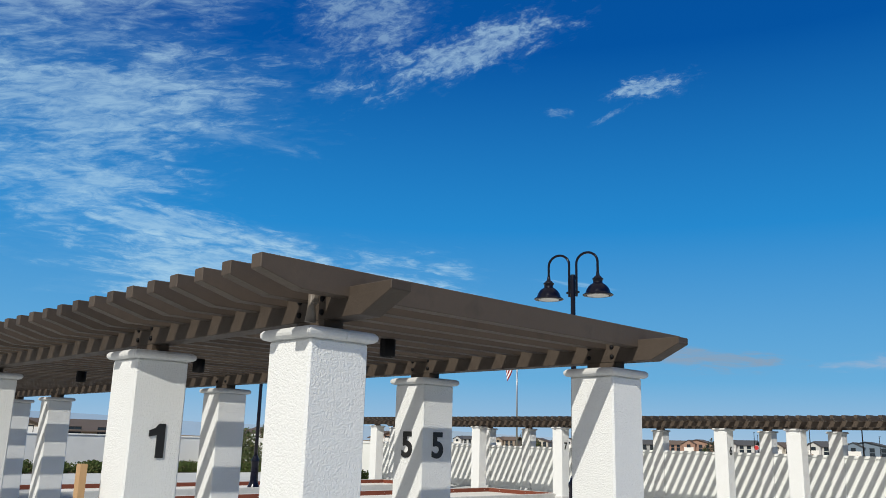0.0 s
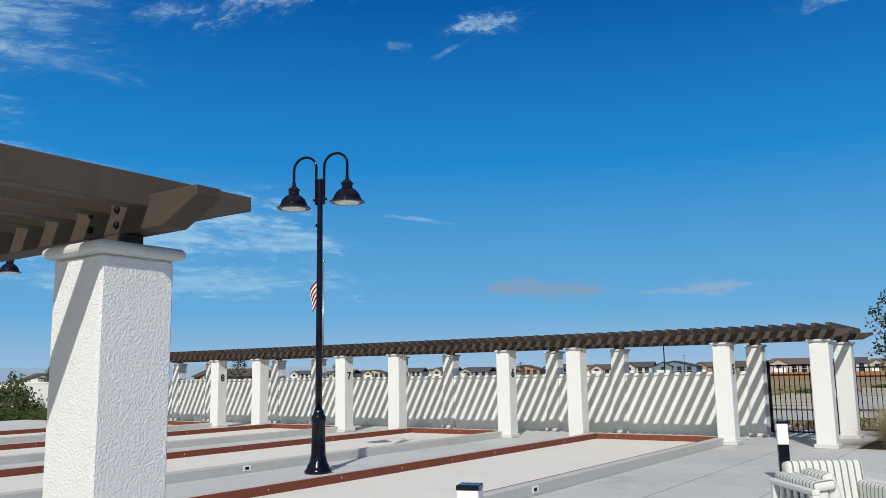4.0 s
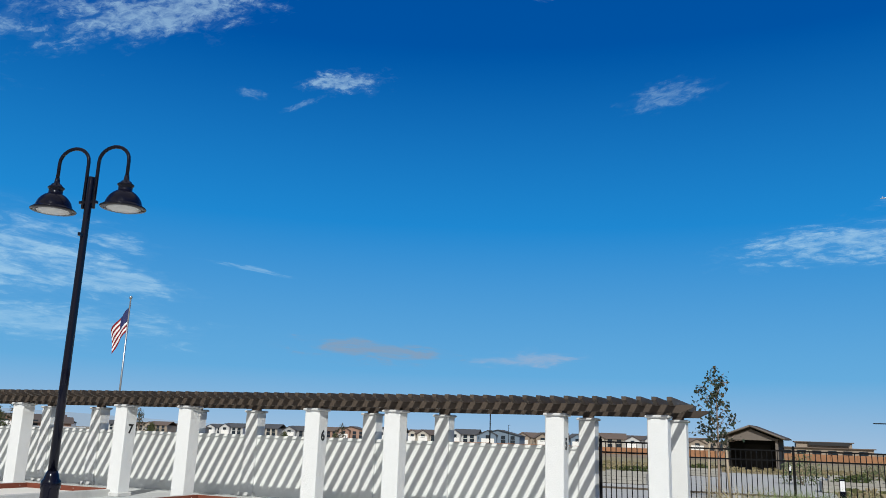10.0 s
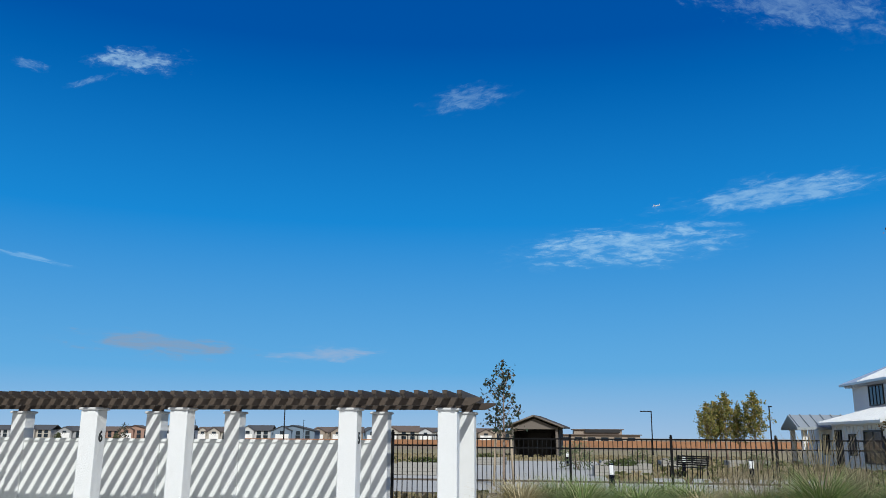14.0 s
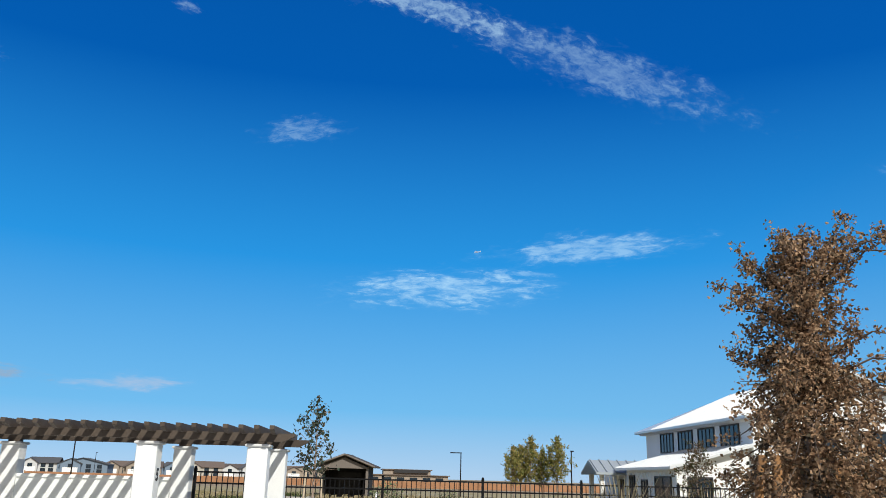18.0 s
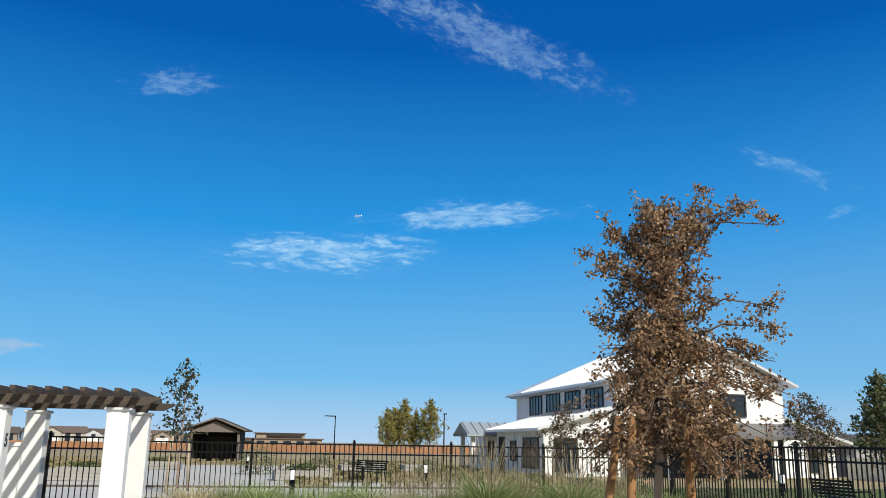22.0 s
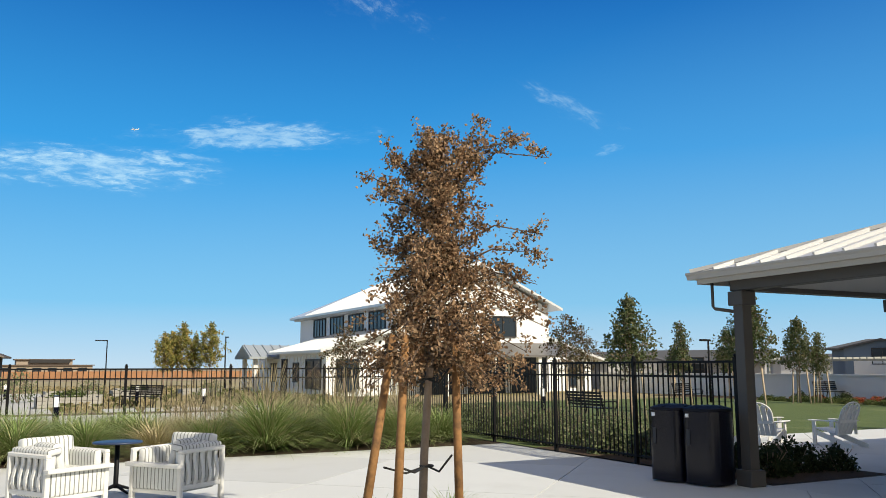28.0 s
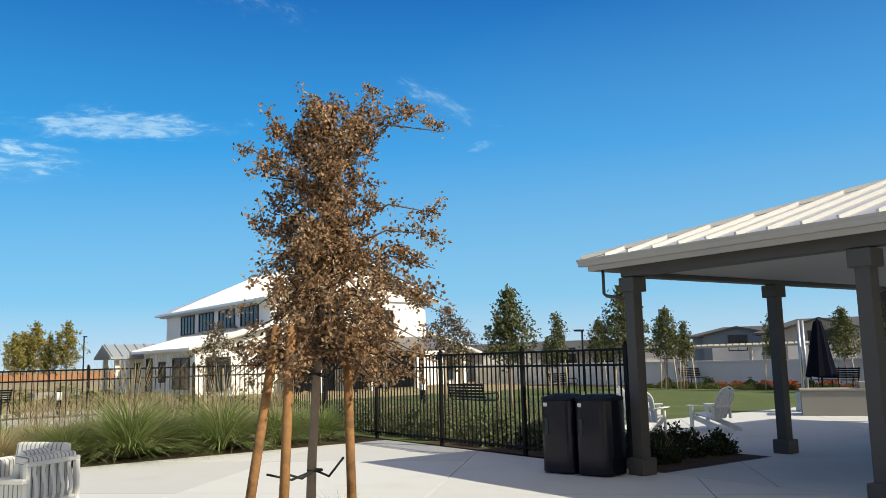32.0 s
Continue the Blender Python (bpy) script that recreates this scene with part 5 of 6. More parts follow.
def raised_bed(x, y, turn, sx, sy, plants):
    b = thing("raised_bed", "low grey timber raised garden bed on gravel", "raised bed", pose(x, y, -0.02, 0, 0, turn), "raised garden beds")
    for k in range(3):
        for s in (-1, 1):
            link("board", box_at("board", -sx / 2, sx / 2, s * sy / 2 - 0.02, s * sy / 2 + 0.02, 0.02 + 0.145 * k, 0.155 + 0.145 * k, BED_BOARD), b)
            link("board", box_at("board", s * sx / 2 - 0.02, s * sx / 2 + 0.02, -sy / 2 + 0.02, sy / 2 - 0.02, 0.02 + 0.145 * k, 0.155 + 0.145 * k, BED_BOARD), b)
    link("soil", box_at("soil", -sx / 2 + 0.02, sx / 2 - 0.02, -sy / 2 + 0.02, sy / 2 - 0.02, 0, 0.38, SOIL), b)
    if plants:
        link("foliage", BED_PLANTS, b, pose(0, 0, 0.35) @ Matrix.Scale(sx / 2.2, 4), "low green crop")
    return b


for x, y, turn, sx, sy, p in ((-7.38, 42.6, 0, 2.4, 1.2, 0), (-7.38, 45.82, 0, 2.4, 1.2, 1), (-7.18, 49.04, 0, 2.4, 1.2, 0), (1.8, 44.13, 4, 2.4, 1.2, 1), (2.1, 47.36, 4, 2.4, 1.2, 1), (2.3, 53.28, 4, 2.4, 1.2, 0), (5.53, 53.85, 4, 2.4, 1.2, 1), (6.13, 58.16, 4, 2.4, 1.2, 0), (-5.67, 57.07, 0, 2.4, 1.2, 1), (9.26, 55.54, 4, 2.2, 1.2, 0)):
    raised_bed(x, y, turn, sx, sy, p)


def scrub_mesh(seed, n, x0, x1, y0, y1, high, mat, keep_off):
    """Loose tufts of a few blades strewn over the ground."""
    rng = np.random.default_rng(seed)
    verts, faces = [], []
    count = 0
    while count < n:
        x, y = rng.uniform(x0, x1), y0 + (y1 - y0) * rng.uniform() ** 1.5
        if any(a < x < b and e < y < g for a, b, e, g in keep_off):
            continue
        count += 1
        s = high * rng.uniform(0.5, 1.3)
        for k in range(9):
            a = rng.uniform(0, 6.28)
            ca, sa, out = math.cos(a), math.sin(a), rng.uniform(0.2, 0.9) * s
            w = 0.007 + 0.0004 * (y - 25)
            start = len(verts)
            verts += [(x - sa * w, y + ca * w, -0.03), (x + sa * w, y - ca * w, -0.03), (x + ca * out * 0.5, y + sa * out * 0.5, 0.75 * s), (x + ca * out, y + sa * out, 0.7 * s)]
            faces.append((start, start + 1, start + 2))
            faces.append((start + 1, start + 3, start + 2))
    return mesh_of("scrub", verts, faces, mat)


GRAVEL = [(-9.7, 4.5, 27.9, 30.3), (-9.7, 8.5, 30.4, 38.3), (-8.2, 1.1, 38.2, 66.2), (2.9, 13.0, 38.8, 42.3), (14.0, 36.4, 49.3, 76.0)]
SCRUB_DRY = leafy("dry field grass blade", (0.42, 0.35, 0.22), (0.34, 0.285, 0.16), (0.25, 0.23, 0.11))
SCRUB_GREEN = leafy("dull green weed leaf", (0.12, 0.135, 0.05), (0.18, 0.175, 0.075), (0.08, 0.1, 0.035))
tagged(link("dry_grass", scrub_mesh(41, 3000, -16, 15, 27.1, 80, 0.26, SCRUB_DRY, GRAVEL)), "tufts of dry straw grass on the field", "grass", kind="stuff")
tagged(link("weeds", scrub_mesh(42, 420, -14, 15, 27.2, 64, 0.32, SCRUB_GREEN, GRAVEL)), "dull green weeds among the dry grass", "weeds", kind="stuff")

# ---- young trees ----
round_tree = tree_parts(21, 4.2, 1.35, [(0, 0.72), (0.15, 0.92), (0.4, 0.68), (0.65, 0.42), (0.85, 0.2), (1, 0.05)], 56, 3600, 0.11, GREEN_LEAF, -0.5, 0.045)
slim_tree = tree_parts(22, 3.6, 1.3, [(0, 0.4), (0.2, 0.5), (0.55, 0.32), (0.8, 0.16), (1, 0.05)], 38, 1800, 0.10, GREEN_LEAF, -0.5, 0.04)
sparse_tree = tree_parts(23, 4.0, 1.1, [(0, 0.5), (0.3, 0.52), (0.6, 0.45), (0.85, 0.34), (1, 0.12)], 24, 620, 0.12, SPARSE_LEAF, -0.9, 0.04)
autumn_tree = tree_parts(24, 6.2, 1.6, [(0, 1.0), (0.25, 1.3), (0.5, 1.0), (0.8, 0.5), (1, 0.1)], 44, 3000, 0.18, AUTUMN_LEAF, -0.6, 0.08)
russet_tree = tree_parts(25, 3.6, 1.2, [(0, 0.7), (0.3, 0.95), (0.6, 0.7), (1, 0.2)], 26, 1500, 0.10, leafy("russet olive leaf", (0.10, 0.07, 0.035), (0.07, 0.075, 0.03), (0.16, 0.09, 0.045)), 0.2, 0.045)
for x, y, s, p, st in ((16.85, 26.31, 0.97, round_tree, 2), (22.82, 30.54, 0.98, slim_tree, 2), (22.49, 26.76, 1.05, round_tree, 2), (31.07, 32.06, 0.96, round_tree, 3), (31.82, 31.6, 0.92, slim_tree, 3), (32.18, 27.28, 0.95, slim_tree, 2), (32.08, 22.41, 0.95, round_tree, 2), (33.35, 24.8, 0.85, round_tree, 2), (32.87, 19.6, 0.9, slim_tree, 2), (32.09, 37.24, 0.9, round_tree, 2), (31.19, 40.31, 0.8, slim_tree, 2)):
    plant_tree("young_tree", p, x, y, rg.uniform(0, 360), "young green street tree with pale stakes on lawn", s, st)
plant_tree("young_tree", sparse_tree, -2.62, 35.21, 30, "sparse young tree with dark leaves beyond the fence", 1.13, 2)
plant_tree("young_tree", russet_tree, 20.57, 34.99, 30, "young tree with russet olive leaves", 1.1, 2)
plant_tree("young_tree", russet_tree, 22.51, 36.60, 200, "young tree with russet olive leaves", 1.0, 2)
plant_tree("young_tree", russet_tree, 12.23, 39.37, 120, "young tree with russet olive leaves", 0.98, 2)
for x, y, s in ((9.54, 71.66, 0.74), (11.06, 72.77, 0.88), (12.98, 71.74, 0.88), (10.35, 73.29, 0.76), (12.07, 73.33, 0.72)):
    plant_tree("autumn_tree", autumn_tree, x, y, rg.uniform(0, 360), "yellowing autumn tree across the field", s)
for x, y, s, p in ((-40.3, 38.0, 0.69, round_tree), (-41.8, 38.5, 0.64, round_tree), (-37.2, 36.7, 0.89, sparse_tree), (-34.0, 42.0, 0.73, sparse_tree), (-34.0, 43.0, 0.52, round_tree), (-27.0, 46.0, 0.46, round_tree), (-23.3, 46.0, 0.61, sparse_tree), (-24.3, 47.0, 0.46, round_tree), (-46.9, 30.9, 0.72, round_tree), (-46.0, 31.7, 0.80, round_tree), (-45.3, 32.7, 0.70, round_tree), (-46.4, 33.3, 0.74, round_tree), (-64.0, 15.8, 1.05, round_tree), (-52.4, 24.6, 0.75, round_tree)):
    plant_tree("green_tree", p, x, y, rg.uniform(0, 360), "green tree behind the garden wall", s, 0, -0.1)

# ---- benches and garden chairs ----
def bench_parts():
    b = thing("park_bench", "black slatted metal park bench", "bench", group="park benches")
    for k in range(5):
        link("seat_slat", box_mesh("seat_slat", 1.75, 0.07, 0.025, BLACK), b, pose(0, -0.2 + 0.09 * k, 0.42))
    for k in range(5):
        link("back_slat", box_mesh("back_slat", 1.75, 0.025, 0.06, BLACK), b, pose(0, 0.24 + 0.022 * k, 0.50 + 0.085 * k))
    for sx in (-1, 0, 1):
        link("leg", tube_mesh("leg", [(sx * 0.82, -0.22, 0), (sx * 0.82, -0.2, 0.42), (sx * 0.82, 0.22, 0.44), (sx * 0.82, 0.34, 0.92)], 0.022, BLACK, 6), b)
        link("leg", tube_mesh("leg", [(sx * 0.82, 0.32, 0), (sx * 0.82, 0.2, 0.43)], 0.022, BLACK, 6), b)
        if sx:
            link("armrest", tube_mesh("armrest", [(sx * 0.86, 0.26, 0.62), (sx * 0.86, -0.2, 0.64), (sx * 0.86, -0.25, 0.55), (sx * 0.86, -0.21, 0.42)], 0.02, BLACK, 6), b)
    return b


bench = bench_parts()
bench.matrix_basis = facing(15.20, 26.08, 1.00, -0.01)
for x, y, dx, dy in ((4.53, 42.77, -0.75, -0.66), (34.51, 33.18, 0.0, -1), (32.08, 24.58, -1, 0), (31.61, 21.13, -1, 0), (26, 33.62, 0.35, -0.94)):
    copy_thing(bench, facing(x, y, dx, dy))


def adirondack_parts():
    c = thing("garden_chair", "white slatted fan back garden chair", "chair", group="white garden chairs")
    for k in range(5):
        h = (0.63, 0.725, 0.755, 0.725, 0.63)[k]
        bm = bmesh.new()
        add_box(bm, -0.05, 0.05, -0.01, 0.01, 0, h)
        bmesh.ops.bevel(bm, geom=[e for e in bm.edges if e.verts[0].co.z > h - 0.01 and e.verts[1].co.z > h - 0.01 and abs(e.verts[0].co.x - e.verts[1].co.x) < 0.01], offset=0.03, segments=3, affect="EDGES")
        link("back_slat", finish(bm, "back_slat", WHITE_FRAME), c, pose(-0.22 + 0.11 * k, 0.2, 0.26, -24, 0, 0) @ pose(0, 0, 0, 0, (k - 2) * 1.5, 0))
    for k in range(6):
        link("seat_slat", box_mesh("seat_slat", 0.52, 0.075, 0.02, WHITE_FRAME), c, pose(0, -0.28 + 0.09 * k, 0.365 - 0.018 * k, -11, 0, 0))
    for sx in (-1, 1):
        link("arm", box_mesh("arm", 0.13, 0.72, 0.022, WHITE_FRAME, 0.008), c, pose(sx * 0.33, -0.02, 0.55))
        link("front_leg", box_mesh("front_leg", 0.03, 0.09, 0.55, WHITE_FRAME), c, pose(sx * 0.29, -0.3, 0))
        link("rear_leg", prism_mesh("rear_leg", [(-0.34, 0.26), (-0.34, 0.37), (0.62, 0.08), (0.62, 0.0), (0.48, 0.0)], 0.025, WHITE_FRAME, "x"), c, pose(sx * 0.265, 0, 0))
        link("arm_support", box_mesh("arm_support", 0.025, 0.06, 0.3, WHITE_FRAME), c, pose(sx * 0.31, 0.3, 0.26))
    arch = [(-0.26, 0, 0.02), (-0.29, 0, 0.5)] + [(-0.29 * math.cos(math.pi * q / 8), 0, 0.56 + 0.22 * math.sin(math.pi * q / 8)) for q in range(9)] + [(0.29, 0, 0.5), (0.26, 0, 0.02)]
    link("back_rim", tube_mesh("back_rim", arch, 0.02, WHITE_FRAME, 6), c, pose(0, 0.2, 0.26, -24, 0, 0))
    link("back_brace", box_mesh("back_brace", 0.56, 0.025, 0.06, WHITE_FRAME), c, pose(0, 0.35, 0.52))
    return c


ad = adirondack_parts()
SMALLER = Matrix.Scale(0.96, 4)
ad.matrix_basis = facing(14.49, 19.11, 0.88, -0.45) @ SMALLER
copy_thing(ad, facing(15.11, 17.76, -0.01, 1.00) @ SMALLER)
copy_thing(ad, facing(13.73, 18.27, 0.93, 0.35) @ SMALLER)

# ---- patio things under and beyond the pavilion ----
NAVY_CLOTH = material("navy umbrella canvas", (0.005, 0.006, 0.012), 0.95, spread=0.2, spec=0.05)
TAUPE_BLOCK = material("taupe planter render", (0.26, 0.245, 0.22), 0.85, spread=0.08, bump=0.002)
STEEL = material("brushed steel", (0.45, 0.46, 0.47), 0.35, metal=0.8)


def umbrella(x, y):
    u = thing("umbrella", "closed navy canvas umbrella in a base", "umbrella", pose(x, y, 0), "closed umbrellas")
    verts, faces = [], []
    n, prof = 16, [(0.02, 2.42), (0.09, 2.36), (0.12, 2.25), (0.19, 1.9), (0.29, 1.3), (0.36, 0.95), (0.33, 0.9)]
    for r, z in prof:
        for k in range(n):
            a = 2 * math.pi * k / n
            q = r * (1 + (0.10 if k % 2 else -0.08))
            verts.append((q * math.cos(a), q * math.sin(a), z + (0.06 if (k % 4 == 0 and z < 1) else 0)))
    for j in range(len(prof) - 1):
        for k in range(n):
            a, b = j * n + k, j * n + (k + 1) % n
            faces.append((a, b, b + n, a + n))
    link("canopy", mesh_of("canopy", verts, faces, NAVY_CLOTH), u)
    link("pole", tube_mesh("pole", [(0, 0, 0.03), (0, 0, 2.45)], 0.024, BLACK, 8), u)
    link("base", lathe_mesh("base", [(0.32, 0.0), (0.32, 0.06), (0.05, 0.1), (0.04, 0.3)], BLACK, 18), u)
    return u


def island(x, y, turn, sx, sy):
    b = thing("patio_island", "taupe rendered patio island with pale top", "patio island", pose(x, y, 0, 0, 0, turn), "patio islands")
    link("body", box_mesh("body", sx, sy, 0.60, TAUPE_BLOCK, 0.01), b)
    link("countertop", box_mesh("countertop", sx + 0.06, sy + 0.06, 0.05, TAUPE_BLOCK, 0.01), b, pose(0, 0, 0.60))
    link("raised_end", box_mesh("raised_end", 0.4, sy * 0.8, 0.16, TAUPE_BLOCK, 0.01), b, pose(sx / 2 - 0.22, 0, 0.65))
    return b


def heater(x, y):
    h = thing("patio_heater", "slim steel patio heater post", "patio heater", pose(x, y, 0), "patio heaters")
    for s in (-1, 1):
        link("post", tube_mesh("post", [(s * 0.11, 0, 0.0), (s * 0.10, 0, 2.42)], 0.045, STEEL, 8), h)
    link("base", box_mesh("base", 0.4, 0.4, 0.5, STEEL, 0.02), h)
    return h


island(20.5, 17.96, -57, 1.75, 0.9)
umbrella(21.13, 18.73)
heater(21.2, 19.27)
island(22.18, 13.69, -24, 1.7, 0.9)
umbrella(22.87, 14.68)
heater(23.25, 15.54)

# ---- clubhouse ----
SIDING = material("white board and batten siding", (0.79, 0.80, 0.80), 0.75, spread=0.05, big=0.5, fine=10)
CLUB_ROOF = material("bright galvanised standing seam roof", (0.70, 0.72, 0.73), 0.35, metal=0.3, spread=0.05, big=0.3)
PORCH_ROOF = material("blue grey porch roof steel", (0.40, 0.45, 0.48), 0.4, metal=0.3, spread=0.06)
GLASS = material("dark window glass", (0.02, 0.032, 0.045), 0.12, spread=0.1, spec=0.4)
FRAME_DARK = material("black window frame", (0.02, 0.02, 0.022), 0.5)
WHITE_TRIM = material("white painted trim", (0.80, 0.80, 0.78), 0.6, spread=0.03)
club = thing("clubhouse", "white board and batten clubhouse with pale metal roof", "house", pose(25.28, 57.6, -0.53, 0, 0, 1.75) @ Matrix.Scale(1.25, 4) @ pose(-19.7, -44, 0))


def gable_roof(name, x0, x1, y0, y1, z, zr, over, mat, parent, along="y", hip=0.0, t=0.12, label=""):
    """A ridged roof with thickness. hip: how far the ridge stops short of the far end."""
    if along == "y":
        P = [(x0 - over, y0 - over), (x1 + over, y0 - over), (x1 + over, y1 + over), (x0 - over, y1 + over)]
        mid = (x0 + x1) / 2
        R = [(mid, y0 - over), (mid, y1 + over - hip)]
    else:
        P = [(x1 + over, y0 - over), (x1 + over, y1 + over), (x0 - over, y1 + over), (x0 - over, y0 - over)]
        mid = (y0 + y1) / 2
        R = [(x1 + over, mid), (x0 - over + hip, mid)]
    v = [(*p, z) for p in P] + [(*p, zr) for p in R]
    v += [(a, b, c - t) for a, b, c in v]
    f = [(0, 4, 5, 3), (1, 2, 5, 4), (2, 3, 5), (6, 9, 11, 10), (7, 10, 11, 8), (8, 11, 9), (0, 3, 9, 6), (1, 7, 8, 2), (2, 8, 9, 3), (0, 6, 10, 4), (4, 10, 7, 1)]
    return link(name, mesh_of(name, v, f, mat), parent, label=label)


def gable_wall(x0, x1, y, z0, z1, zr, mat, parent, t=0.15):
    m = (x0 + x1) / 2
    return link("gable_wall", prism_mesh("gable_wall", [(x0, z0), (x1, z0), (x1, z1), (m, zr), (x0, z1)], t, mat, "y"), parent, pose(0, y, 0))


def window(x, y, z, w, h, turn, parent, bars=2, cross=0, trim=WHITE_TRIM):
    """A framed window whose front looks along its own -y."""
    o = link("window", box_mesh("window", w, 0.05, h, GLASS), parent, pose(x, y, z, 0, 0, turn))
    fr = 0.07
    for a, b, e, g in ((-w / 2 - fr, w / 2 + fr, -fr, 0), (-w / 2 - fr, w / 2 + fr, h, h + fr), (-w / 2 - fr, -w / 2, 0, h), (w / 2, w / 2 + fr, 0, h)):
        link("frame", box_at("frame", a, b, -0.06, 0.03, e, g, FRAME_DARK), o)
    for k in range(1, bars + 1):
        q = -w / 2 + w * k / (bars + 1)
        link("mullion", box_at("mullion", q - 0.025, q + 0.025, -0.05, 0.0, 0, h, FRAME_DARK), o)
    if cross:
        link("mullion", box_at("mullion", -w / 2, w / 2, -0.05, 0.0, h * cross - 0.025, h * cross + 0.025, FRAME_DARK), o)
    return o


UX0, UX1, UY0, UY1, UZ, UR = 15.3, 24.2, 39.3, 53.6, 4.85, 6.95
link("upper_storey", box_at("upper_storey", UX0, UX1, UY0, UY1, 0, UZ, SIDING), club)
gable_wall(UX0 + 0.05, UX1 - 0.05, UY0 + 0.0, UZ - 0.1, UZ - 0.05, UR - 0.15, SIDING, club, 0.2)
main_roof = gable_roof("main_roof", UX0, UX1, UY0, UY1, UZ - 0.05, UR + 0.05, 0.55, CLUB_ROOF, club, "y", 3.0, label="bright standing seam metal roof")
for k in range(34):
    y = UY0 - 0.4 + 0.42 * k
    if y < UY1 - 2.4:
        m = (UX0 + UX1) / 2
        seam((UX0 - 0.55, y, UZ - 0.05), (m, y, UR + 0.05), main_roof, CLUB_ROOF, 0.035, 0.05)
for k in range(30):
    link("rafter_tail", box_mesh("rafter_tail", 0.42, 0.08, 0.1, WHITE_TRIM), club, pose(UX0 - 0.24, UY0 + 0.25 + 0.48 * k, UZ - 0.28))
for y in (41.6, 44.4, 47.2, 50.0):
    window(UX0 - 0.01, y, 3.55, 1.9, 0.95, -90, club, 3)
for x in (18.4, 21.3):
    window(x, UY0 - 0.01, 3.3, 1.5, 0.95, 0, club, 1)
WX0, WX1, WY0, WY1, WZ = 11.9, 15.25, 39.6, 46.9, 2.62
link("wing", box_at("wing", WX0, WX1, WY0, WY1, 0, WZ - 0.1, SIDING), club)
link("wing_gable", prism_mesh("wing_gable", [(WX0, WZ - 0.12), (WX1, WZ - 0.12), (WX1, WZ + 0.75), (WX0, WZ - 0.05)], 0.18, SIDING, "y"), club, pose(0, WY0 + 0.09, 0))
v = [(WX0 - 0.5, WY0 - 0.45, WZ - 0.1), (WX1, WY0 - 0.45, WZ + 0.95), (WX1, WY1 + 0.45, WZ + 0.95), (WX0 - 0.5, WY1 + 0.45, WZ - 0.1)]
v += [(a, b, c - 0.12) for a, b, c in v]
wing_roof = link("wing_roof", mesh_of("wing_roof", v, [(0, 1, 2, 3), (7, 6, 5, 4), (0, 4, 5, 1), (1, 5, 6, 2), (2, 6, 7, 3), (3, 7, 4, 0)], CLUB_ROOF), club)
for k in range(32):
    y = WY0 - 0.4 + 0.42 * k
    if y < WY1 + 0.45:
        seam((WX0 - 0.5, y, WZ - 0.1), (WX1, y, WZ + 0.95), wing_roof, CLUB_ROOF, 0.035, 0.05)
for k in range(16):
    link("batten", box_mesh("batten", 0.03, 0.05, WZ - 0.3, SIDING), club, pose(WX0 - 0.015, WY0 + 0.2 + 0.45 * k, 0))
window(WX0 - 0.02, 41.4, 0.75, 2.0, 1.3, -90, club, 1, 0.35)
window(WX0 - 0.02, 44.0, 1.05, 0.7, 0.85, -90, club, 1)
window(WX0 - 0.02, 45.9, 0.1, 0.7, 2.0, -90, club, 1)
window(WX0 + 1.0, WY0 - 0.02, 0.65, 1.0, 1.4, 0, club, 1, 0.35)
link("porch_wall", box_at("porch_wall", 12.2, 15.2, 47.8, 52.0, 0, 2.2, SIDING), club)
window(12.18, 48.8, 1.0, 0.8, 0.9, -90, club, 1)
link("corner_post", box_mesh("corner_post", 0.25, 0.25, WZ - 0.15, WHITE_TRIM), club, pose(WX0 + 0.02, WY0, 0))
porch = gable_roof("porch_roof", 10.65, 13.4, 47.5, 50.0, 2.3, 2.95, 0.3, PORCH_ROOF, club, "x", 0.0, label="blue grey porch roof")
for k in range(7):
    seam((10.45 + 0.5 * k, 47.2, 2.31), (10.45 + 0.5 * k, 48.75, 2.96), porch, PORCH_ROOF, 0.04, 0.05)
for x, y in ((10.8, 47.7), (10.8, 49.8), (12.9, 47.7)):
    link("porch_post", box_mesh("porch_post", 0.22, 0.22, 2.25, WHITE_TRIM), club, pose(x, y, 0))
v = [(16.4, 36.6, 2.3), (24.4, 36.6, 2.3), (24.4, 39.25, 2.95), (16.4, 39.25, 2.95)]
v += [(a, b, c - 0.12) for a, b, c in v]
link("south_porch_roof", mesh_of("south_porch_roof", v, [(0, 1, 2, 3), (7, 6, 5, 4), (0, 4, 5, 1), (1, 5, 6, 2), (2, 6, 7, 3), (3, 7, 4, 0)], material("dark porch roof steel", (0.16, 0.155, 0.15), 0.5, metal=0.3)), club)
for x in (16.6, 19.2, 21.8, 24.2):
    link("porch_post", box_mesh("porch_post", 0.2, 0.2, 2.25, WHITE_TRIM), club, pose(x, 36.8, 0))
for x in (17.6, 20.3, 22.9):
    window(x, UY0 - 0.02, 0.1, 2.0, 2.05, 0, club, 1)
EX0, EX1, EY0, EY1 = 24.2, 28.0, 40.6, 49.0
link("east_wing", box_at("east_wing", EX0, EX1, EY0, EY1, 0, 2.2, SIDING), club)
v = [(EX0, EY0 - 0.5, 3.55), (EX1 + 0.7, EY0 - 0.5, 2.15), (EX1 + 0.7, EY1, 2.15), (EX0, EY1, 3.55)]
v += [(a, b, c - 0.14) for a, b, c in v]
link("east_wing_roof", mesh_of("east_wing_roof", v, [(0, 1, 2, 3), (7, 6, 5, 4), (0, 4, 5, 1), (1, 5, 6, 2), (2, 6, 7, 3), (3, 7, 4, 0)], CLUB_ROOF), club)
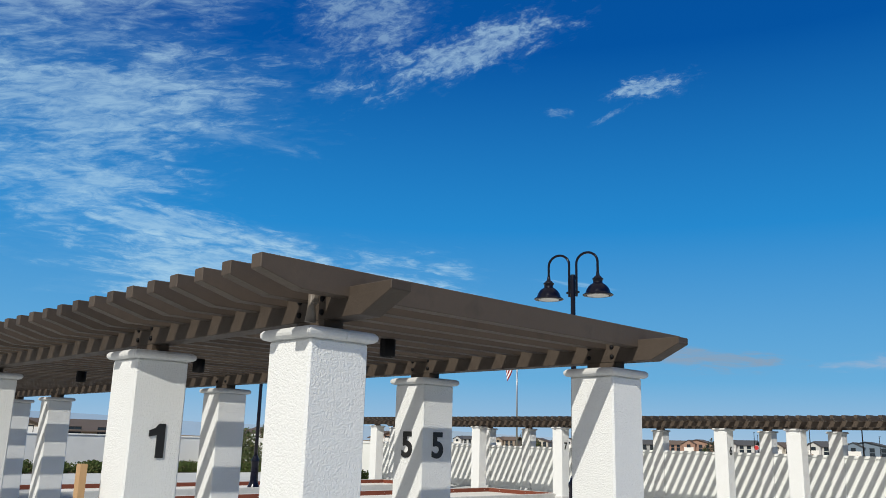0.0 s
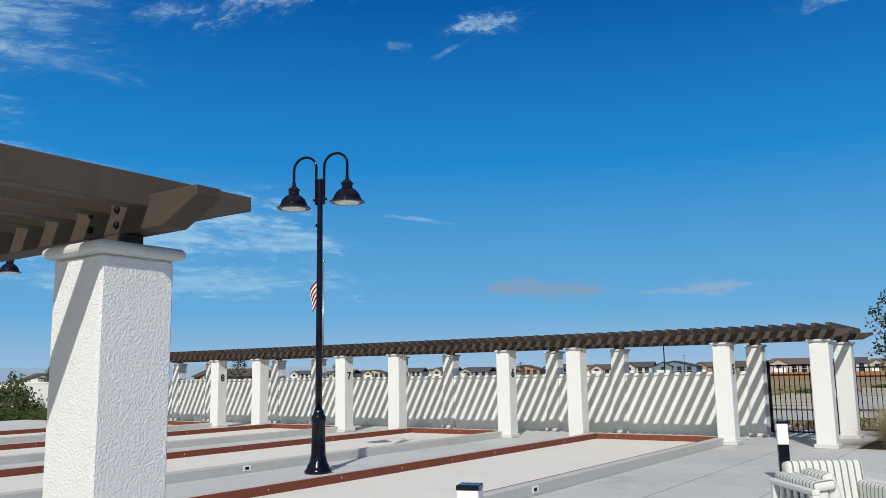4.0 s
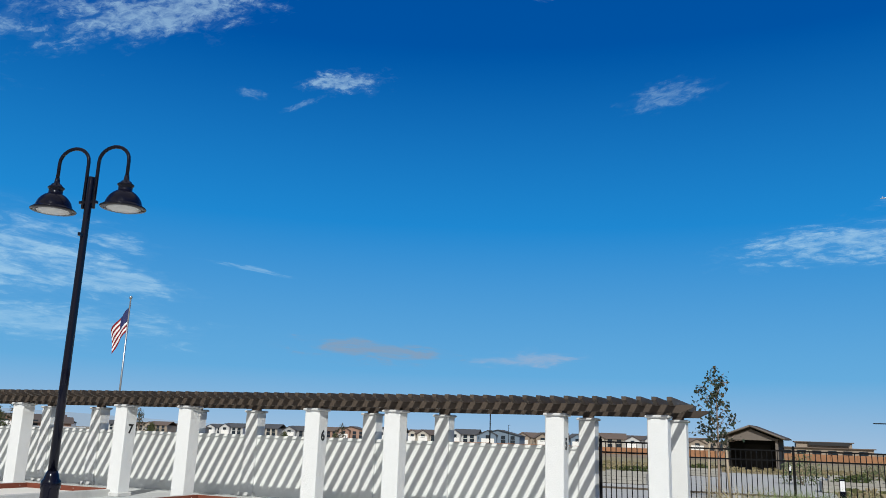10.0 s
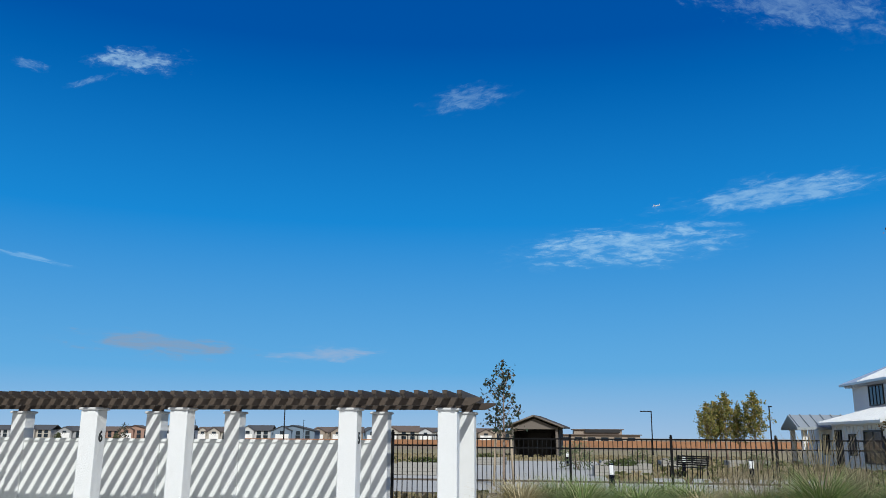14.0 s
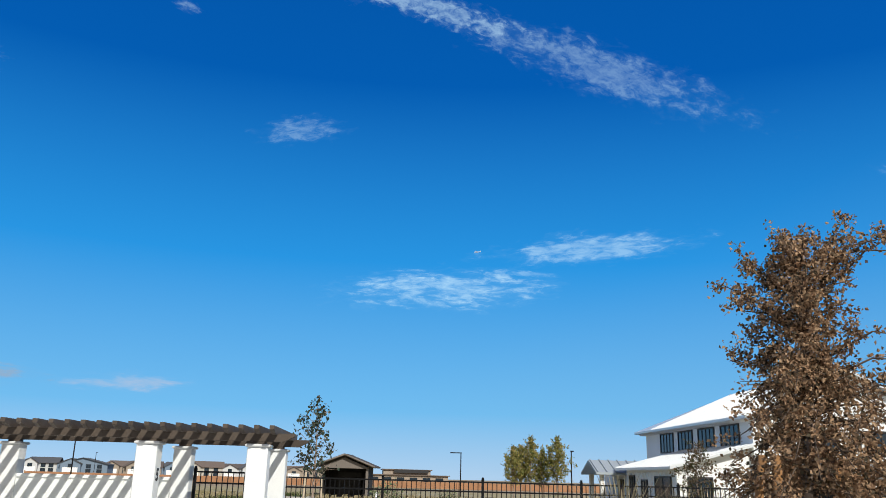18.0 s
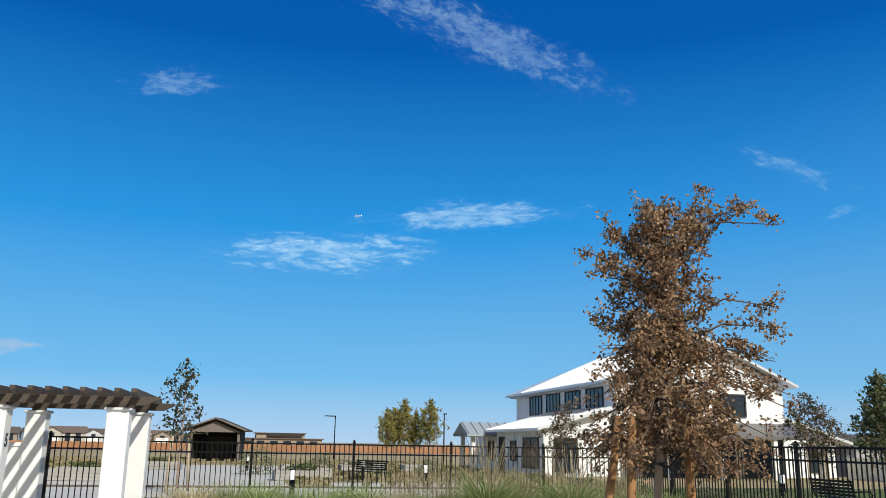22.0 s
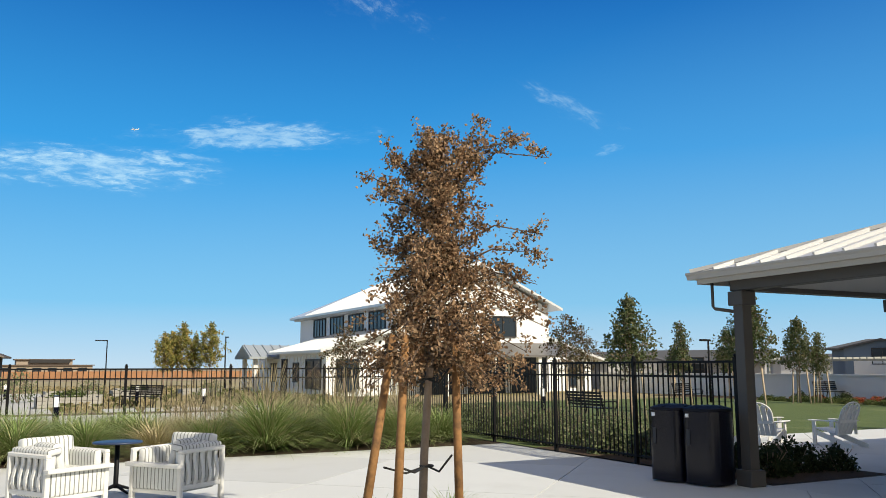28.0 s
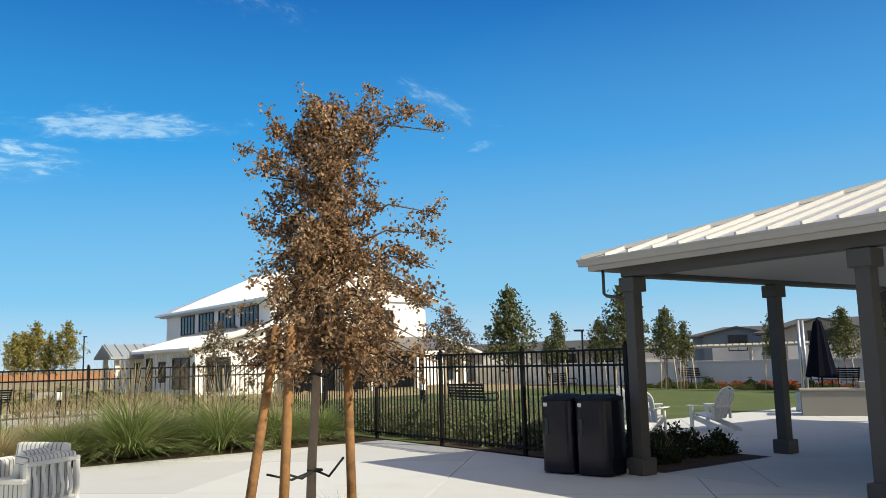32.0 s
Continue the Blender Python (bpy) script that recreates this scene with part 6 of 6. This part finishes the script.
link("wing_gable", prism_mesh("wing_gable", [(EX0, 2.15), (EX1, 2.15), (EX1, 2.25), (EX0, 3.35)], 0.18, SIDING, "y"), club, pose(0, EY0 + 0.09, 0))
window(26.9, EY0 - 0.02, 0.7, 0.8, 1.2, 0, club, 0)

# ---- hut ----
HUT_DARK = material("dark brown timber cladding", (0.014, 0.012, 0.012), 0.85, spread=0.3, fine=20)
HUT_TRIM = material("brown grey gable trim", (0.17, 0.145, 0.125), 0.8, spread=0.2)
hut = thing("garden_hut", "dark brown timber hut with shallow gable roof", "hut", pose(-3.72, 75.44, -0.03, 0, 0, -6.1))
link("back_wall", box_at("back_wall", -1.9, 1.9, 3.0, 3.15, 0, 2.45, HUT_DARK), hut)
for s in (-1, 1):
    link("side_wall", box_at("side_wall", s * 1.9 - 0.07, s * 1.9 + 0.07, 0.3, 3.0, 0, 2.45, HUT_DARK), hut)
    link("post", box_mesh("post", 0.2, 0.2, 2.45, HUT_TRIM), hut, pose(s * 1.85, 0.1, 0))
    link("fascia", tube_mesh("fascia", [(s * 2.5, -0.42, 2.42), (0, -0.42, 3.38)], 0.08, HUT_TRIM, 4), hut)
gable_wall(-1.9, 1.9, 0.0, 2.3, 2.4, 3.15, HUT_TRIM, hut)
gable_roof("roof", -2.1, 2.1, 0, 3.2, 2.5, 3.45, 0.4, material("dark shingle roof", (0.06, 0.05, 0.045), 0.9, spread=0.3), hut, "y", 0.0)
link("door_leaf", box_at("door_leaf", -1.0, 1.0, 2.9, 2.97, 0, 2.0, material("hut door", (0.02, 0.018, 0.018), 0.7)), hut)

# ---- far houses ----
ROOF_TILE = [material("brown tile roof", (0.10, 0.08, 0.07), 0.9, spread=0.25), material("grey tile roof", (0.075, 0.078, 0.085), 0.9, spread=0.25), material("tan tile roof", (0.14, 0.105, 0.085), 0.9, spread=0.25)]
HOUSE_WALL = [material("cream house render", (0.44, 0.41, 0.36), 0.9, spread=0.05), material("salmon house render", (0.33, 0.21, 0.16), 0.9, spread=0.05), material("slate blue house siding", (0.16, 0.22, 0.29), 0.85, spread=0.05), material("white house render", (0.52, 0.53, 0.53), 0.9, spread=0.05), material("grey house siding", (0.33, 0.34, 0.35), 0.9, spread=0.05), material("tan house render", (0.30, 0.25, 0.2), 0.9, spread=0.05)]
HOUSE_LABEL = ["cream", "salmon", "slate blue", "white", "grey", "tan"]


def house(x, y, w, d, h, rise, turn, wall, roof, along="x", z=-0.15):
    o = thing("house", f"{HOUSE_LABEL[wall]} suburban house with tiled roof far off", "house", pose(x, y, z, 0, 0, turn), "far houses")
    link("wall", box_at("wall", -w / 2, w / 2, -d / 2, d / 2, 0, h, HOUSE_WALL[wall]), o)
    gable_roof("roof", -w / 2, w / 2, -d / 2, d / 2, h, h + rise, 0.5, ROOF_TILE[roof], o, along, 2.5 if along == "x" else 0.0)
    fx = -w * 0.22
    link("front_gable", prism_mesh("front_gable", [(fx - w * 0.2, 0), (fx + w * 0.2, 0), (fx + w * 0.2, h), (fx, h + rise * 0.75), (fx - w * 0.2, h)], 1.5, HOUSE_WALL[wall], "y"), o, pose(0, -d / 2 - 0.75, 0))
    gable_roof("gable_roof", fx - w * 0.2, fx + w * 0.2, -d / 2 - 1.5, 0, h, h + rise * 0.85, 0.35, ROOF_TILE[roof], o, "y")
    if along == "y":
        gable_wall(-w / 2, w / 2, -d / 2 + 0.1, h - 0.1, h, h + rise - 0.1, HOUSE_WALL[wall], o)
    for k, q in enumerate((fx, w * 0.12, w * 0.34)):
        yy = -d / 2 - (1.52 if k == 0 else 0.02)
        window(q, yy, h * 0.62, 1.3, 1.1, 0, o, 1)
        if k:
            window(q, yy, h * 0.16, 1.4, 1.2, 0, o, 1)
    link("garage_door", box_at("garage_door", fx - w * 0.15, fx + w * 0.15, -d / 2 - 1.56, -d / 2 - 1.5, 0, 2.2, WHITE_TRIM), o)
    return o


rh = random.Random(8)
FAR = [(-210, 259, 0, 0), (-190, 257, 3, 1), (-169, 249, 0, 1), (-153, 244, 4, 1), (-135, 247, 1, 0), (-120, 244, 3, 1), (-105, 241, 0, 0), (-91, 234, 3, 1), (-78, 229, 2, 1), (-63, 227, 5, 0), (-49, 230, 0, 2), (-37, 243, 3, 1), (-25, 249, 5, 0), (-235, 269, 5, 2), (-256, 266, 3, 1), (-283, 252, 0, 0)]
for k, (x, y, wall, roof) in enumerate(FAR):
    big = wall == 2
    x, y = x * 1.25, y * 1.25
    house(x, y, 15 if big else rh.uniform(10.5, 13.5), 10, 2.9 if k % 3 == 0 else 3.4, 1.9, rh.uniform(-8, 8) + 15, wall, roof, "x" if k % 4 else "y")
for k, (x, y, wall, roof) in enumerate(FAR):
    house(x * 1.42 + 11, y * 1.42 + 6, rh.uniform(10.5, 13.5), 10, 3.3, 1.9, rh.uniform(-8, 8) + 15, (wall + 3) % 6, (roof + 1) % 3, "x")
for x, y, w, wall, roof, turn, h in ((-91.3, 61.5, 14, 5, 0, 55, 2.6), (-100.7, 43.8, 14, 0, 2, 60, 2.7), (-86.5, 77.6, 12, 1, 0, 50, 2.7), (-113.2, 102.7, 14, 1, 0, 50, 2.8), (-129.9, 79.3, 14, 0, 0, 55, 2.8), (-73.8, 27.0, 14, 5, 0, 70, 2.4), (-107.2, 13.5, 14, 4, 1, 80, 2.6)):
    house(x * 1.35, y * 1.35, w, 10, h * 0.8, 1.3, turn, wall, roof)
for x, y, w, wall, roof, turn, h, rise in ((71.73, 60.88, 14, 3, 1, -56, 2.25, 0.75), (63.56, 46.9, 13, 2, 1, -60, 3.15, 0.8), (56.61, 35.75, 13, 4, 1, -62, 3.0, 1.0), (63.14, 25, 14, 0, 1, -66, 2.6, 1.2), (47.96, 57.85, 13, 4, 1, -50, 2.1, 1.0), (63.31, 73.71, 15, 0, 1, -45, 2.3, 1.2), (54.86, 81.46, 14, 5, 1, -40, 2.2, 1.2), (44.52, 84.98, 14, 4, 1, -35, 2.2, 1.0), (68.3, 14.14, 14, 3, 1, -72, 2.6, 1.2)):
    house(x, y, w, 9, h, rise, turn, wall, roof)
TRELLIS = material("grey trellis timber", (0.33, 0.34, 0.31), 0.7)
trellis = thing("patio_trellis", "long grey slatted patio trellis before houses", "trellis", pose(41.92, 30.83, 0, 0, 0, 3.8))
for y in range(-12, 13, 4):
    link("post", box_mesh("post", 0.15, 0.15, 2.0, TRELLIS), trellis, pose(0, y, -0.1))
link("beam", box_at("beam", -0.08, 0.08, -12.3, 12.3, 1.9, 2.02, TRELLIS), trellis)
for k in range(60):
    link("slat", box_at("slat", -0.5, 1.5, -0.04, 0.04, 2.02, 2.12, TRELLIS) if k == 0 else SLAT, trellis, pose(0, -12 + 0.41 * k, 0))
    if k == 0:
        SLAT = trellis.children[-1].data
SCHOOL = thing("brown_hall", "long low brown hall with dark panel on roof", "building", pose(3.96, 203.88, -0.15, 0, 0, 2.1))
BROWN_HALL = material("brown hall render", (0.33, 0.27, 0.215), 0.9, spread=0.12)
link("wall", box_at("wall", -9.5, 9.5, 0, 12, 0, 2.3, BROWN_HALL), SCHOOL)
link("upper_storey", box_at("upper_storey", -5.5, 5.5, 1, 11, 2.3, 3.5, BROWN_HALL), SCHOOL)
link("lower_roof", box_at("lower_roof", -9.9, 9.9, -0.4, 12.4, 2.3, 2.5, ROOF_TILE[2]), SCHOOL)
link("roof", box_at("roof", -5.9, 5.9, 0.6, 11.4, 3.5, 3.7, ROOF_TILE[2]), SCHOOL)
link("roof_panel", box_at("roof_panel", -3.0, 5.0, 0.4, 0.6, 2.9, 3.6, FRAME_DARK), SCHOOL, label="dark roof panel")
for k in range(6):
    window(-7.5 + 3 * k, -0.02, 0.8, 1.6, 1.0, 0, SCHOOL, 1)
ORANGE = material("orange timber site fence", (0.34, 0.17, 0.085), 0.85, spread=0.5, big=0.2, fine=2)
site = thing("site_fence", "long orange brown timber site fence", "fence", pose(0, 0, 0))
for k in range(34):
    link("board_panel", box_at("board_panel", -1.95, 1.95, -0.03, 0.03, -0.1, 1.05, ORANGE) if k == 0 else PANEL, site, pose(-62 + 4 * k, 160 - 0.1 * k, 0))
    if k == 0:
        PANEL = site.children[-1].data
    link("post", box_mesh("post", 0.12, 0.12, 1.25, ORANGE), site, pose(-64 + 4 * k, 160 - 0.1 * k, -0.1))

# ---- street lamps, flag, aircraft ----
def street_light(x, y, h, arm, name_label="tall slim dark street light with flat head"):
    s = thing("street_light", name_label, "street lamp", pose(x, y, -0.1), "far street lights")
    link("pole", tube_mesh("pole", [(0, 0, 0), (0, 0, h)], [0.06, 0.045], BLACK, 8), s)
    link("head", box_at("head", min(0, arm) - 0.05, max(0, arm) + 0.05, -0.1, 0.1, h - 0.02, h + 0.07, BLACK), s)
    return s


street_light(6.54, 85.26, 4.1, -0.95)
street_light(14.29, 72.64, 4.1, 0.15)
for x, y, h, a in ((-7.72, 83.43, 3.2, 0.1), (-96.56, 206.72, 5.4, 0.2), (-52.8, 161.96, 4.6, 0.2), (-23.91, 71.57, 4.3, 0.15), (-38.64, 97.31, 4.6, 0.1), (28.38, 34.75, 2.9, -0.4), (-61.02, 130.4, 4.4, 0.1)):
    street_light(x, y, h, a)
FLAG_RED = material("flag red", (0.22, 0.006, 0.012), 0.8)
FLAG_WHITE = material("flag white", (0.8, 0.8, 0.8), 0.8)
FLAG_BLUE = material("flag blue", (0.02, 0.03, 0.12), 0.8)
pole = thing("flagpole", "steel flagpole with hanging striped flag", "flagpole", pose(-28.45, 34.6, -0.05))
link("pole", tube_mesh("pole", [(0, 0, 0), (0, 0, 7.5)], [0.055, 0.035], STEEL, 10), pole)
link("finial", lathe_mesh("finial", [(0.0, 7.48), (0.06, 7.52), (0.075, 7.58), (0.06, 7.64), (0.0, 7.67)], STEEL, 10), pole)
verts, faces, mats = [], [], []
NX, NY = 24, 9
for i in range(NX + 1):
    s = i / NX
    for j in range(NY + 1):
        q = j / NY
        fold = 0.10 * math.sin(7 * s + 2.2 * q) * s
        verts.append((-0.05 - 0.62 * s * (0.6 + 0.4 * (1 - q)) - 0.05 * math.sin(9 * s), fold - 0.35 * s, 7.1 - 1.15 * q - 1.15 * s ** 1.1 + 0.12 * q * s))
for i in range(NX):
    for j in range(NY):
        a = i * (NY + 1) + j
        faces.append((a, a + 1, a + NY + 2, a + NY + 1))
        mats.append(2 if (i < 11 and j < 5) else (0 if j % 2 == 0 else 1))
fm = mesh_of("flag", verts, faces, FLAG_RED, True)
fm.materials.append(FLAG_WHITE)
fm.materials.append(FLAG_BLUE)
fm.polygons.foreach_set("material_index", mats)
link("flag", fm, pole, label="red and white striped flag with blue corner")
PLANE = material("white aircraft paint", (0.8, 0.82, 0.84), 0.35)
d = bearing(5.6, 15.4) * 2900
craft = thing("aircraft", "small white aircraft high in the sky", "aircraft", pose(d.x, d.y, d.z, 0, 4, 70))
link("fuselage", lathe_mesh("fuselage", [(0.0, -13), (0.9, -11.5), (1.5, -8), (1.6, 4), (1.2, 10), (0.3, 14)], PLANE, 12), craft, pose(0, 0, 0, 90, 0, 0))
for s in (-1, 1):
    link("wing", mesh_of("wing", [(s * 1, -2.5, 0), (s * 13, 3.0, 1.1), (s * 13, 4.5, 1.1), (s * 1, 3, 0), (s * 1, -2.5, -0.4), (s * 13, 3, 0.95), (s * 13, 4.5, 0.95), (s * 1, 3, -0.4)], [(0, 1, 2, 3), (7, 6, 5, 4), (0, 4, 5, 1), (1, 5, 6, 2), (2, 6, 7, 3), (3, 7, 4, 0)], PLANE), craft)
    link("tailplane", box_at("tailplane", min(0, s * 4.5), max(0, s * 4.5), -13.2, -11.4, 0.5, 0.8, PLANE), craft)
link("fin", prism_mesh("fin", [(-13.5, 0.8), (-10, 1.0), (-12.6, 5), (-14, 5)], 0.3, PLANE, "x"), craft)

# ---- stop sign, court drains and far hills ----
sign = thing("stop_sign", "red octagonal road sign on a steel post", "road sign", pose(-67.6, 144.8, -0.1, 0, 0, 24))
link("post", tube_mesh("post", [(0, 0.04, 0), (0, 0.04, 2.6)], 0.04, STEEL, 8), sign)
for name, r, z, mat in (("sign_rim", 0.46, 0.0, FLAG_WHITE), ("sign_face", 0.42, 0.012, material("sign red", (0.5, 0.02, 0.02), 0.5))):
    ring = [(r * math.cos(radians(22.5 + 45 * k)), r * math.sin(radians(22.5 + 45 * k))) for k in range(8)]
    link(name, prism_mesh(name, ring, 0.01, mat, "z"), sign, pose(0, -z, 2.15, 90, 0, 0))
for k in range(3):
    drain = thing("court_drain", "small white drain outlet in the court kerb", "drain", pose(XS[1 + 2 * k] - 0.058, 12.9, 0.04), "court drains")
    link("cover", box_mesh("cover", 0.008, 0.16, 0.09, BOLLARD_WHITE), drain)
    link("opening", box_mesh("opening", 0.004, 0.08, 0.045, BLACK), drain, pose(0.006, 0, 0.02))
# distance haze is put into the hills' own blue colour
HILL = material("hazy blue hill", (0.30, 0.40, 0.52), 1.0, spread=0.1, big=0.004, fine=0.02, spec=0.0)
rng_hill = np.random.default_rng(4)
bumps = [(rng_hill.uniform(0.03, 0.2), rng_hill.uniform(0, 6.28)) for k in range(7)]
hv, hf = [], []
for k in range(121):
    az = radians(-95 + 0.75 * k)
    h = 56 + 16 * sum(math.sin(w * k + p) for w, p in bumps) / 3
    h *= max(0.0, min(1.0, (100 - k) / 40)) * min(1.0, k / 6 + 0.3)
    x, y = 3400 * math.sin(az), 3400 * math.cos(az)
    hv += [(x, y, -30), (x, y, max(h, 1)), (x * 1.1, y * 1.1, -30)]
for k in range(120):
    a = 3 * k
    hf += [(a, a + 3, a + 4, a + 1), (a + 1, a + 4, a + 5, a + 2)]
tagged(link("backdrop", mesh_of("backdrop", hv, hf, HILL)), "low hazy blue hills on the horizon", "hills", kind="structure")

# ---- small things by the near pergola ----
post = thing("timber_stick", "pale timber stick beside a stucco column", "timber stick", pose(-4.5, 2.45, 0))
link("stick", box_mesh("stick", 0.07, 0.045, 1.42, material("raw pale timber", (0.45, 0.28, 0.14), 0.8, spread=0.2)), post)
